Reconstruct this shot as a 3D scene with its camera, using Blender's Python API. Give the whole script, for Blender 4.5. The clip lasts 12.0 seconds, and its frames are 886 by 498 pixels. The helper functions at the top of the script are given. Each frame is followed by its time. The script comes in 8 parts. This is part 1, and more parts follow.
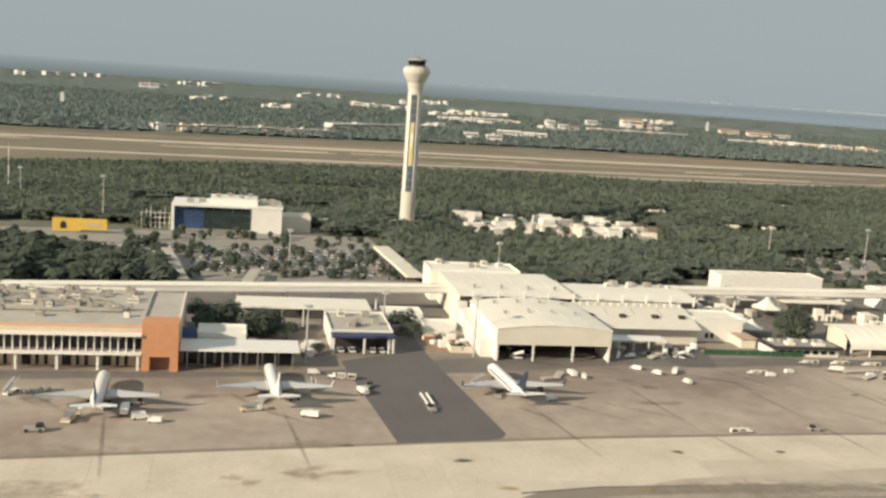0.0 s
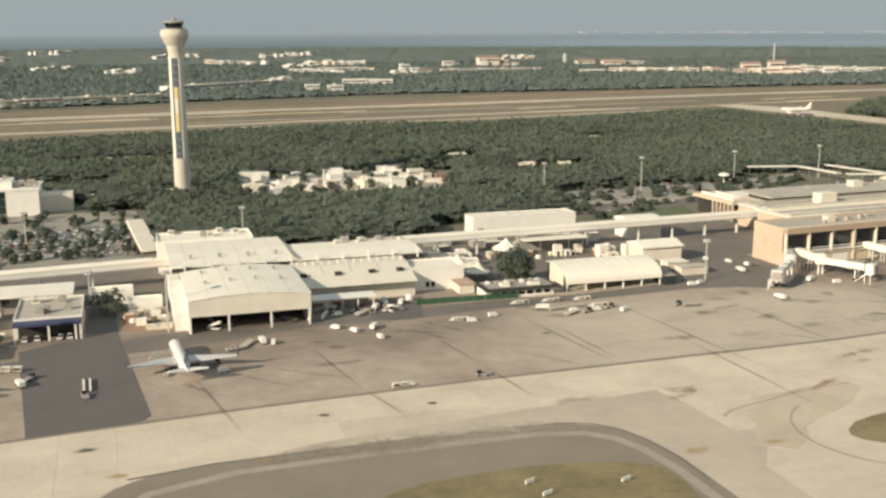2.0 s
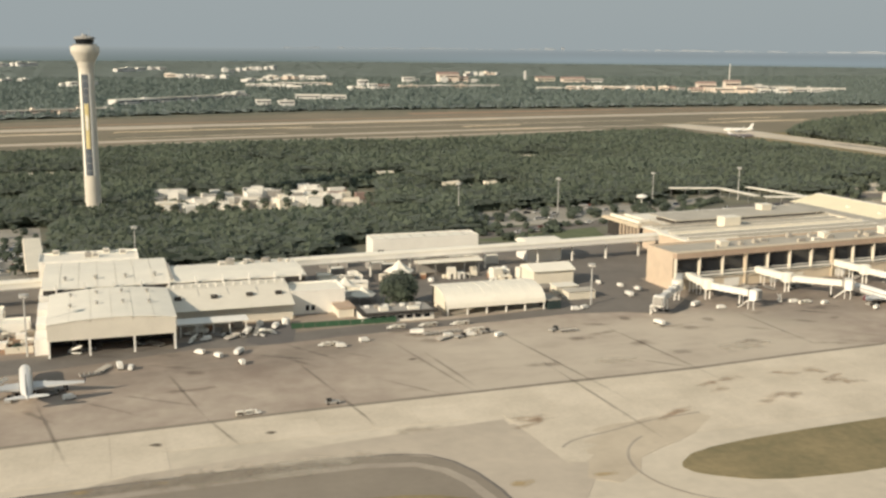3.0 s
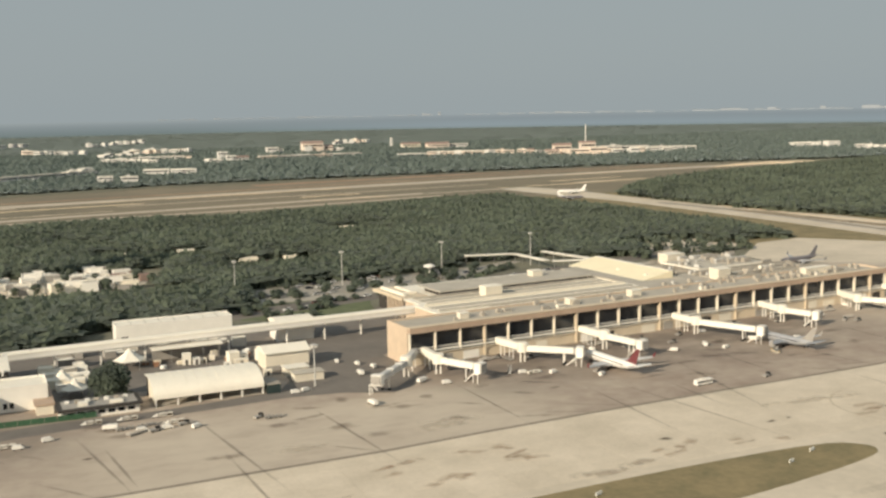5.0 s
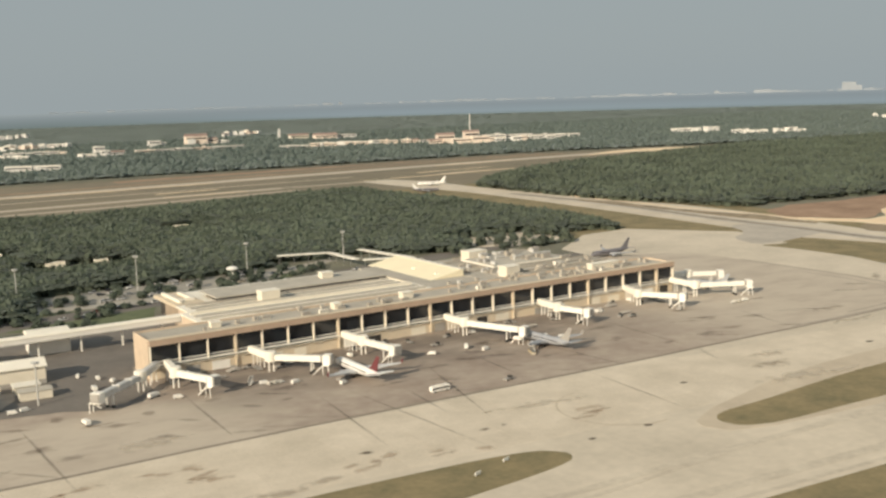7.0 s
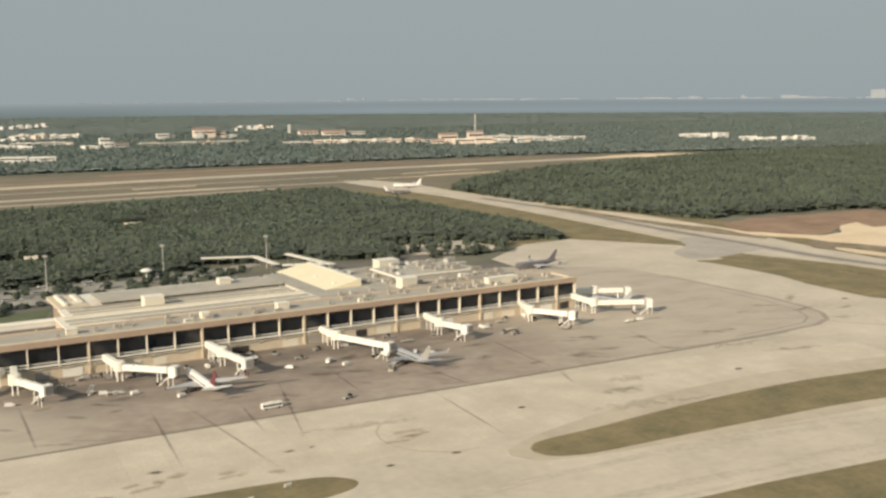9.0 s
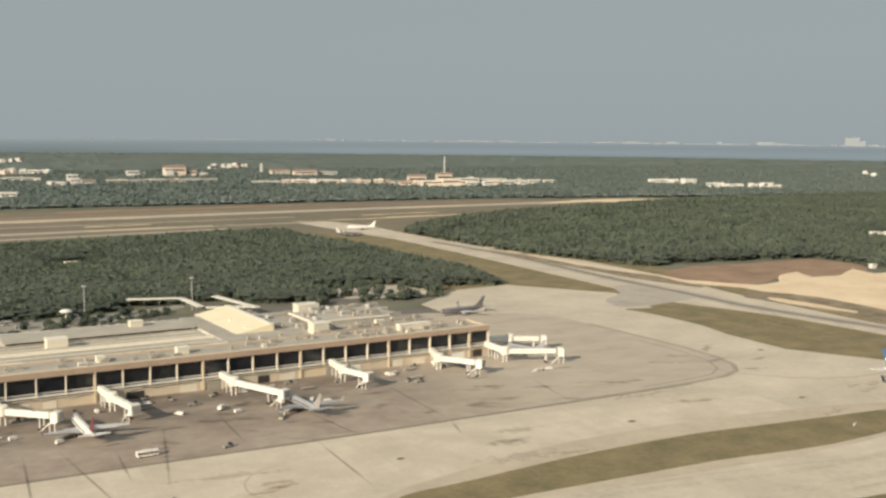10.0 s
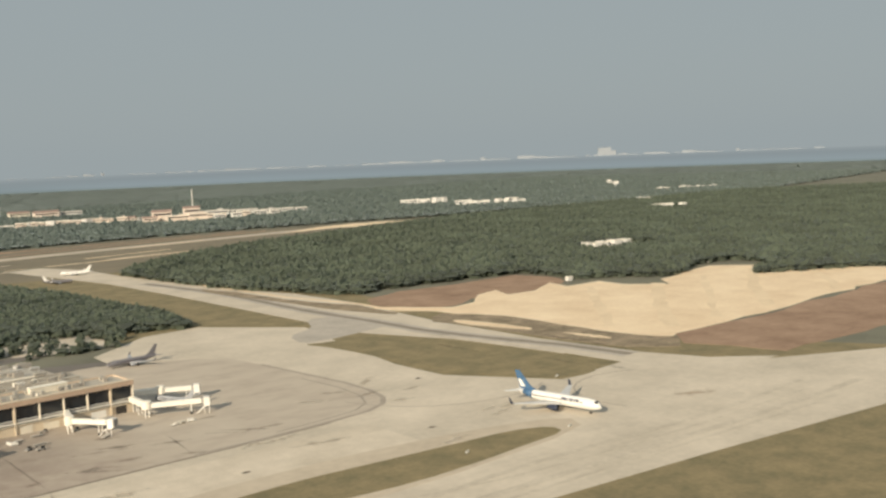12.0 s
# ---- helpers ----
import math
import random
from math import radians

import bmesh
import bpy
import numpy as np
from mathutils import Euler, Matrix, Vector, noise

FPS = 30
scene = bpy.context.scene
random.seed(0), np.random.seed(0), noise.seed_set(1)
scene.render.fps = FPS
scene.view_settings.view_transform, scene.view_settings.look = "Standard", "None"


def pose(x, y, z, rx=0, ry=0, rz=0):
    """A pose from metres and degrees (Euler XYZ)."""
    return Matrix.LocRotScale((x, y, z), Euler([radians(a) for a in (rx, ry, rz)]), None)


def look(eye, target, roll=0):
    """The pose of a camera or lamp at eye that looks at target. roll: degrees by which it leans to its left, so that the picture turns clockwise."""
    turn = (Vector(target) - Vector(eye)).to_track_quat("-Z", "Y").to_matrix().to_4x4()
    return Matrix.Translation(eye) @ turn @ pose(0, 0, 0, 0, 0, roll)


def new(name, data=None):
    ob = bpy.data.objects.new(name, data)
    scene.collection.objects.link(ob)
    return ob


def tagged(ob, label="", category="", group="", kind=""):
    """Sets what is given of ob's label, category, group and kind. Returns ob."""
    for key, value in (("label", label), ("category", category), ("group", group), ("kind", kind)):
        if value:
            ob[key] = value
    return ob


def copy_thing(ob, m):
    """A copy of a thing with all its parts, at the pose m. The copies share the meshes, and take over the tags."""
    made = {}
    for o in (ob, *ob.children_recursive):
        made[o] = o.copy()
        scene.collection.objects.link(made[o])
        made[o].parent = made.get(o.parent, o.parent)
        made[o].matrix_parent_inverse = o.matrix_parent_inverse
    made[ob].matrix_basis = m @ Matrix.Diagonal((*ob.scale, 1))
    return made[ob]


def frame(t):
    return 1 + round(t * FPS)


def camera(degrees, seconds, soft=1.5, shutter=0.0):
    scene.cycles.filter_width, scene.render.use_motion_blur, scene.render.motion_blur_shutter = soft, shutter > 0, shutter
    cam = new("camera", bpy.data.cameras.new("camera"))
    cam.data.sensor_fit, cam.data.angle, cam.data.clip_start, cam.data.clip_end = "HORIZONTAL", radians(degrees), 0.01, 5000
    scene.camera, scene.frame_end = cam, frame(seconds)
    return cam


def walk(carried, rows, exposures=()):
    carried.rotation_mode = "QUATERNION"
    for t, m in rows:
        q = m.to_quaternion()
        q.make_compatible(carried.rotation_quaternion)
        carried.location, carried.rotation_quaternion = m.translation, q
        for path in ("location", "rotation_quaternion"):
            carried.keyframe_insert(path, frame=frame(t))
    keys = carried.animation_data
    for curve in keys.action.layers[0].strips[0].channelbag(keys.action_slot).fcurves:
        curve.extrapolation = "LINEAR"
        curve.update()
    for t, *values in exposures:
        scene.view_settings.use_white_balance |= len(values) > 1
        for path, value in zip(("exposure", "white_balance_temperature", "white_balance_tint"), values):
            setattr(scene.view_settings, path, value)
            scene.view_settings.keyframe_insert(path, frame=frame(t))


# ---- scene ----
# The camera flies past the airfield and climbs slowly.
LENS = 45.71
cam = camera(LENS, 12.0, soft=2.6)
PATH = [  # seconds, x, y, z, then degrees about x, y, z
    (0, -0.00, -0.00, 85.41, 80.792, -4.043, -10.821),
    (0.5, 16.32, -2.21, 87.27, 80.853, -2.912, -12.131),
    (1, 32.59, -4.60, 88.95, 81.122, -1.746, -13.262),
    (1.5, 48.79, -7.17, 90.47, 80.602, -1.894, -14.120),
    (2, 64.95, -9.94, 91.86, 78.041, 0.154, -17.099),
    (2.5, 81.05, -12.90, 93.13, 78.914, -1.452, -17.090),
    (3, 97.12, -16.08, 94.29, 78.846, -0.521, -18.442),
    (3.2, 103.53, -17.41, 94.73, 80.259, -0.646, -20.115),
    (4.8, 154.67, -29.42, 97.87, 82.135, 1.686, -24.011),
    (5, 161.05, -31.10, 98.23, 82.307, 1.018, -24.233),
    (5.5, 176.97, -35.47, 99.12, 80.775, 1.959, -25.703),
    (6, 192.88, -40.11, 100.01, 81.523, 0.717, -26.336),
    (6.5, 208.79, -45.03, 100.91, 82.818, 1.122, -27.326),
    (7, 224.68, -50.24, 101.84, 81.532, 1.666, -28.762),
    (8.8, 281.95, -71.49, 105.69, 81.432, 0.105, -26.811),
    (9, 288.33, -74.10, 106.19, 81.403, 0.409, -26.641),
    (9.5, 304.27, -80.87, 107.52, 81.881, -0.270, -26.505),
    (10, 320.25, -87.99, 108.98, 83.591, -0.555, -27.333),
    (10.5, 336.25, -95.45, 110.59, 84.391, -0.816, -29.292),
    (11, 352.28, -103.28, 112.36, 86.368, 0.877, -33.562),
    (11.5, 368.36, -111.47, 114.32, 85.954, 0.999, -36.764),
    (12, 384.47, -120.05, 116.47, 84.588, 2.266, -39.011),
]
walk(cam, [(t, pose(*p)) for t, *p in PATH], exposures=[(0, 0.13), (1.5, 0.12), (3.0, 0.03), (5.0, 0.0), (12.0, 0.0)])

# ---- light ----
SUN_DIR = Vector((0.87, 0.41, -0.42)).normalized()  # low sun from the west-south-west
SUN_EL = math.asin(-SUN_DIR.z)
SUN_AZ = math.atan2(-SUN_DIR.x, -SUN_DIR.y)
scene.view_settings.exposure = 0.0
world = bpy.data.worlds.new("world")
scene.world = world
world.use_nodes = True
wn, wl = world.node_tree.nodes, world.node_tree.links
sky = wn.new("ShaderNodeTexSky")
sky.sky_type = 'NISHITA'
sky.sun_disc = False
sky.sun_elevation = SUN_EL
sky.sun_rotation = SUN_AZ
sky.altitude = 50
sky.air_density = 1.2
sky.dust_density = 2.0
sky.ozone_density = 1.0
haze = wn.new("ShaderNodeMix")
haze.data_type = 'RGBA'
haze.inputs["Factor"].default_value = 0.96
haze.inputs["B"].default_value = (2.96, 3.37, 3.50, 1)  # even grey haze over the whole sky
wl.new(sky.outputs[0], haze.inputs["A"])
wl.new(haze.outputs["Result"], wn["Background"].inputs["Color"])
wn["Background"].inputs["Strength"].default_value = 0.11
sun = new("sun", bpy.data.lights.new("sun", "SUN"))
sun.data.energy = 5.0
sun.data.angle = radians(1.0)
sun.data.color = (1.0, 0.86, 0.66)
sun.matrix_world = look((0, 0, 300), Vector((0, 0, 300)) + SUN_DIR)


# ---- materials ----
def mat(name, color, rough=0.8, metal=0.0, var=0.15, scale=0.3, fine=6.0, bump=0.0, tint=None, per_object=0.0, island=0.0, spread=0.30):
    """A procedural material: two scales of noise in metres over a base colour."""
    m = bpy.data.materials.new(name)
    m.use_nodes = True
    n, l = m.node_tree.nodes, m.node_tree.links
    b = n["Principled BSDF"]
    b.inputs["Roughness"].default_value = rough
    b.inputs["Metallic"].default_value = metal
    geo = n.new("ShaderNodeNewGeometry")
    big = n.new("ShaderNodeTexNoise")
    big.inputs["Scale"].default_value = scale
    big.inputs["Detail"].default_value = 5
    big.inputs["Roughness"].default_value = 0.65
    small = n.new("ShaderNodeTexNoise")
    small.inputs["Scale"].default_value = fine
    small.inputs["Detail"].default_value = 3
    l.new(geo.outputs["Position"], big.inputs["Vector"])
    l.new(geo.outputs["Position"], small.inputs["Vector"])
    add = n.new("ShaderNodeMath")
    add.operation = 'MULTIPLY_ADD'
    add.inputs[1].default_value = 0.35
    l.new(small.outputs["Fac"], add.inputs[0])
    l.new(big.outputs["Fac"], add.inputs[2])
    last = add
    if per_object:
        info = n.new("ShaderNodeObjectInfo")
        o = n.new("ShaderNodeMath")
        o.operation = 'MULTIPLY_ADD'
        o.inputs[1].default_value = per_object
        l.new(info.outputs["Random"], o.inputs[0])
        l.new(last.outputs[0], o.inputs[2])
        last = o
    if island:
        o = n.new("ShaderNodeMath")
        o.operation = 'MULTIPLY_ADD'
        o.inputs[1].default_value = island
        l.new(geo.outputs["Random Per Island"], o.inputs[0])
        l.new(last.outputs[0], o.inputs[2])
        last = o
    centre = 0.675 + per_object / 2 + island / 2
    rng = n.new("ShaderNodeMapRange")
    rng.inputs["From Min"].default_value = centre - spread
    rng.inputs["From Max"].default_value = centre + spread
    l.new(last.outputs[0], rng.inputs["Value"])
    mix = n.new("ShaderNodeMix")
    mix.data_type = 'RGBA'
    dark = tint if tint else tuple(c * (1 - 2 * var) for c in color)
    light = tuple(min(1.0, c * (1 + var)) for c in color)
    mix.inputs["A"].default_value = (*dark, 1)
    mix.inputs["B"].default_value = (*light, 1)
    l.new(rng.outputs[0], mix.inputs["Factor"])
    l.new(mix.outputs["Result"], b.inputs["Base Color"])
    if bump:
        bp = n.new("ShaderNodeBump")
        bp.inputs["Strength"].default_value = bump
        bp.inputs["Distance"].default_value = 0.05
        l.new(small.outputs["Fac"], bp.inputs["Height"])
        l.new(bp.outputs["Normal"], b.inputs["Normal"])
    return m


def leafy(name, *a, haze_sheen=0.2, **k):
    """Foliage: the base material mixed with light that comes through the leaves."""
    m = mat(name, *a, **k)
    n, l = m.node_tree.nodes, m.node_tree.links
    b = n["Principled BSDF"]
    b.inputs["Specular IOR Level"].default_value = 0.15
    b.inputs["Sheen Weight"].default_value = haze_sheen  # sheen that imitates haze over the foliage
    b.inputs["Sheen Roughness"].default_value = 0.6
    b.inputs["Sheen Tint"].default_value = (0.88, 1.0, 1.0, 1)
    tr = n.new("ShaderNodeBsdfTranslucent")
    l.new(b.inputs["Base Color"].links[0].from_socket, tr.inputs["Color"])
    mx = n.new("ShaderNodeMixShader")
    mx.inputs[0].default_value = 0.48
    l.new(b.outputs[0], mx.inputs[1])
    l.new(tr.outputs[0], mx.inputs[2])
    l.new(mx.outputs[0], n["Material Output"].inputs["Surface"])
    return m


M_SOIL = mat("soil", (0.185, 0.18, 0.13), 0.95, var=0.2, scale=0.02, fine=0.6)
M_GRASS = mat("dry_grass", (0.275, 0.215, 0.115), 0.95, var=0.12, scale=0.06, fine=0.5, tint=(0.155, 0.135, 0.07), spread=0.22)
M_CONC = mat("light_concrete", (0.672, 0.588, 0.472), 0.9, var=0.05, scale=0.05, fine=0.9, per_object=0.10, tint=(0.53, 0.46, 0.36), spread=0.22)
M_TAXI = mat("taxiway_concrete", (0.665, 0.583, 0.468), 0.9, var=0.05, scale=0.025, fine=0.3, tint=(0.49, 0.43, 0.34), spread=0.24)
M_APRON = mat("apron_asphalt", (0.447, 0.378, 0.306), 0.9, var=0.05, scale=0.03, fine=0.2, tint=(0.288, 0.224, 0.180), spread=0.2)
M_BEND = mat("worn_bend_pavement", (0.54, 0.465, 0.373), 0.9, var=0.05, scale=0.04, fine=0.3, tint=(0.44, 0.378, 0.305), spread=0.22)
M_SHOULDER = mat("shoulder_asphalt", (0.27, 0.23, 0.183), 0.92, var=0.10, scale=0.05, fine=0.5)
M_DARK = mat("fresh_asphalt", (0.138, 0.126, 0.119), 0.85, var=0.08, scale=0.05, fine=0.8)
M_ROAD = mat("road_asphalt", (0.185, 0.165, 0.145), 0.9, var=0.15, scale=0.08, fine=0.8)
M_SAND = mat("sand", (0.86, 0.70, 0.49), 0.95, var=0.05, scale=0.02, fine=0.3, tint=(0.72, 0.54, 0.355), spread=0.2)
M_SANDR = mat("graded_sand", (0.81, 0.652, 0.452), 0.95, var=0.05, scale=0.03, fine=0.3, tint=(0.70, 0.54, 0.36), spread=0.2)
M_REDSOIL = mat("reddish_soil", (0.37, 0.25, 0.17), 0.95, var=0.12, scale=0.03, fine=0.3, tint=(0.24, 0.15, 0.095), spread=0.2)
M_SHOULD2 = mat("tan_shoulder", (0.585, 0.50, 0.385), 0.9, var=0.05, scale=0.04, fine=0.3, tint=(0.47, 0.395, 0.30), spread=0.22)
M_TUFT = mat("rough_dark_grass", (0.165, 0.155, 0.105), 0.95, var=0.12, scale=0.02, fine=0.2, tint=(0.115, 0.12, 0.085), spread=0.2)
M_VERGE = mat("brown_verge", (0.34, 0.265, 0.18), 0.95, var=0.1, scale=0.07, fine=0.4, tint=(0.17, 0.135, 0.085), spread=0.16)
M_RUNWAY = mat("runway_asphalt", (0.53, 0.455, 0.36), 0.9, var=0.08, scale=0.01, fine=0.2)
M_RUNGRASS = mat("runway_grass", (0.225, 0.187, 0.128), 0.95, var=0.1, scale=0.006, fine=0.05, tint=(0.165, 0.145, 0.10), spread=0.2)
M_ROOF = mat("white_roof", (0.86, 0.81, 0.70), 0.7, var=0.05, scale=0.12, fine=1.2)
M_ROOFG = mat("grey_roof", (0.50, 0.46, 0.39), 0.85, var=0.12, scale=0.10, fine=1.0)
M_WHITE = mat("white_paint", (0.86, 0.83, 0.76), 0.6, var=0.04, scale=0.2, fine=2.0)
M_CREAM = mat("cream_wall", (0.76, 0.70, 0.58), 0.75, var=0.06, scale=0.15, fine=1.5)
# buff lightened so that the west slope's sunlight sits in the colour
M_BUFF = mat("sunlit_buff_membrane", (0.88, 0.79, 0.57), 0.7, var=0.04, scale=0.15, fine=1.5)
M_BRIDGE = mat("cream_bridge_paint", (0.90, 0.86, 0.76), 0.55, var=0.04, scale=0.3, fine=2.0)
M_PANEL = mat("dull_cream_sheeting", (0.73, 0.68, 0.58), 0.75, var=0.06, scale=0.15, fine=1.5)
M_GREYL = mat("pale_grey_sheeting", (0.60, 0.59, 0.56), 0.5, var=0.12, scale=0.6, fine=2.5)
M_TAN = mat("tan_stone", (0.61, 0.49, 0.37), 0.8, var=0.08, scale=0.2, fine=1.5)
M_TANL = mat("pale_tan_render", (0.66, 0.56, 0.42), 0.8, var=0.08, scale=0.2, fine=1.5)
M_ORANGE = mat("orange_render", (0.62, 0.30, 0.155), 0.8, var=0.07, scale=0.25, fine=2.0)
M_SALMON = mat("salmon_render", (0.66, 0.43, 0.30), 0.8, var=0.07, scale=0.25, fine=2.0)
# darkened orange that paints shade into the doorway; also rusty skips
M_BRICKD = mat("dim_terracotta", (0.30, 0.165, 0.10), 0.85, var=0.1, scale=0.25, fine=2.0)
M_GREYW = mat("grey_wall", (0.36, 0.34, 0.31), 0.8, var=0.1, scale=0.2, fine=1.5)
# near-black: paints in the shade of interiors and recesses, colours dark roof parts
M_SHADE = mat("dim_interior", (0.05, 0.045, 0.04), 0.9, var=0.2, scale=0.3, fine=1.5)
M_GLASS = mat("dark_glazing", (0.018, 0.021, 0.026), 0.12, var=0.15, scale=0.2, fine=1.0)
M_BLUEGL = mat("blue_glazing", (0.055, 0.10, 0.20), 0.15, var=0.2, scale=0.1, fine=0.5)
M_SKYBLUE = mat("sky_blue_paint", (0.07, 0.155, 0.28), 0.45, var=0.15, scale=0.4, fine=2.0)
M_NAVY = mat("navy_paint", (0.05, 0.06, 0.13), 0.6, var=0.1, scale=0.3, fine=2.0)
M_INK = mat("ink_blue_paint", (0.03, 0.04, 0.07), 0.5, var=0.1, scale=0.3, fine=2.0)
M_RED = mat("red_paint", (0.17, 0.045, 0.05), 0.5, var=0.1, scale=0.3, fine=2.0)
M_GREEN = mat("green_fence", (0.045, 0.115, 0.06), 0.7, var=0.15, scale=0.3, fine=2.0)
M_YELLOW = mat("yellow_panel", (0.74, 0.50, 0.10), 0.6, var=0.05, scale=0.3, fine=2.0)
M_STEEL = mat("galvanised_steel", (0.45, 0.44, 0.42), 0.45, 0.7, var=0.1, scale=0.5, fine=3.0)
M_MAST = mat("pale_galvanised_mast", (0.52, 0.51, 0.48), 0.6, var=0.08, scale=0.5, fine=3.0)
M_BLACK = mat("black_rubber", (0.025, 0.024, 0.023), 0.85, var=0.2, scale=0.5, fine=3.0)
M_JET = mat("white_aircraft_paint", (0.82, 0.80, 0.76), 0.3, var=0.03, scale=0.1, fine=1.0)
M_JETG = mat("grey_aircraft_paint", (0.36, 0.37, 0.39), 0.35, var=0.05, scale=0.1, fine=1.0)
M_WING = mat("pale_grey_wing_paint", (0.58, 0.58, 0.57), 0.35, var=0.05, scale=0.1, fine=1.0)
M_DULL = mat("dull_violet_grey_paint", (0.20, 0.19, 0.205), 0.5, var=0.08, scale=0.1, fine=1.0)
M_TOWER = mat("tower_concrete", (0.66, 0.61, 0.52), 0.8, var=0.05, scale=0.1, fine=1.0)
M_BROWNR = mat("brown_parapet", (0.475, 0.355, 0.265), 0.8, var=0.08, scale=0.2, fine=1.5)
M_PEACH = mat("peach_render", (0.78, 0.67, 0.57), 0.8, var=0.06, scale=0.05, fine=0.5, per_object=0.3)
M_TOWN = mat("pale_town_wall", (0.72, 0.70, 0.66), 0.8, var=0.06, scale=0.05, fine=0.5, per_object=0.3)
M_TERRA = mat("terracotta_roof", (0.36, 0.26, 0.22), 0.85, var=0.15, scale=0.1, fine=1.0, per_object=0.3)
M_LEAF = leafy("foliage", (0.134, 0.163, 0.119), 0.9, var=0.22, scale=0.09, fine=0.5, island=0.12)
M_LEAF2 = leafy("woodland", (0.157, 0.188, 0.136), 0.95, var=0.15, scale=0.014, fine=0.10, island=0.03, tint=(0.116, 0.136, 0.098), spread=0.17, haze_sheen=0.2)
# lifted, bluer greens: distance haze is put into these two leaf colours
M_LEAF3 = leafy("far_woodland", (0.167, 0.205, 0.180), 0.95, var=0.10, scale=0.005, fine=0.02, island=0.03, haze_sheen=0.65)
M_LEAF4 = leafy("distant_woodland", (0.177, 0.217, 0.186), 0.95, var=0.08, scale=0.004, fine=0.02, island=0.02, haze_sheen=0.32)
M_STAIN = mat("stained_concrete", (0.52, 0.44, 0.335), 0.9, var=0.12, scale=0.3, fine=1.5)
M_BARK = mat("bark", (0.13, 0.10, 0.075), 0.95, var=0.2, scale=1.0, fine=6.0)
M_ARC = mat("worn_seam_asphalt", (0.40, 0.345, 0.28), 0.9, var=0.12, scale=0.08, fine=0.5, tint=(0.30, 0.255, 0.21))
M_WEAR = mat("tyre_worn_concrete", (0.60, 0.53, 0.425), 0.9, var=0.08, scale=0.05, fine=0.4, tint=(0.47, 0.41, 0.325), spread=0.2)
M_CONN = mat("grey_junction_asphalt", (0.48, 0.43, 0.365), 0.9, var=0.1, scale=0.05, fine=0.4, tint=(0.38, 0.34, 0.29), spread=0.2)
M_LAWN = mat("watered_lawn", (0.135, 0.155, 0.08), 0.95, var=0.12, scale=0.08, fine=0.5, tint=(0.09, 0.11, 0.055), spread=0.2)
M_KERBROAD = mat("pale_road_asphalt", (0.40, 0.37, 0.315), 0.9, var=0.1, scale=0.06, fine=0.6)
M_PARK = mat("worn_car_park_asphalt", (0.34, 0.315, 0.27), 0.9, var=0.12, scale=0.06, fine=0.8)
M_TOWERGL = mat("grey_tower_glazing", (0.13, 0.15, 0.175), 0.25, var=0.15, scale=0.2, fine=1.0)
M_GREENGL = mat("green_dark_glazing", (0.035, 0.055, 0.055), 0.2, var=0.2, scale=0.1, fine=0.5)
M_UNITG = mat("weathered_unit_casing", (0.44, 0.395, 0.33), 0.8, var=0.12, scale=0.4, fine=2.0, per_object=0.5)
M_ROOFB = mat("brown_gravel_roof", (0.46, 0.42, 0.355), 0.9, var=0.12, scale=0.08, fine=0.8)
M_BANNER = mat("pale_yellow_banner", (0.72, 0.60, 0.30), 0.7, var=0.1, scale=0.1, fine=0.6)


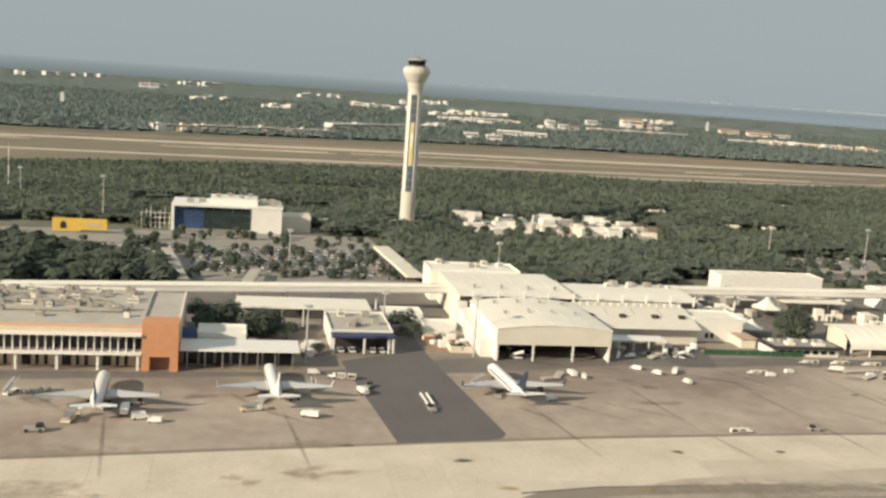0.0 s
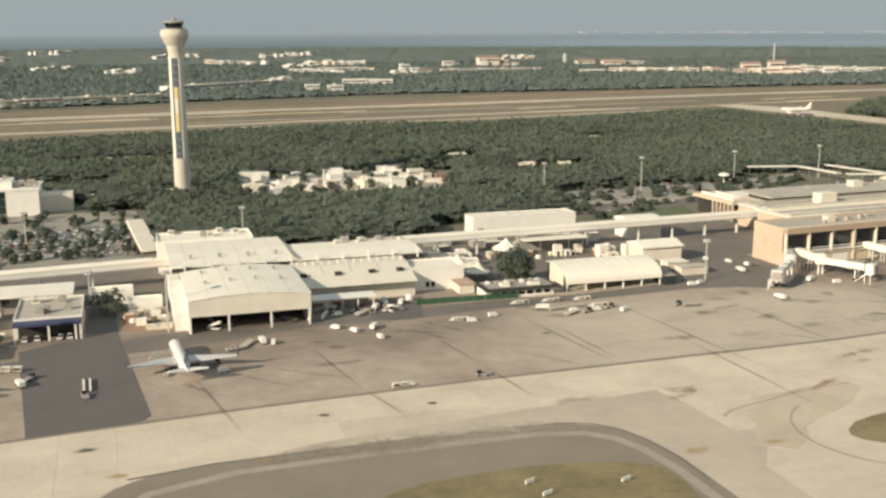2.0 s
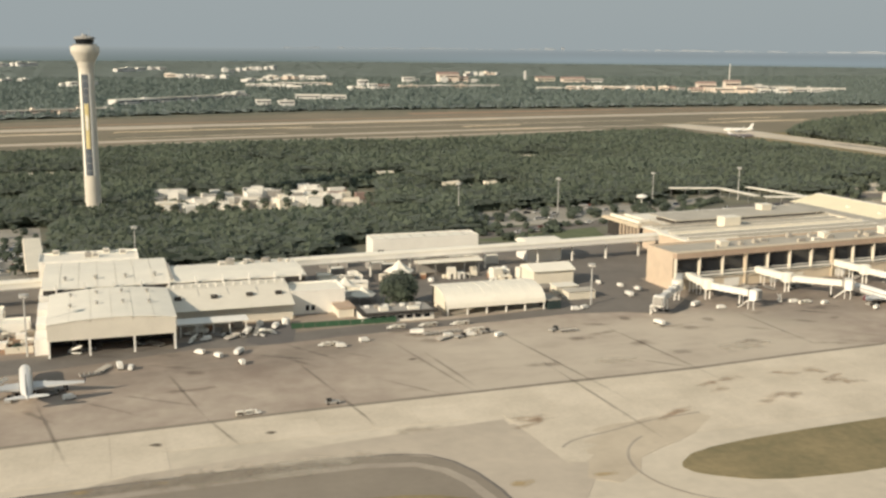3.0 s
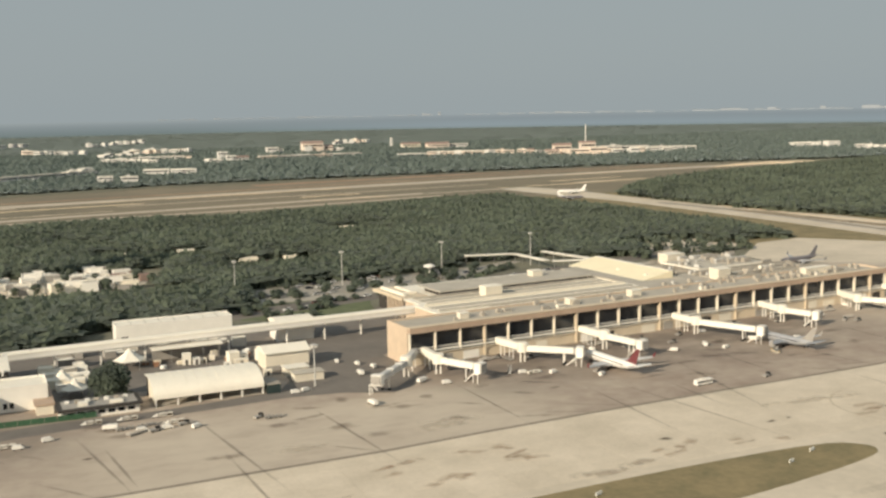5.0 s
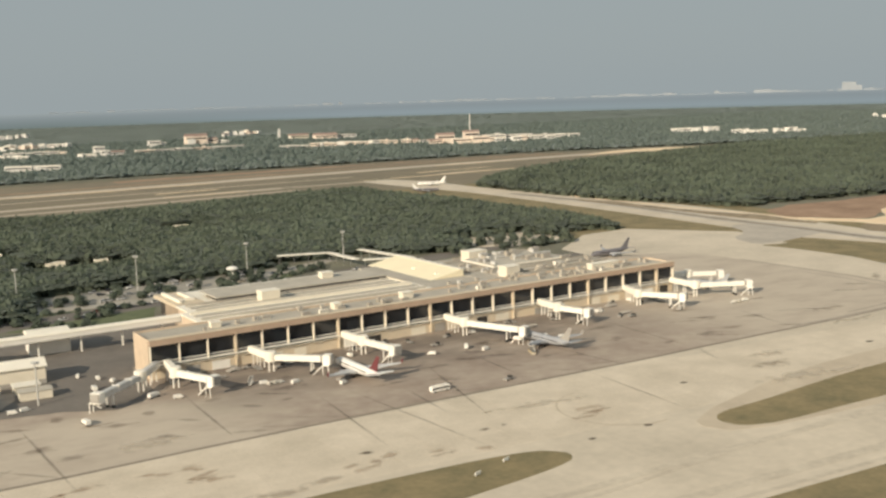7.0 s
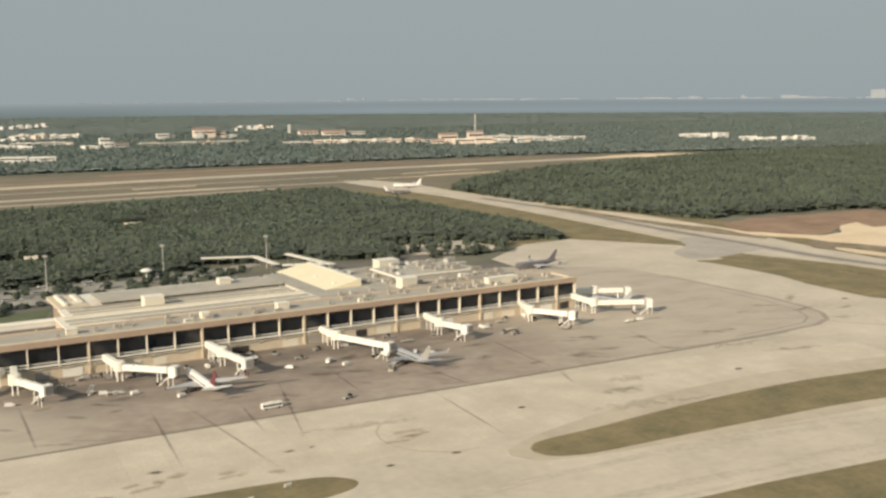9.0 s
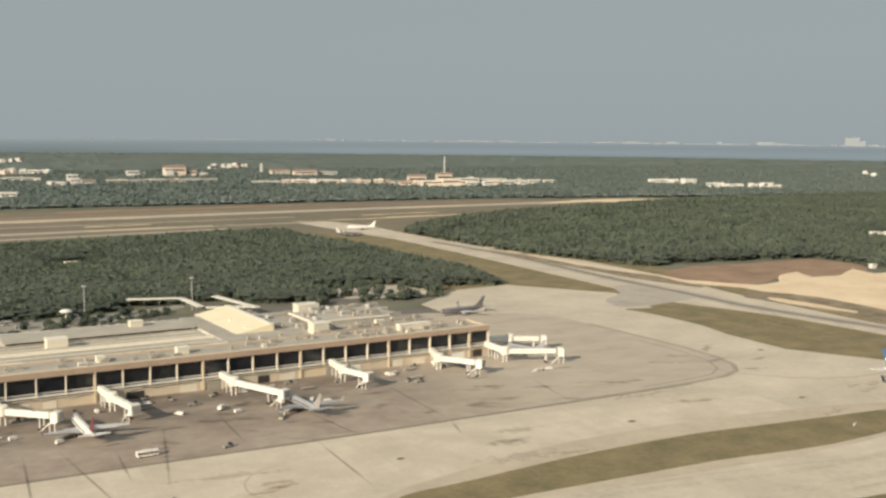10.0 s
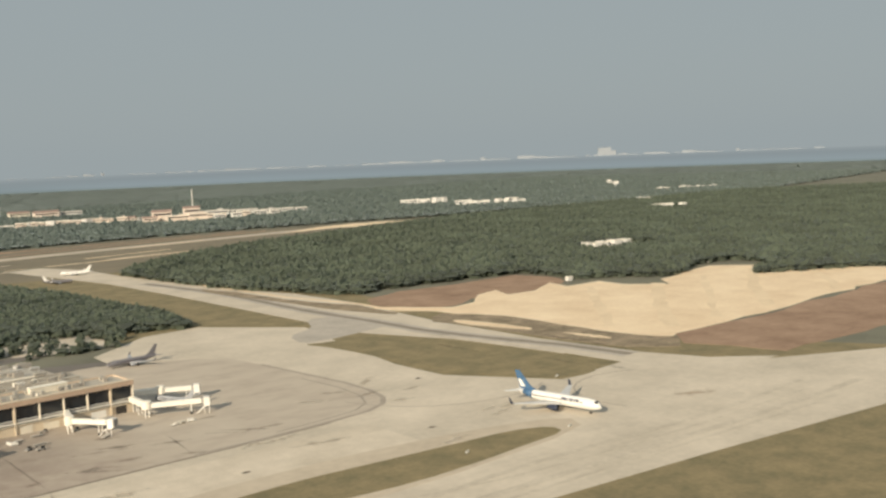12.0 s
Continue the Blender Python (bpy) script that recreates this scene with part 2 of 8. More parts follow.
def weathered_apron(m):
    """Adds to the apron asphalt its pale worn stretches and the grime of the stands along the terminal."""
    n, l = m.node_tree.nodes, m.node_tree.links
    b = n["Principled BSDF"]
    geo = n.new("ShaderNodeNewGeometry")
    sep = n.new("ShaderNodeSeparateXYZ")
    l.new(geo.outputs["Position"], sep.inputs[0])
    tex = n.new("ShaderNodeTexNoise")
    tex.inputs["Scale"].default_value = 0.055
    tex.inputs["Detail"].default_value = 6
    tex.inputs["Roughness"].default_value = 0.62
    stretch = n.new("ShaderNodeMapping")
    stretch.inputs["Scale"].default_value = (0.7, 1.6, 1.0)
    l.new(geo.outputs["Position"], stretch.inputs["Vector"])
    l.new(stretch.outputs[0], tex.inputs["Vector"])

    def ramp(source, lo, hi, flip=False):
        r = n.new("ShaderNodeMapRange")
        r.interpolation_type = 'SMOOTHSTEP'
        r.inputs["From Min"].default_value, r.inputs["From Max"].default_value = lo, hi
        if flip:
            r.inputs["To Min"].default_value, r.inputs["To Max"].default_value = 1.0, 0.0
        l.new(source, r.inputs["Value"])
        return r.outputs[0]

    def calc(op, p, q):
        k = n.new("ShaderNodeMath")
        k.operation = op
        for i, v in enumerate((p, q)):
            if isinstance(v, float):
                k.inputs[i].default_value = v
            else:
                l.new(v, k.inputs[i])
        return k.outputs[0]

    def layer(mask, color):
        mix = n.new("ShaderNodeMix")
        mix.data_type = 'RGBA'
        l.new(mask, mix.inputs["Factor"])
        l.new(b.inputs["Base Color"].links[0].from_socket, mix.inputs["A"])
        mix.inputs["B"].default_value = (*color, 1)
        l.new(mix.outputs["Result"], b.inputs["Base Color"])

    x, y = sep.outputs["X"], sep.outputs["Y"]
    blotch = ramp(tex.outputs["Fac"], 0.34, 0.60)
    middle = calc('MULTIPLY', calc('MULTIPLY', ramp(x, 150.0, 205.0), ramp(x, 312.0, 350.0, True)), ramp(y, 288.0, 312.0, True))
    east = ramp(x, 480.0, 575.0)
    pale = calc('MULTIPLY', calc('MAXIMUM', middle, east), calc('ADD', calc('MULTIPLY', blotch, 0.35), 0.45))
    layer(pale, (0.56, 0.49, 0.395))
    depth = calc('SUBTRACT', y, calc('MULTIPLY', x, 0.07))  # 309.65 along the terminal front
    served = calc('MULTIPLY', calc('MULTIPLY', ramp(depth, 236.0, 296.0), ramp(x, 296.0, 325.0)), ramp(x, 470.0, 560.0, True))
    west = calc('MULTIPLY', calc('MULTIPLY', ramp(y, 262.0, 292.0), ramp(x, 165.0, 200.0, True)), 0.7)
    dirty = calc('MULTIPLY', calc('MAXIMUM', served, west), calc('ADD', calc('MULTIPLY', blotch, 0.55), 0.33))
    layer(dirty, (0.165, 0.135, 0.11))


weathered_apron(M_APRON)


def soft_stain(name, color, cover, ragged_by=1.6, core=0.85, rim=1.5):
    """A stain that thins out raggedly towards its rim and lets the pavement show through."""
    m = mat(name, color, 0.9, var=0.12, scale=0.2, fine=1.0)
    n, l = m.node_tree.nodes, m.node_tree.links
    tc = n.new("ShaderNodeTexCoord")
    off = n.new("ShaderNodeVectorMath")
    off.operation = 'SUBTRACT'
    off.inputs[1].default_value = (0.5, 0.5, 0.5)
    flatten = n.new("ShaderNodeVectorMath")
    flatten.operation = 'MULTIPLY'
    flatten.inputs[1].default_value = (2, 2, 0)
    size = n.new("ShaderNodeVectorMath")
    size.operation = 'LENGTH'
    l.new(tc.outputs["Generated"], off.inputs[0])
    l.new(off.outputs[0], flatten.inputs[0])
    l.new(flatten.outputs[0], size.inputs[0])
    geo = n.new("ShaderNodeNewGeometry")
    tex = n.new("ShaderNodeTexNoise")
    tex.inputs["Scale"].default_value = 0.22
    tex.inputs["Detail"].default_value = 5
    l.new(geo.outputs["Position"], tex.inputs["Vector"])
    s = n.new("ShaderNodeMath")
    s.operation = 'MULTIPLY_ADD'
    s.inputs[1].default_value = ragged_by
    l.new(tex.outputs["Fac"], s.inputs[0])
    l.new(size.outputs["Value"], s.inputs[2])
    fade = n.new("ShaderNodeMapRange")
    fade.interpolation_type = 'SMOOTHSTEP'
    fade.inputs["From Min"].default_value = core
    fade.inputs["From Max"].default_value = rim
    fade.inputs["To Min"].default_value = cover
    fade.inputs["To Max"].default_value = 0.0
    l.new(s.outputs[0], fade.inputs["Value"])
    clear = n.new("ShaderNodeBsdfTransparent")
    mx = n.new("ShaderNodeMixShader")
    l.new(fade.outputs[0], mx.inputs[0])
    l.new(clear.outputs[0], mx.inputs[1])
    l.new(n["Principled BSDF"].outputs[0], mx.inputs[2])
    l.new(mx.outputs[0], n["Material Output"].inputs["Surface"])
    return m


M_LINE = soft_stain("worn_lead_in_paint", (0.16, 0.135, 0.11), 0.34, 0.7, 0.45, 1.3)
M_OIL = soft_stain("oil_stain", (0.165, 0.118, 0.09), 0.32)
M_COVER = soft_stain("drain_rust", (0.15, 0.12, 0.09), 0.8)
M_RUST = soft_stain("rusty_stain", (0.42, 0.29, 0.19), 0.32)
M_FAINT = soft_stain("faint_grey_wear", (0.44, 0.375, 0.295), 0.42)
M_TYRE = soft_stain("tyre_smear", (0.17, 0.145, 0.12), 0.3)
M_YSOFT = soft_stain("faded_yellow_paint", (0.55, 0.41, 0.20), 0.6)
M_PALE = soft_stain("pale_wear", (0.64, 0.57, 0.46), 0.55)
CAR_PAINTS = [mat("car_paint_" + k, c, 0.35, var=0.04, scale=0.5, fine=2.0) for k, c in
              (("white", (0.78, 0.77, 0.74)), ("silver", (0.5, 0.5, 0.5)), ("dark", (0.06, 0.06, 0.07)), ("red", (0.22, 0.07, 0.06)), ("blue", (0.10, 0.13, 0.19)), ("sand", (0.5, 0.43, 0.33)))]


# ---- mesh helpers ----
def box(bm, x0, x1, y0, y1, z0, z1):
    v = [bm.verts.new(p) for p in ((x0, y0, z0), (x1, y0, z0), (x1, y1, z0), (x0, y1, z0), (x0, y0, z1), (x1, y0, z1), (x1, y1, z1), (x0, y1, z1))]
    for f in ((3, 2, 1, 0), (4, 5, 6, 7), (0, 1, 5, 4), (1, 2, 6, 5), (2, 3, 7, 6), (3, 0, 4, 7)):
        bm.faces.new([v[i] for i in f])
    return bm


def boxes(*dims):
    bm = bmesh.new()
    for d in dims:
        box(bm, *d)
    return bm


def prism(bm, pts, z0, z1):
    """An upright prism over a counter-clockwise outline."""
    lo = [bm.verts.new((x, y, z0)) for x, y in pts]
    hi = [bm.verts.new((x, y, z1)) for x, y in pts]
    n = len(pts)
    bm.faces.new(hi)
    bm.faces.new(lo[::-1])
    for i in range(n):
        bm.faces.new((lo[i], lo[(i + 1) % n], hi[(i + 1) % n], hi[i]))
    return bm


def extrude_profile(bm, prof, axis, a, b):
    """A profile of (s, z) swept along 'x' or 'y' from a to b."""
    def pt(s, z, t):
        return (t, s, z) if axis == 'x' else (s, t, z)
    lo = [bm.verts.new(pt(s, z, a)) for s, z in prof]
    hi = [bm.verts.new(pt(s, z, b)) for s, z in prof]
    n = len(prof)
    bm.faces.new(lo)
    bm.faces.new(hi[::-1])
    for i in range(n):
        bm.faces.new((lo[i], hi[i], hi[(i + 1) % n], lo[(i + 1) % n]))
    bmesh.ops.recalc_face_normals(bm, faces=bm.faces[:])
    return bm


def lathe(bm, prof, segs=24, cx=0.0, cy=0.0):
    """A surface of revolution about a vertical axis; prof of (radius, z)."""
    rings = []
    for r, z in prof:
        rings.append([bm.verts.new((cx + r * math.cos(2 * math.pi * i / segs), cy + r * math.sin(2 * math.pi * i / segs), z)) for i in range(segs)])
    for a, b in zip(rings, rings[1:]):
        for i in range(segs):
            bm.faces.new((a[i], a[(i + 1) % segs], b[(i + 1) % segs], b[i]))
    bm.faces.new(rings[0][::-1])
    bm.faces.new(rings[-1])
    return bm


def tube(bm, p, q, r0, r1, segs=8):
    """A tapered round bar from p to q."""
    p, q = Vector(p), Vector(q)
    d = (q - p).normalized()
    u = d.orthogonal().normalized()
    w = d.cross(u)
    rings = []
    for c, r in ((p, r0), (q, r1)):
        rings.append([bm.verts.new(c + r * (math.cos(2 * math.pi * i / segs) * u + math.sin(2 * math.pi * i / segs) * w)) for i in range(segs)])
    for i in range(segs):
        bm.faces.new((rings[0][i], rings[0][(i + 1) % segs], rings[1][(i + 1) % segs], rings[1][i]))
    bm.faces.new(rings[0][::-1])
    bm.faces.new(rings[1])
    return bm


def skin(bm, sections, smooth=True):
    """Joins closed rings of equal length into a skin with both ends closed."""
    rings = [[bm.verts.new(p) for p in s] for s in sections]
    n = len(rings[0])
    for a, b in zip(rings, rings[1:]):
        for i in range(n):
            f = bm.faces.new((a[i], a[(i + 1) % n], b[(i + 1) % n], b[i]))
            f.smooth = smooth
    bm.faces.new(rings[0][::-1])
    bm.faces.new(rings[-1])
    bmesh.ops.recalc_face_normals(bm, faces=bm.faces[:])
    return bm


def mesh_of(bm, name, material):
    me = bpy.data.meshes.new(name)
    bm.to_mesh(me)
    bm.free()
    me.materials.append(material)
    return me


def part(name, bm, material, parent, label=""):
    ob = new(name, mesh_of(bm, name, material))
    ob.parent = parent
    return tagged(ob, label)


def thing(name, label, category, m=None, group="", kind=""):
    ob = new(name)
    ob.empty_display_size = 1.0
    if m is not None:
        ob.matrix_world = m
    return tagged(ob, label, category, group, kind)


def single(name, bm, material, label, category, m=None, group="", kind=""):
    ob = new(name, mesh_of(bm, name, material))
    if m is not None:
        ob.matrix_world = m
    return tagged(ob, label, category, group, kind)


# ---- ground and pavements ----
def sheet(name, pts, z, material, label, category, kind="structure", thick=0.3):
    bm = prism(bmesh.new(), pts, z - thick, z)
    return single(name, bm, material, label, category, kind=kind)


def smooth_outline(pts, rounds=2):
    """Corner-cut outline for curved pavement edges."""
    for _ in range(rounds):
        out = []
        for i, p in enumerate(pts):
            q = pts[(i + 1) % len(pts)]
            out.append((0.78 * p[0] + 0.22 * q[0], 0.78 * p[1] + 0.22 * q[1]))
            out.append((0.22 * p[0] + 0.78 * q[0], 0.22 * p[1] + 0.78 * q[1]))
        pts = out
    return pts


bm = bmesh.new()
R = 6500.0
vs = [bm.verts.new(p) for p in ((-R, -R, 0), (R, -R, 0), (R, R, 0), (-R, R, 0))]
bm.faces.new(vs)
single("ground", bm, M_SOIL, "dark scrubland soil reaching the horizon", "ground", kind="structure")
# airfield lawns, then pavements laid over them
sheet("lawn_airfield", [(-900, -300), (1000, -300), (960, 120), (880, 270), (865, 480), (868, 600), (850, 960), (700, 1000), (640, 520), (596, 468), (560, 470), (300, 350), (262, 332), (-900, 310)], 0.03, M_GRASS, "dry brown grass of the airfield", "grass")
sheet("pavement_taxiway", [(-600, 128), (490, 131), (552, 128), (700, 118), (900, 100), (960, 150), (850, 204), (823, 255), (783, 250), (752, 246), (719, 300), (719, 342), (735, 420), (752, 489), (703, 552), (660, 545), (610, 500), (600, 300), (-600, 280)], 0.06, M_TAXI, "pale worn taxiway concrete", "taxiway")
TAXI_LEFT = [(733, 1085), (748, 970), (763, 870), (766, 740), (765, 540), (764, 440), (788, 377), (801, 292), (803, 253), (806, 200)]
TAXI_RIGHT = [(868, 200), (842, 225), (830, 262), (823, 336), (824, 435), (832, 497), (840, 557), (838, 648), (816, 729), (807, 826), (798, 944), (798, 1026), (770, 1100)]
sheet("road_taxiway", TAXI_LEFT + TAXI_RIGHT, 0.09, M_TAXI, "straight pale taxiway running to the far runway", "taxiway")
APRON_EDGE = [(-600, 172), (-150, 213), (-46, 224), (0, 229), (53, 234.5), (92, 238), (150, 241), (218, 242.6), (263, 243.4), (300, 246.4), (340, 248.6), (390, 250.6), (440, 252), (476, 253.4), (514, 255.8), (560, 258), (592, 259.6), (625, 262)]
APRON_END = [(648, 266.5), (661, 273), (669, 284), (673, 302), (674, 326), (671, 362), (668, 400), (664, 432)]
sheet("pavement_apron", APRON_EDGE + APRON_END[:5] + [(620, 336), (606, 345), (600, 470), (590, 470), (280, 345), (-600, 330)], 0.115, M_APRON, "grey oil-stained asphalt of the aircraft apron", "apron")
sheet("pavement_apron_east", [(492, 254.6), (514, 256), (560, 258.2), (592, 259.8), (625, 262.2)] + APRON_END + [(648, 446), (600, 470), (596, 470), (588, 330), (560, 318), (526, 296), (504, 272)], 0.120, M_APRON, "lighter worn asphalt at the end of the apron", "apron")
sheet("pavement_taxi_bend", [(48, 100), (56, 190), (79, 203), (102, 211), (154, 217), (193, 220), (193, 216), (197.5, 216), (197.5, 195), (202, 195), (202, 184), (192, 170), (192, 100)], 0.112, M_BEND, "grey-brown worn pavement of the taxiway bend", "taxiway")
sheet("road_service", [(-600, 262), (-60, 281), (0, 286), (40, 290), (69, 293.5), (98, 299), (123, 305), (150, 303.5), (170, 306.5), (198, 308.5), (227, 309.5), (255, 312), (274, 309), (290, 301), (306, 311), (307, 345), (305, 420), (268, 420), (262, 334), (255, 322), (232, 318.6), (210, 316.5), (181, 318), (153, 314.5), (103, 313), (83, 311), (66, 309), (60, 304), (20, 291.4), (-60, 289), (-600, 272)], 0.13, M_ROAD, "dark service road along the buildings", "road")
sheet("pavement_fresh", [(40, 233.6), (62, 235.8), (66, 237), (68, 240.3), (61, 312), (58, 380), (52, 380), (51, 314), (33, 304)], 0.16, M_DARK, "freshly laid dark asphalt strip", "asphalt patch")
sheet("pavement_patch_annex", [(147, 331), (158, 332), (158, 318), (155, 305), (144, 304), (140, 308.6), (144, 318)], 0.155, M_DARK, "dark ground patch beside the annex", "asphalt patch")
sheet("pavement_shoulder_west", smooth_outline([(40, 120), (50, 188), (62, 203), (80, 206.5), (133, 207), (158, 206.5), (170, 201), (176, 190), (178, 165), (178, 120)], 1), 0.135, M_SHOULDER, "curved asphalt shoulder of the taxiway bend", "shoulder")
sheet("lawn_island_west", smooth_outline([(96, 140), (106, 176), (116, 183), (140, 185.5), (160, 183), (171, 177), (172, 166), (166, 140)], 1), 0.15, M_GRASS, "dry grass island between taxiways", "grass island")
sheet("pavement_shoulder_east", smooth_outline([(436, 184), (452, 193.5), (467, 198), (495, 207), (522, 212), (551, 215), (600, 215), (660, 208), (702, 194), (694, 176), (600, 165), (500, 168), (444, 171)], 1), 0.1135, M_SHOULD2, "tan-brown worn shoulder beside the grass island", "shoulder")
sheet("lawn_island_middle", smooth_outline([(217, 178), (232, 190), (320, 194), (382, 193), (392, 184), (386, 177), (330, 168), (240, 164)]), 0.12, M_GRASS, "dry grass island between taxiways", "grass island")
sheet("lawn_island_east", smooth_outline([(445, 183), (451, 189), (473, 191), (497, 195), (522, 198.5), (549, 200.6), (576, 201.5), (601, 199.5), (640, 197), (670, 195), (686, 188), (684, 178), (657, 175), (637, 172), (602, 169.5), (564, 173.5), (538, 173.2), (488, 172.6), (460, 171.6), (448, 175)], 1), 0.12, M_GRASS, "long dry grass island between taxiways", "grass island")
sheet("lawn_wedge", smooth_outline([(716, 435), (731, 429), (755, 431), (761, 405), (770, 367), (776, 326), (776, 304), (781, 276), (781, 248), (766, 245), (752, 247), (739, 269), (730, 300), (725, 340), (724, 390), (722, 416)], 1), 0.12, M_GRASS, "lens-shaped dry lawn beside the taxiway", "grass island")
sheet("pavement_connector", smooth_outline([(769, 517), (791, 513), (799, 486), (798, 450), (763, 442), (736, 436), (718, 437), (725, 467), (754, 483)], 1), 0.115, M_CONN, "grey asphalt of the taxiway junction", "taxiway")
sheet("lawn_triangle", [(703, 556), (753, 490), (762, 540), (763, 740), (760, 870), (745, 960), (690, 968), (684, 880), (702, 800), (706, 700), (714, 630)], 0.12, M_GRASS, "dry lawn between woodland and taxiway", "grass")


def ribbon(pts, w):
    """Outline of a band of width w along a polyline."""
    left, right = [], []
    for i, p in enumerate(pts):
        a, b = Vector(pts[max(i - 1, 0)]), Vector(pts[min(i + 1, len(pts) - 1)])
        d = (b - a).normalized()
        q = Vector((-d.y, d.x)) * w / 2
        left.append((p[0] + q.x, p[1] + q.y))
        right.append((p[0] - q.x, p[1] - q.y))
    return right + left[::-1]


TAXI_MID = [(786, 837), (797, 730), (798, 694), (797, 643), (794, 593), (793, 551), (794, 514), (796, 481), (796, 419), (803, 372), (812, 333), (817, 312), (822, 262)]
for i, (pts, w, m) in enumerate(((TAXI_MID, 15.0, M_CONN), (TAXI_MID, 6.0, M_SHOULDER), ([(766, 874), (773, 786), (772, 694), (770, 596), (769, 524)], 3.0, M_WEAR), ([(815, 782), (820, 712), (821, 634), (832, 584), (838, 549), (836, 515), (842, 488)], 4.0, M_SANDR), ([(786, 420), (791, 380), (796, 335), (801, 292)], 3.0, M_WEAR))):
    sheet("road_stripe_%d" % (i + 1), ribbon(pts, w), 0.124 + 0.004 * i, m, "darker tyre-worn band along the taxiway", "road band")
srng = random.Random(12)


def ragged(pts, step, amp):
    """A polygon outline broken into short uneven pieces."""
    out = []
    for k, p in enumerate(pts):
        q = pts[(k + 1) % len(pts)]
        n = max(1, int(math.hypot(q[0] - p[0], q[1] - p[1]) / step))
        out += [(p[0] + (q[0] - p[0]) * t / n + srng.uniform(-amp, amp), p[1] + (q[1] - p[1]) * t / n + srng.uniform(-amp, amp)) for t in range(n)]
    return out


sheet("pavement_apex", [(194, 223), (195.4, 206), (196.6, 189.4), (201, 188.7), (204.6, 191.8), (201.8, 194.0), (208.4, 197.4), (205.4, 199.8), (212.9, 203.6), (210.6, 206), (216, 209), (214, 223)], 0.124, M_CONC, "pale newer concrete with a toothed edge", "concrete")
sheet("pavement_tan_corner", ragged([(201, 187), (197, 181), (204, 176), (211, 180), (214, 187), (222, 191), (236, 197), (246, 206), (243, 211), (224, 209.5), (208, 206)], 6, 0.9), 0.118, M_SHOULD2, "tan worn concrete beside the paler slabs", "concrete")
sheet("lawn_quarry_edge", ragged([(832, 455), (851, 460), (852, 452), (868, 419), (867, 382), (866, 342), (867, 300), (879, 274), (856, 254), (837, 277), (831, 312), (828, 354), (826, 403), (822, 437)], 14, 1.6), 0.145, M_VERGE, "brown scrubby verge of the building site", "bare soil")
sheet("lawn_taxi_verge", ragged([(795, 735), (802, 747), (811, 700), (815, 624), (824, 574), (834, 544), (830, 511), (830, 490), (825, 484), (819, 496), (814, 518), (807, 550), (804, 608), (799, 670), (795, 712)], 16, 1.0), 0.146, M_VERGE, "brown scrubby verge between taxiway and woodland", "bare soil")
for k, pts in enumerate(([(836, 434), (842, 411), (845, 388), (846, 365), (840, 361), (835, 379), (829, 399), (827, 422)], [(846, 342), (851, 328), (853, 306), (849, 300), (845, 318)])):
    sheet("ground_verge_sand_%d" % (k + 1), ragged(smooth_outline(pts, 2), 3, 0.7), 0.16, M_SANDR, "pale sandy patch along the verge", "sand")
sheet("ground_building_site", ragged([(831, 528), (837, 497), (853, 473), (850, 450), (866, 417), (865, 380), (864, 341), (865, 299), (875, 279), (962, 286), (1260, 312), (1230, 420), (1180, 480), (1083, 452), (1060, 430), (1039, 457), (1042, 489), (1001, 489), (1011, 516), (971, 492), (942, 494), (951, 522), (928, 511), (897, 486), (871, 480), (857, 496)], 18, 3), 0.10, M_SAND, "bare pale sand of a cleared building site", "sand")
sheet("ground_red_soil", ragged([(855, 563), (899, 582), (957, 577), (1029, 581), (1038, 556), (1036, 525), (1009, 502), (969, 489), (940, 492), (921, 503), (876, 480), (837, 497), (833, 531)], 14, 2.5), 0.08, M_REDSOIL, "reddish brown cleared soil", "bare soil")
sheet("ground_south_soil", ragged([(880, 205), (1330, 190), (1290, 306), (1150, 298), (965, 282), (886, 280), (866, 262)], 20, 3), 0.138, M_REDSOIL, "brown cleared soil beside the site", "bare soil")
# far runway strip
sheet("lawn_runway", [(-2500, 640), (-420, 780), (-165, 815), (0, 880), (240, 935), (380, 915), (480, 935), (610, 968), (690, 965), (745, 960), (735, 1085), (770, 1100), (800, 960), (900, 1035), (1054, 1115), (1222, 1168), (1500, 1240), (1500, 1330), (1160, 1400), (390, 1400), (-230, 1240), (-2500, 1000)], 0.05, M_RUNGRASS, "brown mown grass along the far runway", "grass")
sheet("road_runway", ribbon([(-2500, 860), (-230, 1110), (110, 1172), (530, 1222), (900, 1262), (1300, 1292)], 34), 0.09, M_RUNWAY, "pale far runway", "runway")
sheet("road_runway_shoulder", ribbon([(-2500, 905), (-230, 1155), (110, 1217), (530, 1272), (900, 1312), (1200, 1335)], 12), 0.10, M_REDSOIL, "bare reddish shoulder of the far runway", "shoulder")
sheet("road_parallel_taxiway", ribbon([(-2500, 780), (-200, 968), (95, 1002), (240, 1032), (550, 1072), (740, 1088)], 17), 0.13, M_RUNWAY, "pale taxiway parallel to the far runway", "taxiway")
for i, (pts, w, m) in enumerate((([(150, 985), (420, 1003), (640, 1040)], 10, M_RUNWAY), ([(300, 1120), (640, 1150), (760, 1165)], 6, M_RUNWAY), ([(500, 1330), (900, 1372), (1180, 1372)], 26, M_REDSOIL))):
    sheet("ground_strip_%d" % (i + 1), ribbon(pts, w), 0.14 + 0.004 * i, m, "bare worn streak in the runway grass", "bare soil")
strip_rng = random.Random(41)
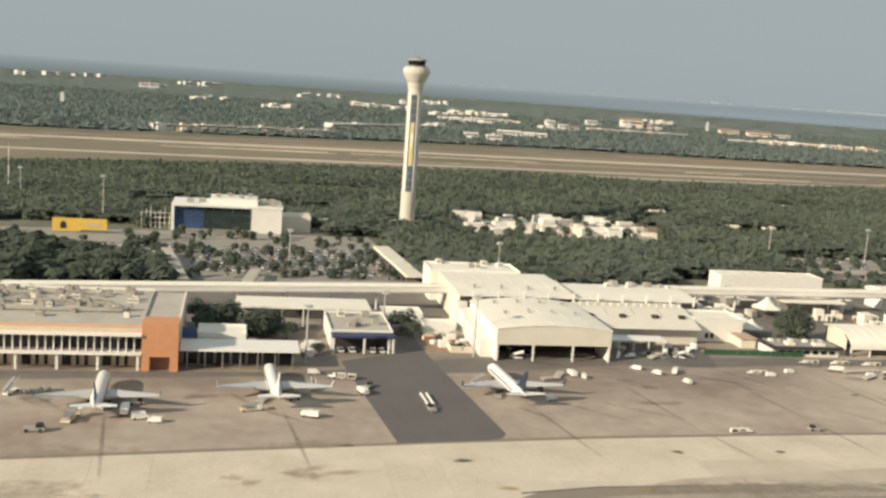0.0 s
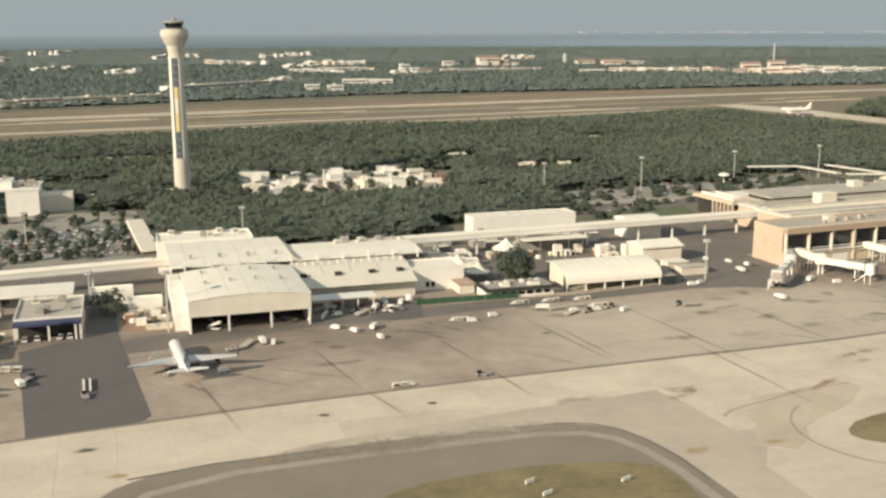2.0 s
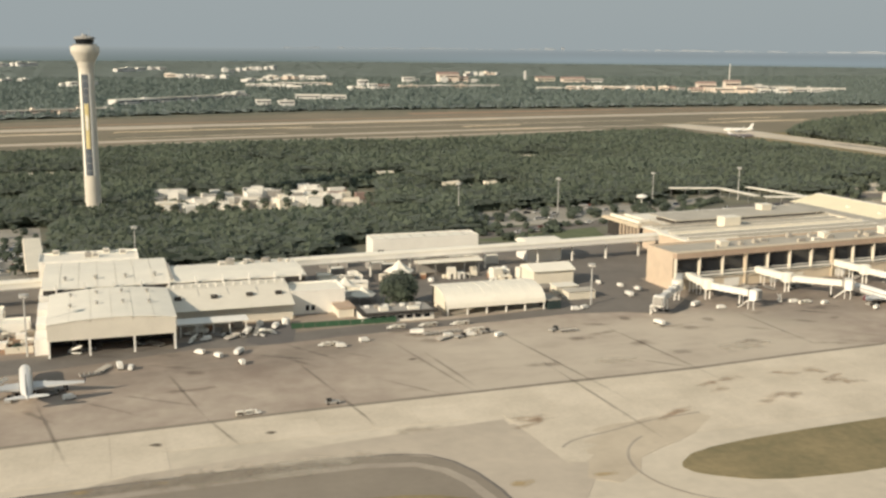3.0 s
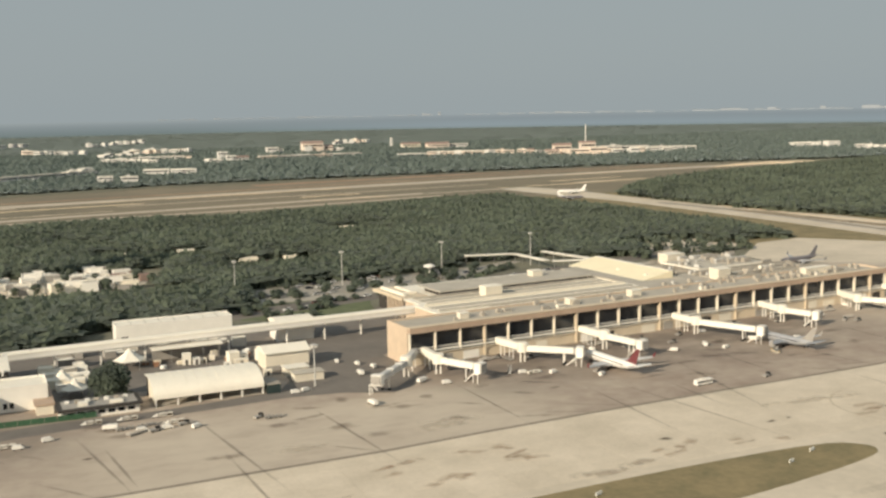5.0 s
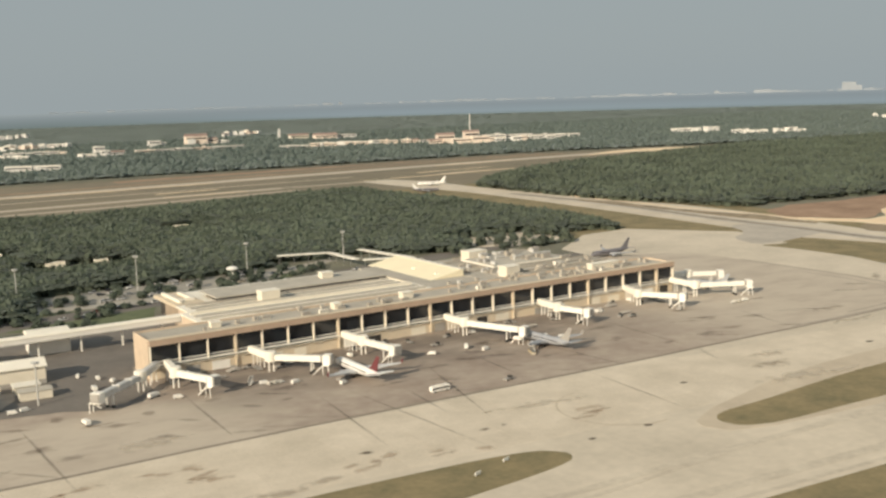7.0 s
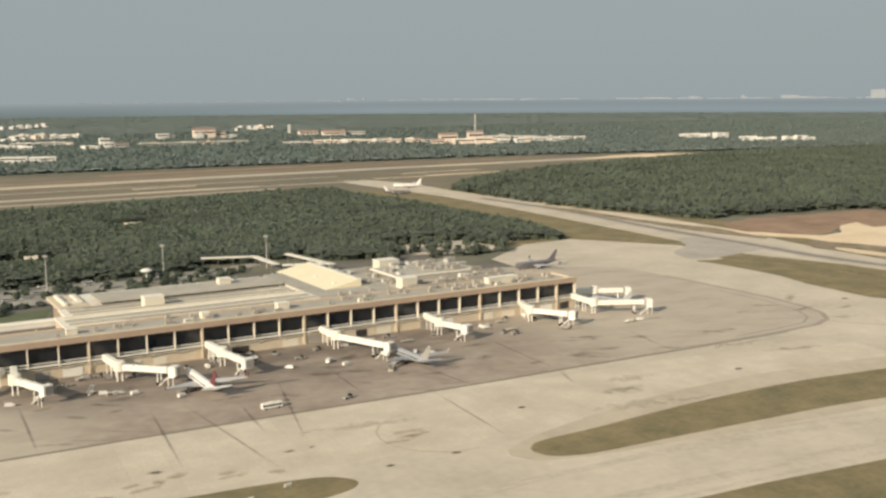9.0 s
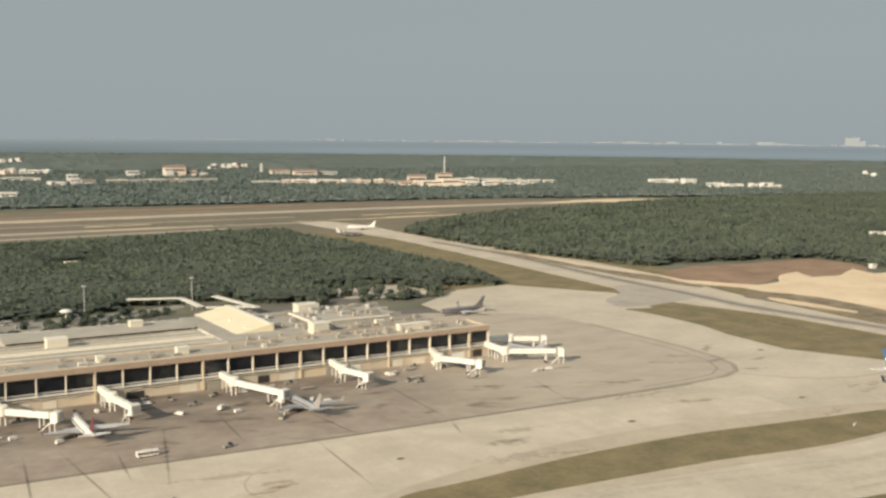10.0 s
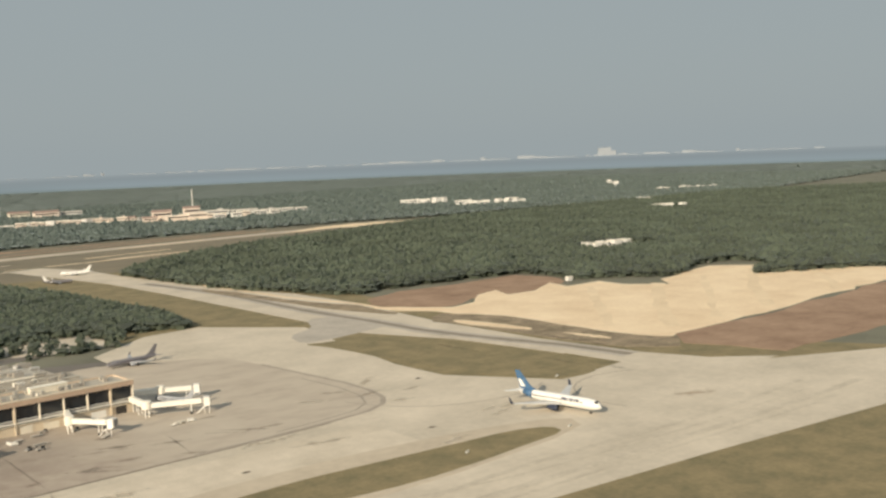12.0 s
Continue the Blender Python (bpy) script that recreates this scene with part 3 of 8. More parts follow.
for k in range(34):
    x0 = strip_rng.uniform(-420, 980)
    f = strip_rng.uniform(0.03, 0.97)
    if k % 3 == 2:
        f = strip_rng.choice((0.05, 0.30, 0.52, 0.72))
    near_y, far_y = 985 + 0.135 * x0, 1205 + 0.115 * x0
    y0 = near_y + (far_y - near_y) * f
    length = strip_rng.uniform(70, 260)
    pts = [(x0 + length * q, y0 + length * q * 0.125 + strip_rng.uniform(-2.5, 2.5)) for q in (0, 0.25, 0.5, 0.75, 1.0)]
    sheet("ground_streak_%d" % (k + 1), ragged(ribbon(pts, strip_rng.uniform(3, 9)), 16, 1.6), 0.175 + 0.003 * k, (M_TUFT, M_SHOULD2, M_SANDR)[k % 3], "ragged streak of grass or bare soil beside the runway", "bare soil")
sheet("lawn_far_edge", ragged(ribbon([(-1600, 1085), (-230, 1228), (100, 1318), (390, 1388), (780, 1396), (1160, 1394), (1480, 1326)], 44), 22, 9), 0.29, M_TUFT, "rough dark grass along the far woods", "grass")
sheet("ground_runway_end", [(1180, 1262), (1300, 1278), (1360, 1216), (1480, 1238), (1500, 1300), (1390, 1335), (1290, 1322)], 0.11, M_SAND, "sandy runway end", "sand")
sheet("ground_far_pit", smooth_outline([(2290, 1260), (2500, 1250), (2560, 1330), (2400, 1420)], 1), 0.3, M_CONC, "pale far quarry floor", "quarry")
sheet("pavement_yard", [(-260, 303), (255, 303), (300, 345), (560, 362), (640, 470), (560, 500), (430, 480), (300, 440), (82, 432), (-260, 405)], 0.05, M_ROAD, "grey paved yards between the buildings", "yard")
# car park and landside roads
sheet("road_car_park", [(-260, 405), (78, 425), (70, 545), (-30, 541), (-260, 520)], 0.07, M_PARK, "asphalt car park behind the terminal", "car park")
sheet("lawn_landside", ragged([(272, 452), (300, 438), (336, 446), (346, 478), (400, 494), (440, 520), (436, 526), (342, 484), (276, 489)], 12, 1.2), 0.06, M_LAWN, "watered green lawn along the landside road", "grass")
sheet("road_landside", ragged([(262, 494), (300, 490), (342, 485.5), (436, 528), (476, 552), (470, 560), (430, 540), (342, 499), (300, 503), (264, 508)], 20, 0.5), 0.085, M_KERBROAD, "pale landside access road", "road")
for k, pts in enumerate(([(298, 606), (368, 598), (370, 609), (300, 618)], [(318, 628), (366, 632), (368, 644), (320, 652)], [(256, 668), (312, 660), (312, 670), (258, 684)], [(404, 756), (448, 758), (448, 768), (404, 772)], [(26, 748), (108, 748), (108, 756), (26, 758)])):
    sheet("ground_clearing_%d" % (k + 1), ragged(pts, 8, 1.4), 0.07, M_KERBROAD, "pale bare ground of a woodland clearing", "bare soil")
sheet("road_landside_park", [(288, 488), (420, 508), (446, 548), (300, 532)], 0.07, M_PARK, "asphalt car park by the woodland", "car park")
for i, (a, b, w) in enumerate((((423, 781), (453, 781), 12), ((450, 828), (466, 828), 8), ((304, 634), (364, 630), 14), ((262, 700), (300, 690), 9), ((213, 822), (250, 780), 7), ((233, 772), (266, 712), 9), ((-60, 640), (60, 652), 8), ((20, 752), (110, 760), 8))):
    sheet("road_track_%d" % (i + 1), ragged(ribbon([a, b], w), 7, 1.2), 0.06 + 0.002 * i, M_REDSOIL if i == 5 else M_TAXI, "pale track through the woodland", "track")
sheet("road_landside", [(270, 455), (640, 540), (640, 556), (270, 475)], 0.07, M_ROAD, "landside road behind the terminal", "road")
sheet("ground_clearing", ragged([(567, 580), (607, 591), (639, 587), (645, 550), (632, 535), (596, 532), (575, 540)], 9, 3), 0.075, M_TAXI, "pale bare soil clearing behind the terminal", "bare soil")
sheet("ground_depot", smooth_outline([(125, 570), (245, 572), (262, 640), (135, 640)], 1), 0.07, M_TAXI, "pale gravel yard of the depot", "yard")


# ---- woodland ----
def leaf_mesh(name, centres, radii, heights, tris, seed, material, base=0.25, leaf=0.42, low=-0.25, flat=0.5, dome=0.0, skirt=0.0):
    """Many crowns of loose leaf clumps in one mesh: per crown a few dozen tilted triangles on an uneven dome."""
    rng = np.random.default_rng(seed)
    n = len(centres)
    c = np.repeat(centres, tris, axis=0)
    r = np.repeat(radii, tris)
    h = np.repeat(heights, tris)
    k = len(r)
    az = rng.uniform(0, 2 * np.pi, k)
    el = np.arcsin(rng.uniform(low, 1.0, k))
    lump = 0.88 + 0.2 * rng.random(k) if dome and flat > 2 else 0.75 + 0.45 * rng.random(k)
    out = np.stack([np.cos(az) * np.cos(el), np.sin(az) * np.cos(el), np.sin(el)], 1)
    crown = h * (dome if dome else (1 - base) / 2)
    pos = np.empty((k, 3))
    pos[:, 0] = c[:, 0] + out[:, 0] * r * lump
    pos[:, 1] = c[:, 1] + out[:, 1] * r * lump
    pos[:, 2] = (h - crown if dome else h * base + crown) + out[:, 2] * crown * lump
    if skirt:  # hanging foliage below the canopy, seen at the edges of a wood
        low_down = rng.random(k) < skirt
        pos[low_down, 2] = rng.uniform(0.1, 0.9, low_down.sum()) * h[low_down]
    nrm = out + rng.normal(0, 0.3 if flat < 3 else 0.2, (k, 3)) + np.array([0, 0, flat])
    nrm /= np.linalg.norm(nrm, axis=1)[:, None]
    if skirt:
        nrm[low_down] = out[low_down] * np.array([1, 1, 0.3]) + rng.normal(0, 0.35, (low_down.sum(), 3))
    nrm /= np.linalg.norm(nrm, axis=1)[:, None]
    a = np.cross(nrm, rng.normal(0, 1, (k, 3)))
    a /= np.linalg.norm(a, axis=1)[:, None]
    b = np.cross(nrm, a)
    s = (r * leaf * rng.uniform(0.6, 1.3, k))[:, None]
    verts = np.empty((k, 3, 3))
    verts[:, 0] = pos + a * s
    verts[:, 1] = pos - a * s * 0.5 + b * s * 0.85
    verts[:, 2] = pos - a * s * 0.5 - b * s * 0.85
    verts[:, :, 2] = np.maximum(verts[:, :, 2], 0.05)
    me = bpy.data.meshes.new(name)
    me.vertices.add(3 * k)
    me.loops.add(3 * k)
    me.polygons.add(k)
    me.vertices.foreach_set("co", verts.ravel())
    me.loops.foreach_set("vertex_index", np.arange(3 * k, dtype=np.int32))
    me.polygons.foreach_set("loop_start", np.arange(0, 3 * k, 3, dtype=np.int32))
    me.update(calc_edges=True)
    me.materials.append(material)
    return me


def inside(pts, poly):
    x, y = pts[:, 0], pts[:, 1]
    res = np.zeros(len(pts), bool)
    j = len(poly) - 1
    for i in range(len(poly)):
        (xi, yi), (xj, yj) = poly[i], poly[j]
        cut = ((yi > y) != (yj > y)) & (x < (xj - xi) * (y - yi) / (yj - yi + 1e-9) + xi)
        res ^= cut
        j = i
    return res


def scatter(poly, step, seed, holes=()):
    rng = np.random.default_rng(seed)
    xs = [p[0] for p in poly]
    ys = [p[1] for p in poly]
    gx, gy = np.meshgrid(np.arange(min(xs), max(xs), step), np.arange(min(ys), max(ys), step))
    pts = np.stack([gx.ravel(), gy.ravel()], 1) + rng.uniform(-0.5, 0.5, (gx.size, 2)) * step
    keep = inside(pts, poly)
    for hole in holes:
        keep &= ~inside(pts, hole)
    return pts[keep]


def edge_distance(pts, polys):
    """Distance of each point from the nearest outline."""
    best = np.full(len(pts), 1e9)
    for poly in polys:
        for i in range(len(poly)):
            a, b = np.array(poly[i], float), np.array(poly[(i + 1) % len(poly)], float)
            d = b - a
            f = np.clip(((pts - a) @ d) / max(d @ d, 1e-9), 0, 1)
            best = np.minimum(best, np.linalg.norm(pts - a - f[:, None] * d, axis=1))
    return best


def woods(name, label, poly, step, seed, material, tris, r, h, holes=(), thin=0.0, open_at=None, avoid=None, leaf=0.85, dome=0.12, flat=4.5, skirt=0.3, taper=0.0, scrub=(), rough=1.0):
    pts = scatter(poly, step, seed, holes)
    rng = np.random.default_rng(seed + 1)
    if thin:
        pts = pts[rng.random(len(pts)) > thin]
    n = len(pts)
    patch = np.array([noise.noise((x * 0.012, y * 0.012, seed)) for x, y in pts])
    rad = rng.uniform(r[0], r[1], n)
    fine = np.array([noise.noise((x * 0.05, y * 0.05, seed + 9)) for x, y in pts])
    hei = rng.uniform(h[0], h[1], n) * (1 + rough * (0.30 * patch + 0.16 * fine))
    hei = hei * np.where(rng.random(n) < 0.03, 1 + 0.22 * rough, 1.0)
    if taper:  # lower, younger growth towards the edges of the wood
        near = np.clip(edge_distance(pts, [poly, *holes]) / taper, 0, 1)
        hei = hei * np.minimum(1.0, 0.35 + 0.65 * near ** 0.7 + rng.uniform(0, 0.35, n) * (1 - near))
    for patch_of in scrub:
        hei = np.where(inside(pts, patch_of), hei * 0.5, hei)
    if open_at is not None:
        keep = patch + 0.5 * fine > open_at
        pts, rad, hei = pts[keep], rad[keep], hei[keep]
    if avoid is not None:
        keep = avoid(pts)
        pts, rad, hei = pts[keep], rad[keep], hei[keep]
    me = leaf_mesh(name, pts, rad, hei, tris, seed + 2, material, leaf=leaf, low=0.05, flat=flat, dome=dome, skirt=skirt)
    return tagged(new(name, me), label, "woodland", kind="stuff")


def rect(x0, x1, y0, y1):
    return [(x0, y0), (x1, y0), (x1, y1), (x0, y1)]


CLEARINGS = [
    [(125, 552), (250, 548), (274, 645), (130, 645)], rect(84, 108, 573, 598), [(-40, 536), (45, 536), (55, 575), (-40, 575)],
    [(270, 452), (640, 536), (640, 560), (270, 478)], rect(280, 312, 690, 712), rect(20, 110, 748, 762), rect(300, 368, 618, 644), rect(418, 458, 770, 790), rect(446, 470, 822, 834), [(258, 696), (302, 684), (304, 696), (262, 708)], [(228, 772), (262, 708), (272, 714), (240, 776)], [(208, 822), (248, 776), (254, 782), (216, 828)],
    [(560, 540), (690, 520), (690, 560), (600, 580)], rect(430, 510, 500, 566), rect(-120, -50, 515, 560), [(284, 482), (424, 502), (452, 552), (296, 536)], rect(-62, 62, 634, 656), [(565, 583), (607, 594), (642, 590), (648, 545), (612, 526), (572, 534)],
]
# growth lowered in front of the clearings so they show from the camera
SCRUB = [rect(298, 370, 578, 618), rect(414, 462, 722, 770), rect(444, 474, 780, 822), rect(256, 304, 645, 690), rect(228, 268, 665, 712), [(205, 775), (250, 735), (254, 780), (212, 822)], rect(-62, 62, 596, 636), rect(20, 110, 706, 750), rect(125, 274, 520, 552)]
woods("woodland", "dense green woodland between terminal and runway",
      [(-420, 560), (78, 545), (80, 420), (112, 414), (196, 434), (206, 459), (270, 463), (280, 482), (430, 530), (490, 556), (570, 527), (612, 524), (640, 536), (698, 555), (708, 630), (700, 700), (696, 800), (678, 880), (676, 960), (610, 958), (480, 926), (380, 906), (244, 926), (-8, 868), (-165, 800), (-420, 775)],
      4.6, 10, M_LEAF2, 50, (2.7, 3.7), (7.0, 7.5), CLEARINGS, taper=16, scrub=SCRUB, rough=0.45, dome=0.11, flat=6.5, leaf=1.1, skirt=0.32)
woods("roadside_trees", "rows of trees round the car park", [(-200, 400), (-25, 405), (-30, 452), (-90, 470), (-200, 455)], 6.0, 20, M_LEAF, 70, (2.6, 4.2), (6, 9), [rect(-12, 12, 395, 480)], 0.15, dome=0.3, flat=1.0)
woods("car_park_trees", "scattered trees among parked cars", [(-200, 455), (-90, 470), (-20, 420), (76, 428), (72, 540), (-200, 515)], 7.5, 30, M_LEAF, 46, (1.0, 2.0), (2.6, 4.6), [rect(-96, -52, 496, 530)], 0.45, dome=0.3, flat=1.0)
woods("landside_park_trees", "scattered trees in the landside car park", [(288, 488), (420, 508), (446, 548), (300, 532)], 9.0, 45, M_LEAF, 60, (1.4, 2.6), (2.6, 4.8), (), 0.5, dome=0.3, flat=1.0)
woods("landside_shrubs", "green shrubs and trees by the landside road", [(270, 455), (300, 440), (335, 470), (430, 500), (480, 545), (430, 530), (280, 482)], 7.0, 40, M_LEAF, 50, (1.2, 2.4), (1.6, 3.6), [[(262, 490), (342, 482), (480, 550), (470, 564), (342, 502), (262, 510)]], 0.6, dome=0.3, flat=1.0)
woods("east_woodland", "dense woodland east of the taxiway",
      [(800, 930), (818, 720), (862, 596), (911, 604), (1028, 588), (1040, 515), (1150, 412), (1300, 330), (1900, 300), (2900, 800), (2300, 1250), (1500, 1235), (1222, 1160), (1054, 1107), (899, 1028)],
      7.2, 50, M_LEAF2, 40, (3.8, 5.2), (7.0, 7.7), [rect(1215, 1330, 640, 712), rect(1160, 1230, 440, 490), rect(1790, 1852, 1000, 1078), rect(1950, 1996, 1195, 1245), [(838, 560), (850, 470), (1015, 500), (1046, 541), (1044, 590), (929, 590), (858, 575)], [(1005, 516), (1066, 498), (1085, 458), (1185, 488), (1240, 420), (1020, 400)]], taper=18, rough=0.35, dome=0.09, flat=7.5, leaf=1.1, skirt=0.32)
# distant town: x, y, width, depth, height, wall, roof, turn, label, category
TOWN = []
trng = random.Random(101)
WHITE_HOUSE = "white town building among distant trees"


def site(x, y, w, d, h, wall=M_TOWN, roof=M_ROOF, rot=0.0, label=WHITE_HOUSE, cat="house"):
    TOWN.append((x, y, w, d, h * 1.25 if h > 4 else h, wall, roof, rot, label, cat))


def row(n, a, b, w, h, depth=10.0, walls=(M_TOWN,), roofs=(M_ROOF,), label=WHITE_HOUSE, cat="house"):
    """n buildings along a line from a to b, with uneven gaps, sizes and set-back."""
    ang = math.degrees(math.atan2(b[1] - a[1], b[0] - a[0]))
    for i in range(n):
        f = (i + 0.5 + trng.uniform(-0.3, 0.3)) / n
        site(a[0] + (b[0] - a[0]) * f + trng.uniform(-4, 4), a[1] + (b[1] - a[1]) * f + trng.uniform(-depth, depth), trng.uniform(*w), trng.uniform(9, 16), trng.uniform(*h), trng.choice(walls), trng.choice(roofs), ang + trng.choice((0, 0, 0, 12, -12, 90)) * 0.4, label, cat)


PINK = "long low pinkish warehouse beyond the runway"
RESORT = "pale peach resort wing among distant trees"
for i in range(9):
    site(-90 + i * 25.4, 1326 + i * 11, 26, 15, trng.uniform(5.0, 6.2), M_PEACH if i % 4 else M_TOWN, M_ROOFG, 23, PINK, "warehouse")
for i in range(7):
    site(142 + i * 30, 1522 + i * 28, 40, 16, 9 - i * 0.3, M_TOWN, M_ROOF if i < 2 else M_ROOFG, 43, "long white warehouse beyond the runway", "warehouse")
site(329, 1478, 20, 12, 9.5)
site(359, 1462, 22, 12, 9)
site(420, 1612, 38, 16, 9.5, M_TOWN, M_ROOF, -14, "long white hall beyond the runway", "warehouse")
site(459, 1602, 38, 16, 9, M_TOWN, M_ROOF, -14, "long white hall beyond the runway", "warehouse")
row(5, (290, 1640), (335, 1735), (14, 24), (8, 10))
row(7, (397, 2062), (479, 1994), (12, 26), (7.5, 9.5), 20)
row(8, (448, 2120), (562, 2100), (14, 30), (7.5, 9), 14, (M_TOWN, M_TOWN, M_PEACH), (M_ROOFG, M_ROOF))
row(9, (400, 2230), (540, 2440), (10, 24), (8, 11), 40, (M_TOWN, M_TOWN, M_PEACH))
row(8, (500, 2520), (620, 2430), (12, 26), (9, 12), 30)
row(6, (50, 2090), (110, 2130), (10, 20), (8, 11), 20)
row(3, (-100, 2290), (-10, 2360), (12, 26), (8, 11), 10)
row(9, (270, 2600), (400, 2470), (10, 26), (8, 12), 40, (M_TOWN, M_TOWN, M_PEACH))
row(7, (170, 3060), (320, 3260), (26, 50), (9, 12), 20, (M_TOWN,), (M_ROOF, M_ROOFG))
row(8, (450, 2990), (660, 3310), (14, 40), (9, 13), 30)
row(4, (-260, 2980), (-200, 2990), (14, 34), (10, 14), 20)
row(7, (-190, 3600), (-60, 3700), (14, 40), (10, 14), 40)
row(7, (-700, 3450), (-470, 4000), (18, 50), (10, 15), 60)
row(7, (490, 2400), (560, 2420), (10, 22), (8, 12), 30, (M_TOWN, M_PEACH))
site(-274, 1772, 6, 6, 17, M_TOWN, M_ROOF, 0, "small white water tower in the far woods", "tower")
site(620, 2060, 20, 12, 14)
site(608, 1935, 17, 12, 12, M_TOWN, M_ROOF)
site(634, 1960, 26, 12, 8.5, M_TOWN, M_TERRA)
row(3, (560, 1930), (590, 1925), (12, 20), (7, 8.5), 6)
for i in range(6):
    site(690 + i * 36, 1978 + i * 4, 37, 13, 8.2 - 0.15 * i, M_TOWN if i % 3 else M_PEACH, M_ROOFG if i % 2 else M_ROOF, 2, "long low white wing among distant trees", "warehouse")
site(772, 2250, 26, 14, 13)
site(792, 2262, 16, 12, 9.5)
site(856, 2225, 46, 24, 19, M_PEACH, M_TERRA, -4, "peach resort building with brown tiled roof", "hotel")
site(842, 2208, 16, 10, 14, M_TOWN, M_ROOF, -4, RESORT, "hotel")
site(892, 2225, 22, 14, 13, M_PEACH, M_TERRA, -4, RESORT, "hotel")
site(916, 2228, 26, 14, 9, M_TOWN, M_ROOF, -4, RESORT, "hotel")
row(9, (1040, 2650), (1190, 2760), (12, 26), (8, 13), 30, (M_TOWN, M_TOWN, M_PEACH), (M_ROOF, M_TERRA))
site(1083, 2322, 5, 5, 22, M_TOWN, M_ROOF, 0, "slim white tower among distant villas", "tower")
site(1108, 2262, 44, 18, 11, M_CREAM, M_TERRA, -6, "cream hall with brown tiled roof", "hotel")
site(1140, 2180, 52, 20, 12, M_PEACH, M_TERRA, -8, "pink hall with brown tiled roof", "hotel")
site(1196, 2190, 46, 18, 11, M_TOWN, M_ROOFG, -8, "white hall among distant trees", "hotel")
row(3, (930, 1888), (975, 1878), (14, 24), (6.5, 8), 4)
row(5, (985, 1872), (1050, 1850), (14, 20), (8.5, 11), 6, (M_TOWN, M_TOWN, M_PEACH))
row(8, (1062, 1872), (1206, 1792), (16, 30), (8, 10.5), 8, (M_PEACH, M_TOWN, M_PEACH), (M_ROOF, M_TERRA, M_ROOFG), RESORT, "hotel")
for x, y, w, d, h, wall, roof in ((1206, 1735, 34, 18, 17, M_PEACH, M_TERRA), (1216, 1688, 40, 14, 12, M_PEACH, M_ROOF), (1250, 1676, 34, 14, 14, M_PEACH, M_ROOF), (1274, 1752, 30, 16, 19, M_PEACH, M_TERRA), (1289, 1668, 20, 12, 10, M_TOWN, M_ROOF),
                               (1318, 1654, 18, 12, 12, M_TOWN, M_ROOF), (1318, 1752, 60, 20, 13, M_TOWN, M_ROOFG), (1300, 1702, 36, 14, 10.5, M_PEACH, M_ROOF), (1376, 1742, 60, 18, 12, M_TOWN, M_ROOFG), (1352, 1690, 24, 12, 11, M_PEACH, M_ROOF), (1392, 1700, 26, 12, 10, M_TOWN, M_ROOF),
                               (1430, 1728, 34, 14, 10, M_TOWN, M_ROOFG), (1468, 1726, 26, 12, 9.5, M_TOWN, M_ROOF), (1500, 1722, 22, 12, 9, M_TOWN, M_ROOF), (1420, 1690, 18, 10, 9, M_TOWN, M_ROOF), (1176, 1720, 26, 12, 10, M_PEACH, M_TERRA)):
    site(x, y, w, d, h, wall, roof, -14, RESORT, "hotel")
row(9, (1716, 1668), (1790, 1606), (10, 20), (9, 12), 12, label="white villa among distant trees")
row(9, (1735, 1512), (1850, 1440), (9, 20), (7, 10), 8, label="white villa among distant trees")
site(1832, 1452, 26, 12, 11, label="white villa among distant trees")
row(7, (1238, 690), (1300, 684), (5, 12), (4.1, 5.6), 8, label="white low house in the woodland")
site(1030, 512, 5, 4, 3, label="tiny white hut beside the building site", cat="hut")
site(1200, 494, 7, 4, 3, label="tiny white hut beside the building site", cat="hut")
row(3, (2480, 1750), (2600, 1850), (14, 24), (8, 12), 30)
row(4, (1800, 1068), (1842, 1030), (7, 12), (6, 8), 8)
row(2, (1960, 1235), (1985, 1222), (8, 14), (6, 7), 5)
row(4, (2300, 1470), (2480, 1420), (14, 40), (5, 7), 10)


def clear_of_town(pts):
    keep = np.ones(len(pts), bool)
    for s in TOWN:
        k = max(s[2], s[3]) / 2 + 3
        keep &= ~((np.abs(pts[:, 0] - s[0]) < k) & (pts[:, 1] < s[1] + s[3] / 2 + 4) & (pts[:, 1] > s[1] - s[3] / 2 - 30))
    return keep


woods("far_woodland", "grey-green woodland beyond the runway, haze in its colour",
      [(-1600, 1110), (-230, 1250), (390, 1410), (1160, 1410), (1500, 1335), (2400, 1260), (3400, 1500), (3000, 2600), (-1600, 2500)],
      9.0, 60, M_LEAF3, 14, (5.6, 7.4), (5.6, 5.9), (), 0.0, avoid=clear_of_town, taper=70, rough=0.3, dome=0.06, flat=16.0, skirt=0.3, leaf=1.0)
woods("distant_woodland", "distant woodland, haze painted into its pale green", [(-2600, 2500), (3000, 2600), (3400, 1500), (4600, 1800), (4200, 3200), (2900, 4300), (0, 4700), (-2600, 3900)], 24.0, 70, M_LEAF4, 16, (17, 22), (5.6, 5.8), (), 0.0, avoid=clear_of_town, rough=0.15, dome=0.04, flat=16.0, skirt=0.0)


woods("clearing_shrubs", "scattered shrubs in the soil clearing", [(540, 520), (660, 520), (650, 560), (620, 594), (565, 583)], 8.0, 88, M_LEAF2, 44, (1.6, 3.2), (3, 6), (), 0.55, dome=0.3, flat=1.0)
woods("depot_trees", "scattered trees among the depot sheds", [(125, 552), (250, 548), (274, 645), (130, 645)], 12.0, 85, M_LEAF2, 44, (1.6, 3.0), (4, 6.5), (), 0.6, dome=0.3, flat=1.0)


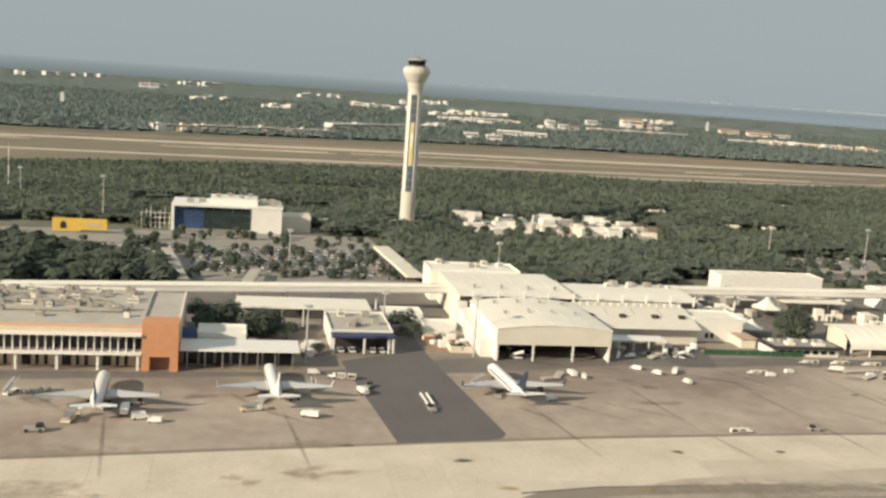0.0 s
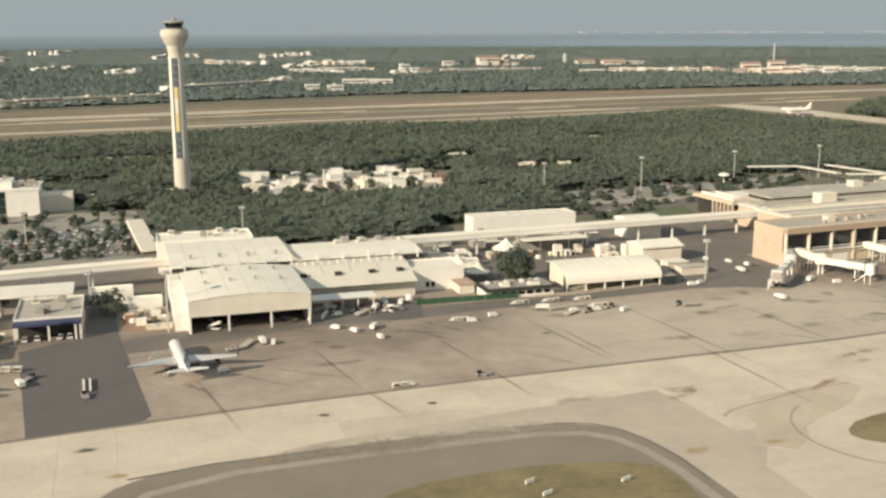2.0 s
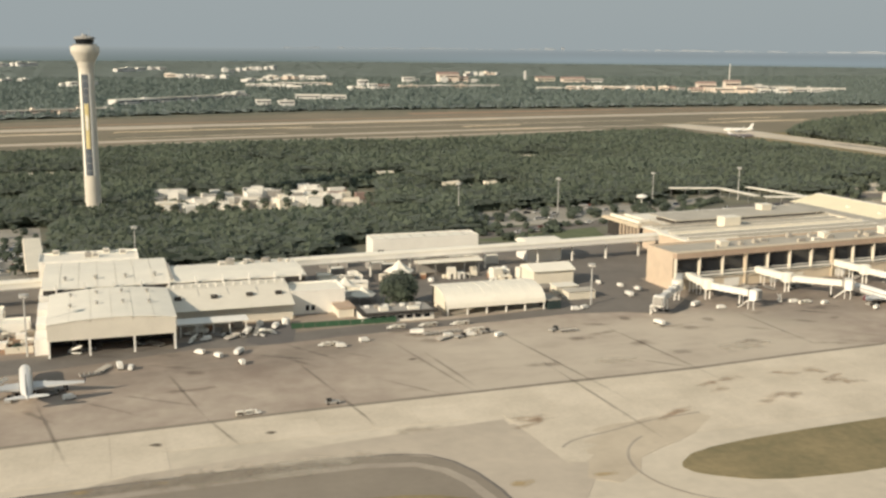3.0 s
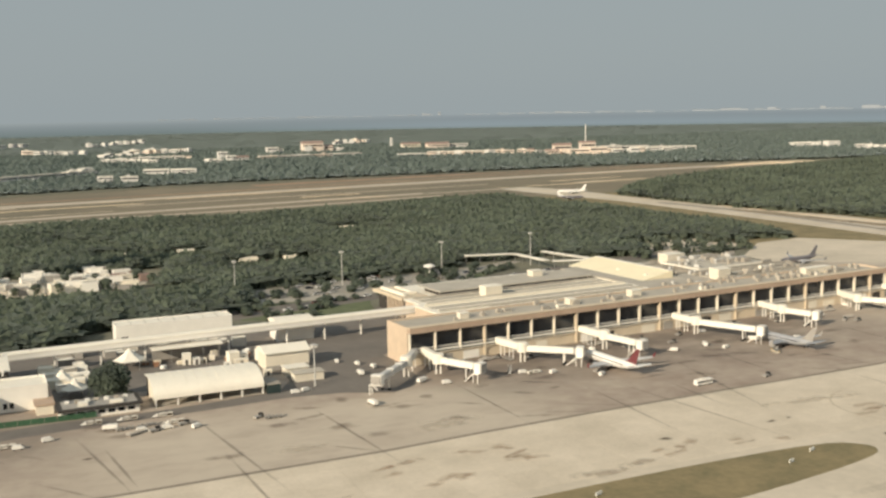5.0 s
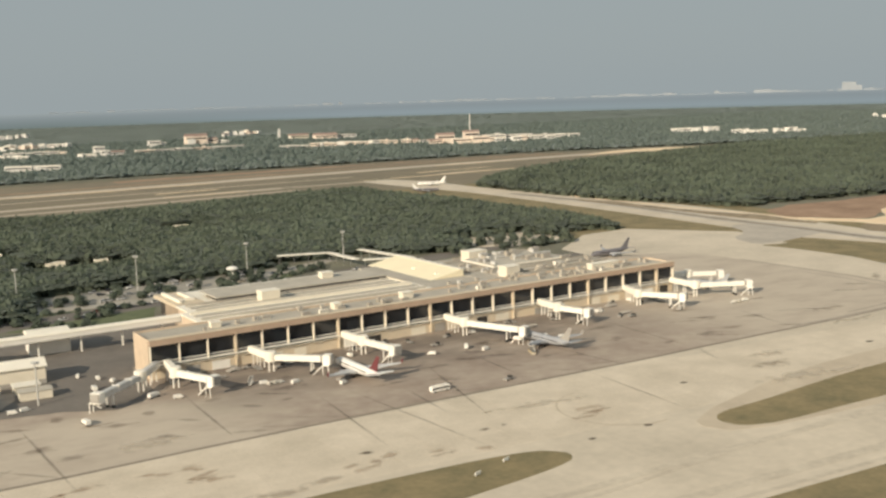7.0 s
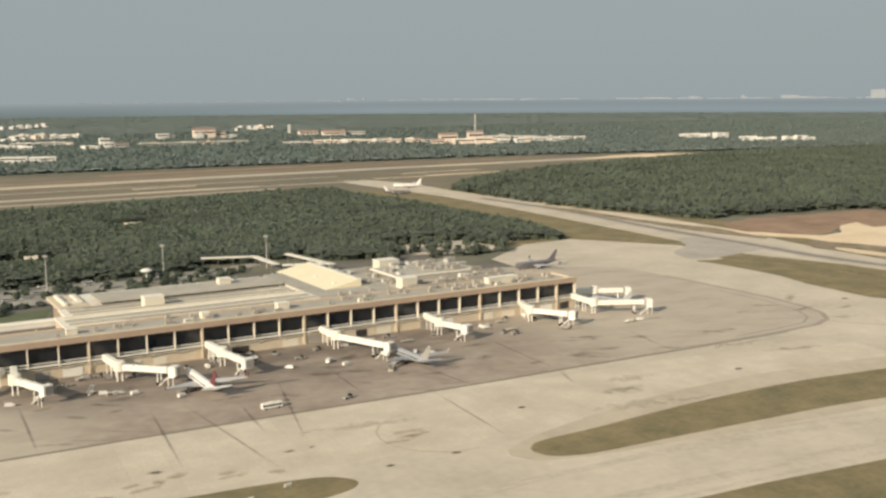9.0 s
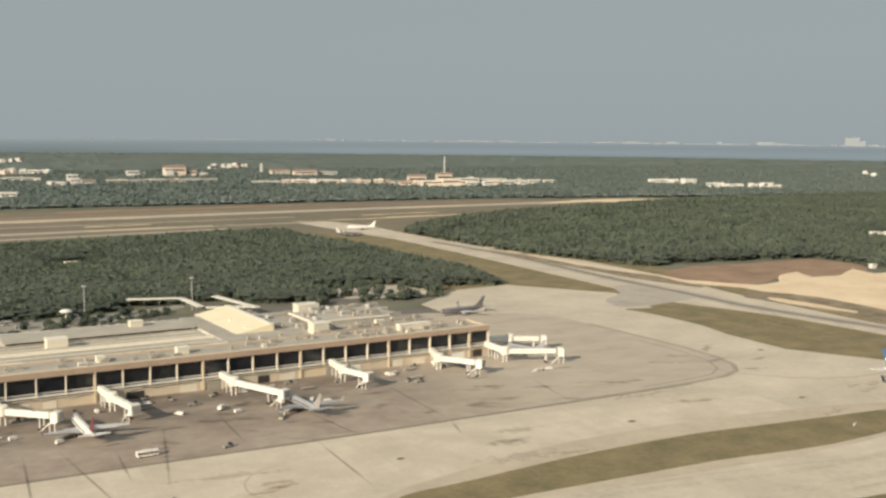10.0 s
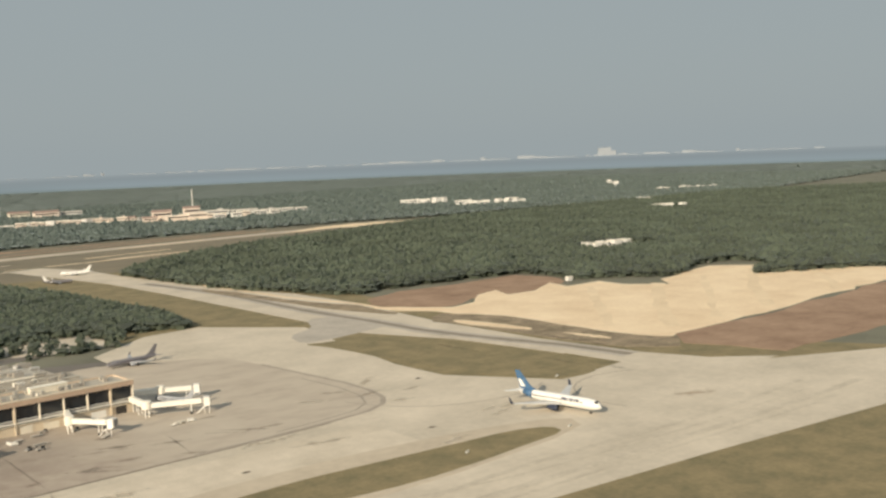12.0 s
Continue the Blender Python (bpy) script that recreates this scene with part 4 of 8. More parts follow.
def tree(x, y, r, h, seed, label="broad green tree beside the buildings"):
    t = thing("tree", label, "tree", pose(x, y, 0), "trees by the buildings")
    bm = bmesh.new()
    tube(bm, (0, 0, 0), (0.1, 0, h * 0.45), 0.32, 0.22)
    rng = random.Random(seed)
    for i in range(5):
        a = i * 1.26 + rng.random()
        tube(bm, (0.1, 0, h * 0.38), (r * 0.6 * math.cos(a), r * 0.6 * math.sin(a), h * rng.uniform(0.62, 0.8)), 0.17, 0.06, 6)
    part("trunk", bm, M_BARK, t)
    g = np.random.default_rng(seed)
    k = 9
    cs = np.stack([g.normal(0, r * 0.36, k), g.normal(0, r * 0.36, k)], 1)
    me = leaf_mesh("crown", cs, g.uniform(r * 0.42, r * 0.68, k), g.uniform(h * 0.8, h * 1.05, k), 60, seed, M_LEAF, base=0.25, leaf=0.3)
    c = new("crown", me)
    c.parent = t
    return t


for i, (x, y, r, h) in enumerate(((-6, 330, 5.5, 9), (1, 338, 5, 9.5), (8, 327, 4.5, 8.5), (13, 336, 4.5, 8), (-10, 343, 4.5, 9), (18, 328, 3.5, 6), (57, 341, 4.2, 7), (60, 336, 3, 5), (24, 352, 3.5, 6), (27, 312, 1.8, 3.5), (72, 318, 2.0, 2.8))):
    tree(x, y, r, h, 300 + i)


def round_tree(x, y, r, h, seed):
    """One broad domed tree with a dense crown."""
    t = thing("tree", "broad dense dark green domed tree", "tree", pose(x, y, 0), "trees by the buildings")
    bm = bmesh.new()
    tube(bm, (0, 0, 0), (0, 0, h * 0.4), 0.6, 0.4)
    for i in range(6):
        a = i * 1.05
        tube(bm, (0, 0, h * 0.3), (r * 0.6 * math.cos(a), r * 0.6 * math.sin(a), h * 0.65), 0.3, 0.1, 6)
    part("trunk", bm, M_BARK, t)
    g = np.random.default_rng(seed)
    k = 46
    az, q = g.uniform(0, 2 * np.pi, k), np.sqrt(g.random(k)) * 0.78
    cs = np.stack([np.cos(az) * q * r, np.sin(az) * q * r], 1)
    top = h * (0.52 + 0.48 * np.sqrt(1 - q ** 2)) * g.uniform(0.94, 1.04, k)
    c = new("crown", leaf_mesh("crown", cs, g.uniform(r * 0.2, r * 0.3, k), top, 70, seed, M_LEAF, base=0.2, leaf=0.42, skirt=0.2))
    c.parent = t
    return t


round_tree(199.5, 338.5, 7.6, 12.6, 777)
round_tree(-4, 334, 7.0, 9.5, 778)
round_tree(10, 333, 6.0, 8.5, 779)


# ---- buildings ----
def windows_row(parent, x0, x1, y, z0, z1, n, material=None, depth=0.12, label=""):
    """A row of panes, each its own frame and glass, on a wall that faces -y."""
    w = (x1 - x0) / n
    for i in range(n):
        a, b = x0 + i * w + w * 0.12, x0 + (i + 1) * w - w * 0.12
        f = part("window", boxes((a, b, y - depth, y, z0, z0 + 0.12), (a, b, y - depth, y, z1 - 0.12, z1), (a, a + 0.1, y - depth, y, z0 + 0.12, z1 - 0.12), (b - 0.1, b, y - depth, y, z0 + 0.12, z1 - 0.12)), M_WHITE, parent)
        part("pane", boxes((a + 0.1, b - 0.1, y - depth * 0.5, y - 0.004, z0 + 0.12, z1 - 0.12)), material or M_GLASS, f)


def parapet(x0, x1, y0, y1, z0, z1, t=0.3):
    return boxes((x0, x1, y0, y0 + t, z0, z1), (x0, x1, y1 - t, y1, z0, z1), (x0, x0 + t, y0 + t, y1 - t, z0, z1), (x1 - t, x1, y0 + t, y1 - t, z0, z1))


def flat_block(parent, x0, x1, y0, y1, h, wall, roof, rim=0.6):
    """Walls with a parapet and a roof slab sunk behind it."""
    part("wall", boxes((x0, x1, y0, y1, 0, h - rim - 0.15)), wall, parent)
    part("parapet", parapet(x0 - 0.05, x1 + 0.05, y0 - 0.05, y1 + 0.05, h - rim - 0.15, h), wall, parent)
    part("roof", boxes((x0 + 0.25, x1 - 0.25, y0 + 0.25, y1 - 0.25, h - rim - 0.15, h - rim)), roof, parent)


UNITS = {}


def roof_unit(x, y, z, w, d, h, rot=0.0, material=None):
    material = material or (M_ROOF, M_UNITG, M_UNITG)[int(x * 7 + y * 3) % 3]
    key = (round(w, 1), round(d, 1), round(h, 1), material.name)
    m = pose(x, y, z, 0, 0, rot)
    if key in UNITS:
        return copy_thing(UNITS[key], m)
    u = thing("rooftop_unit", ("white" if material is M_ROOF else "weathered grey") + " air-conditioning unit on a flat roof", "rooftop unit", m, "rooftop units")
    part("casing", boxes((-w / 2, w / 2, -d / 2, d / 2, 0, h)), material or M_ROOF, u)
    part("grille", boxes((-w / 2 + 0.2, w / 2 - 0.2, -d / 2 - 0.03, -d / 2 - 0.004, 0.4, h - 0.3)), M_GREYW, u)
    part("fan_cowl", lathe(bmesh.new(), ((min(w, d) * 0.3, h + 0.004), (min(w, d) * 0.3, h + 0.3), (min(w, d) * 0.22, h + 0.3)), 12), M_STEEL, u)
    UNITS[key] = u
    return u


def terminal_orange():
    t = thing("terminal_building", "two-storey terminal with orange end block and white window bands", "terminal", pose(0, 0, 0))
    x0, xe, y0, y1 = -150.0, -23.4, 291.0, 336.0
    part("lower_wall", boxes((x0, xe, y0 + 4, y1, 0, 5.2)), M_TANL, t, "pale tan ground-floor wall")
    part("upper_wall", boxes((x0, xe, y0 + 1.2, y1, 5.21, 10.0)), M_GREYW, t)
    part("fascia", boxes((x0, xe, y0, y1, 10.7, 12.1)), M_TANL, t, "pale tan fascia")
    part("fascia_band", boxes((x0, xe, y0 - 0.05, y1, 12.11, 13.0)), M_SALMON, t, "salmon rendered top band")
    part("canopy", boxes((x0, xe, y0 - 1.6, y0 + 3, 10.0, 10.69)), M_WHITE, t, "white projecting canopy")
    part("ledge", boxes((x0, xe, y0 - 1.2, y0 + 3.9, 4.6, 5.19)), M_WHITE, t, "white ledge")
    part("roof", boxes((x0 + 0.4, xe, y0 + 0.4, y1 - 0.4, 13.004, 13.1)), M_ROOFG, t)
    part("parapet", boxes((x0, xe, y1 - 0.4, y1, 13.0, 13.7)), M_WHITE, t)
    n = 60
    w = (xe - x0) / n
    for i in range(n):
        a = x0 + i * w
        part("pane", boxes((a + 0.25, a + w - 0.25, y0 + 1.05, y0 + 1.196, 5.9, 9.4)), M_GLASS, t)
        part("mullion", boxes((a - 0.16, a + 0.16, y0 + 0.4, y0 + 1.19, 5.21, 9.98)), M_WHITE, t)
    for i in range(12):
        a = xe - 1 - i * 10.6
        part("column", boxes((a - 0.35, a + 0.35, y0 - 0.6, y0 + 0.1, 0, 4.59)), M_WHITE, t)
        for u, v in ((9.8, 7.4), (6.2, 5.3), (3.9, 3.0)):
            part("shopfront", boxes((a - u, a - v, y0 + 3.8, y0 + 3.99, 0.3, 4.0)), M_GLASS, t)
    ob = part("end_block", boxes((-23.35, -21.2, 290, 299, 0, 13.6), (-15.8, -13.6, 290, 299, 0, 13.6), (-21.2, -15.8, 290, 299, 4.2, 13.6), (-21.2, -15.8, 294, 299, 0, 4.2)), M_ORANGE, t, "orange rendered end block")
    part("doorway", boxes((-21.1, -15.9, 292.4, 293.99, 0.05, 4.1)), M_BRICKD, ob)
    part("end_wall", boxes((-23.35, -13.6, 299.01, 336, 0, 12.4)), M_CREAM, t)
    part("coping", boxes((-14.1, -13.5, 299.01, 336.1, 12.4, 13.0)), M_CREAM, t)
    part("end_roof", boxes((-23.3, -14.11, 299.02, 336, 12.4, 12.6)), M_ROOFG, t)
    rng = random.Random(5)
    for i in range(78):
        x, y = rng.uniform(-85, -27), 297 + 37 * rng.random() ** 0.7
        roof_unit(x, y, 13.1, *rng.choice(((2.4, 2.0, 1.5), (1.6, 1.6, 1.4), (1.6, 1.6, 1.4), (3.2, 1.2, 1.2), (1.2, 1.2, 1.0))), rot=rng.choice((0, 0, 0, 90)))
    for k, (px0, px1, py) in enumerate(((-90, -30, 304), (-84, -34, 315), (-92, -40, 326))):
        d = thing("roof_duct", "grey metal duct along a flat roof", "roof duct", pose(0, 0, 13.1), "roof ducts")
        part("duct", boxes((px0, px1, py, py + 0.7, 0.5, 1.1)), M_UNITG, d)
        for i in range(int((px1 - px0) / 9)):
            part("support", boxes((px0 + 2 + i * 9, px0 + 2.3 + i * 9, py + 0.2, py + 0.5, 0, 0.5)), M_STEEL, d)


def gallery():
    """Raised covered walkway that links the terminals."""
    t = thing("covered_walkway", "long white raised covered walkway on posts", "walkway")
    pts = [(-230, 340), (-74, 359), (74, 377), (177, 388.5), (270, 394), (346, 399)]
    posts = 0
    for (ax, ay), (bx, by) in zip(pts, pts[1:]):
        d = Vector((bx - ax, by - ay, 0))
        ln = d.length
        ang = math.degrees(math.atan2(d.y, d.x))
        seg = pose(ax, ay, 0, 0, 0, ang)

        def put(name, bm, m, label=""):
            ob = part(name, bm, m, t, label)
            ob.matrix_local = seg
            return ob
        k = 0.3
        put("roof", extrude_profile(bmesh.new(), ((-2.4, 9.0), (2.4, 9.0), (2.3, 9.5), (1.2, 10.0), (-1.2, 10.0), (-2.3, 9.5)), 'x', -k, ln + k), M_ROOF)
        put("side_wall", boxes((-k, ln + k, -2.2, -2.0, 7.2, 8.99)), M_WHITE)
        put("side_wall", boxes((-k, ln + k, 2.0, 2.2, 7.2, 8.99)), M_WHITE)
        put("deck", boxes((-k, ln + k, -2.3, 2.3, 6.8, 7.19)), M_GREYW)
        for j in range(int(ln // 17)):
            put("post", boxes((8 + 17 * j, 8.6 + 17 * j, -0.4, 0.4, 0, 6.79)), M_WHITE)


def arched(x0, x1, z, rise, n=10):
    """Roof profile over x, bowed upwards, as (x, z)."""
    top = [(x0 + (x1 - x0) * i / n, z + rise * (1 - (2 * i / n - 1) ** 2)) for i in range(n + 1)]
    return top


def hangar():
    t = thing("hangar", "large white hangar with open front and low arched roof", "hangar")
    x0, x1, y0, y1 = 81.5, 119.0, 307.5, 347.5
    part("front_panel", extrude_profile(bmesh.new(), [(x1, 5.3), (x0, 5.3)] + arched(x0, x1, 10.2, 1.4), 'y', y0, y0 + 0.4), M_PANEL, t)
    part("side_wall", boxes((x0, x0 + 0.4, y0 + 0.4, y1, 0, 10.2)), M_WHITE, t)
    part("side_wall", boxes((x1 - 0.4, x1, y0 + 0.4, y1, 0, 10.2)), M_WHITE, t)
    part("back_wall", boxes((x0 + 0.4, x1 - 0.4, y1 - 0.4, y1, 0, 10.2)), M_GREYW, t)
    part("inner_wall", boxes((x0 + 0.5, x1 - 0.5, y0 + 13, y0 + 13.3, 0, 10)), M_SHADE, t, "hangar inner wall painted near-black for shade")
    part("roof", extrude_profile(bmesh.new(), arched(x0 - 0.3, x1 + 0.3, 10.22, 1.4) + arched(x0 - 0.3, x1 + 0.3, 10.45, 1.4)[::-1], 'y', y0 - 0.2, y1 + 0.2), M_ROOF, t)
    for k in range(5):
        u = x0 + (k + 1) * 6.2
        part("roof_seam", boxes((u, u + 0.2, y0, y1, 10.44, 10.50 + 1.4 * (1 - (2 * (u - x0) / (x1 - x0) - 1) ** 2))), M_PANEL, t)
    for x in (81.9, 93.5, 106.5, 118.5):
        part("post", boxes((x - 0.3, x + 0.3, y0, y0 + 0.38, 0, 5.29)), M_WHITE, t)
    for i in range(4):
        for j in range(2):
            v = part("roof_vent", lathe(bmesh.new(), ((0.35, 0), (0.35, 0.7), (0.7, 0.75), (0.5, 1.1)), 10), M_GREYW, t)
            v.location = (88 + i * 8, 325 + j * 15, 10.4 + 1.4 * (1 - (2 * (88 + i * 8 - x0) / (x1 - x0) - 1) ** 2))
    # side buildings share the hangar's walls
    a = thing("hangar_annex", "white annex with sloping grey roof and dark vents", "annex")
    part("wall", boxes((119.1, 160, 333, 351, 0, 5.6)), M_CREAM, a)
    part("roof", extrude_profile(bmesh.new(), ((330, 5.7), (345, 9.5), (351.4, 10.0), (351.4, 10.3), (344.8, 9.8), (329.7, 6.0)), 'x', 119.1, 160.2), M_PANEL, a)
    for gx in (119.2, 159.5):
        part("gable", extrude_profile(bmesh.new(), ((333, 5.65), (351, 5.65), (351, 9.8), (345, 9.3)), 'x', gx, gx + 0.4), M_WHITE, a)
    for x in (122, 134, 146, 156):
        part("roof_vent", boxes((x - 1.1, x + 1.1, 337.5, 339.2, 7.4, 9.1)), M_SHADE, a)
    for k in range(14):
        part("roof_rail_post", boxes((121 + k * 2.9, 121.5 + k * 2.9, 347.5, 347.9, 9.8, 11.2)), M_WHITE, a)
    part("roof_rail", boxes((120.8, 159.6, 347.62, 347.78, 11.21, 11.35)), M_WHITE, a)
    for k in range(3):
        part("roof_seam", extrude_profile(bmesh.new(), ((330.2, 5.92), (344.9, 9.72), (344.9, 9.86), (330.2, 6.06)), 'x', 129 + k * 10, 129.25 + k * 10), M_GREYW, a)
    part("canopy", boxes((119.5, 143, 319, 326, 4.4, 4.7)), M_WHITE, a)
    for i in range(5):
        part("post", boxes((121 + i * 5.2, 121.3 + i * 5.2, 319.3, 319.6, 0, 4.4)), M_WHITE, a)
    b = thing("warehouse", "white stepped warehouse roofs with a dark clerestory line", "warehouse")
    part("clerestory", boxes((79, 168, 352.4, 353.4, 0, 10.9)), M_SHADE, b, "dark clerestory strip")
    part("wall", boxes((79, 121, 353.5, 394, 0, 11.0)), M_CREAM, b)
    part("roof", extrude_profile(bmesh.new(), ((351.8, 10.95), (370, 12.1), (394.3, 11.4), (394.3, 11.7), (370, 12.4), (351.8, 11.25)), 'x', 78.5, 121.4), M_ROOF, b)
    part("wall", boxes((121.1, 168, 353.5, 380, 0, 10.8)), M_CREAM, b)
    part("roof", extrude_profile(bmesh.new(), ((351.8, 10.85), (362, 11.7), (372, 11.6), (380.4, 10.9), (380.4, 11.2), (372, 11.9), (362, 12.0), (351.8, 11.15)), 'x', 121.5, 168.5), M_ROOF, b)
    part("roof_gutter", boxes((120.9, 121.9, 353, 380, 12.05, 12.5)), M_GREYW, b)
    for k in range(6):
        part("roof_seam", extrude_profile(bmesh.new(), ((352, 11.26), (370, 12.41), (394, 11.71), (394, 11.79), (370, 12.49), (352, 11.34)), 'x', 84 + k * 6.2, 84.2 + k * 6.2), M_PANEL, b)
    for i in range(4):
        part("roof_vent", lathe(bmesh.new(), ((0.4, 11.6), (0.4, 12.8), (0.8, 12.9), (0.5, 13.3)), 10, 86 + i * 10, 362), M_GREYW, b)
    for i in range(10):
        part("strut", boxes((83 + i * 9.2, 83.6 + i * 9.2, 351.0, 351.6, 9.6, 13.2)), M_WHITE, b)
    c = thing("office_block", "white flat-roofed office block beside the warehouse", "office block")
    flat_block(c, 76, 112, 394.6, 412, 12.4, M_WHITE, M_ROOF)
    rng = random.Random(8)
    for i in range(12):
        roof_unit(rng.uniform(138, 166), rng.uniform(374, 379), 11.3, *rng.choice(((2.4, 2.0, 1.8), (1.6, 1.6, 1.4))))
    for i in range(5):
        roof_unit(rng.uniform(80, 108), rng.uniform(401, 411), 11.8, 2.4, 2.0, 1.8)
    d = thing("white_annex", "white rendered box annex with a shallow roof", "annex")
    flat_block(d, 160.6, 179.5, 338, 352, 8.6, M_WHITE, M_ROOF)
    windows_row(d, 165, 169, 338, 1.2, 3.4, 2)
    s = thing("side_structure", "cream stepped side rooms along the hangar wall", "outbuilding")
    for i in range(4):
        part("room", boxes((77.6, 81.4, 312 + i * 13, 323 + i * 13, 0, 5.0 + 1.4 * i)), M_WHITE, s)
    part("fence", boxes((69, 77, 316, 316.2, 0, 2.2), (69, 69.2, 316.2, 330, 0, 2.2)), M_CREAM, s)


def service_building():
    t = thing("service_building", "flat-roofed service building with navy canopy front", "service building")
    part("wall", boxes((31, 50.4, 318, 344, 0, 5.6)), M_WHITE, t)
    part("parapet", parapet(30.9, 50.5, 317.9, 344.1, 5.6, 6.3), M_WHITE, t)
    part("roof", boxes((31.3, 50.1, 318.3, 343.7, 5.6, 5.75)), M_ROOFG, t)
    part("canopy", boxes((31, 50.4, 312.5, 317.8, 5.0, 5.6)), M_NAVY, t, "navy blue canopy fascia")
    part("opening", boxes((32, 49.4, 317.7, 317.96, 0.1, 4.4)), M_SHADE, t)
    for x in (31.5, 41, 48.6, 50.0):
        part("post", boxes((x - 0.3, x + 0.3, 312.8, 313.4, 0, 4.99)), M_WHITE, t)
    for x, y in ((38, 324), (40, 326), (44, 338), (36, 339), (46, 328)):
        roof_unit(x, y, 5.75, 2.4, 2.0, 1.8)
    u = thing("flat_canopy", "long flat pale canopy roof on posts", "canopy")
    part("roof", boxes((2, 47, 346, 362, 6.0, 6.6)), M_ROOF, u)
    part("wall", boxes((4, 45, 350, 361, 0, 5.99)), M_GREYW, u)
    for i in range(7):
        part("post", boxes((3 + i * 7, 3.4 + i * 7, 346.4, 346.8, 0, 6)), M_WHITE, u)
    c = thing("low_concourse", "low glazed concourse with white flat canopy", "concourse")
    part("roof", boxes((-13.4, 20, 292.5, 304.5, 5.4, 6.0)), M_WHITE, c)
    part("wall", boxes((-13.3, 19, 298, 304, 0, 5.39)), M_GREYW, c)
    for i in range(7):
        part("post", boxes((-11.5 + i * 4.9, -11.1 + i * 4.9, 294, 294.4, 0, 5.4)), M_STEEL, c)
        part("pane", boxes((-12.4 + i * 4.5, -8.6 + i * 4.5, 297.8, 297.99, 0.4, 4.8)), M_GLASS, c)
    part("blue_glazing", boxes((-13.3, -9.4, 304.6, 304.9, 6.02, 9.4)), M_BLUEGL, c, "blue glazed screen")
    h = thing("plant_room", "white flat-roofed plant room", "outbuilding")
    flat_block(h, -9, 5, 306, 317, 7.6, M_WHITE, M_ROOF)
    w = thing("white_outbuilding", "small white outbuildings beside the hangar", "outbuilding")
    flat_block(w, 52, 66, 352, 362, 4.4, M_WHITE, M_ROOF)
    w = thing("white_outbuilding", "small white outbuildings beside the hangar", "outbuilding")
    flat_block(w, 64, 75, 338, 346, 4.0, M_WHITE, M_ROOF)


def sheds():
    t = thing("cargo_shed", "long plain white cargo shed", "shed")
    flat_block(t, 212.5, 262, 425, 437, 8.6, M_WHITE, M_ROOF, 0.3)
    for k in range(7):
        part("roof_seam", boxes((219 + k * 6.2, 219.2 + k * 6.2, 425.4, 436.6, 8.31, 8.4)), M_UNITG, t)
    part("doorway", boxes((214.6, 217.4, 424.86, 424.94, 0, 3.6)), M_SHADE, t)
    t = thing("barrel_shed", "white curved sheet roof over an open shed", "shed")
    prof = [(320.0 + 11.2 * (1 - math.cos(math.pi * i / 20)), 3.2 + 5.2 * math.sin(math.pi * i / 20) ** 0.85) for i in range(11)] + [(334.5, 8.3), (338.5, 7.7)]
    part("roof", extrude_profile(bmesh.new(), prof + [(y, z - 0.3) for y, z in prof[::-1]], 'x', 211.3, 249), M_ROOF, t)
    for k in range(9):
        x = 215.4 + k * 3.7
        part("roof_rib", extrude_profile(bmesh.new(), [(y, z + 0.1) for y, z in prof[1:]] + [(y, z - 0.02) for y, z in prof[:0:-1]], 'x', x, x + 0.16), M_ROOF, t)
    part("back_wall", boxes((211.8, 248.5, 337, 337.3, 0, 7.2)), M_SHADE, t)
    part("end_wall", extrude_profile(bmesh.new(), [(324.5, 0.0), (336.9, 0.0), (336.9, 7.3), (331.2, 7.9), (327.5, 7.2), (324.5, 5.6)], 'x', 212.2, 212.5), M_CREAM, t, "pale end wall of the shed")
    part("end_wall", extrude_profile(bmesh.new(), [(328.5, 0.0), (336.9, 0.0), (336.9, 7.3), (331.2, 7.9), (328.5, 7.4)], 'x', 248.1, 248.4), M_GREYW, t)
    part("inner_floor", boxes((212.6, 248.0, 321.5, 336.9, 0.0, 0.2)), M_ROOFG, t)
    for i in range(6):
        part("post", boxes((211.9 + i * 7.3, 212.4 + i * 7.3, 320.6, 321.1, 0, 3.7)), M_WHITE, t)
    for i in range(5):
        part("gutter_bracket", boxes((215.4 + i * 7.3, 215.6 + i * 7.3, 320.2, 321.0, 3.0, 3.4)), M_STEEL, t)
    t = thing("flat_store", "open store with a thin pale flat roof in the yard", "store")
    part("roof", boxes((221, 249, 384, 392, 5.3, 5.75)), M_ROOF, t)
    part("wall", boxes((222, 248, 390.5, 391.2, 0, 5.29)), M_GREYW, t)
    for i in range(5):
        part("post", boxes((222 + i * 6.3, 222.3 + i * 6.3, 384.6, 384.9, 0, 5.3)), M_STEEL, t)
    t = thing("white_store", "cream gabled store building beside the road", "store")
    part("wall", boxes((258, 275, 352, 364, 0, 6.6)), M_CREAM, t)
    part("roof", extrude_profile(bmesh.new(), ((351.0, 6.61), (365.0, 6.61), (365.0, 6.9), (358, 8.8), (351.0, 6.9)), 'x', 257.4, 275.6), M_ROOF, t)
    part("plinth_band", boxes((258, 275, 351.9, 351.98, 0, 1.7)), M_GREYW, t)
    part("front_shed", boxes((262.5, 271, 340, 346, 0, 2.9)), M_CREAM, t)
    part("front_roof", boxes((262.0, 271.5, 339.6, 346.4, 2.9, 3.2)), M_ROOF, t)
    part("wing", boxes((263, 274, 330.5, 336, 0, 3.0)), M_CREAM, t)
    part("wing_roof", boxes((262.7, 274.3, 330.2, 336.3, 3.0, 3.25)), M_ROOFG, t)
    t = thing("teal_container", "dull teal cabin container beside the curved shed", "container", pose(252.3, 324, 0))
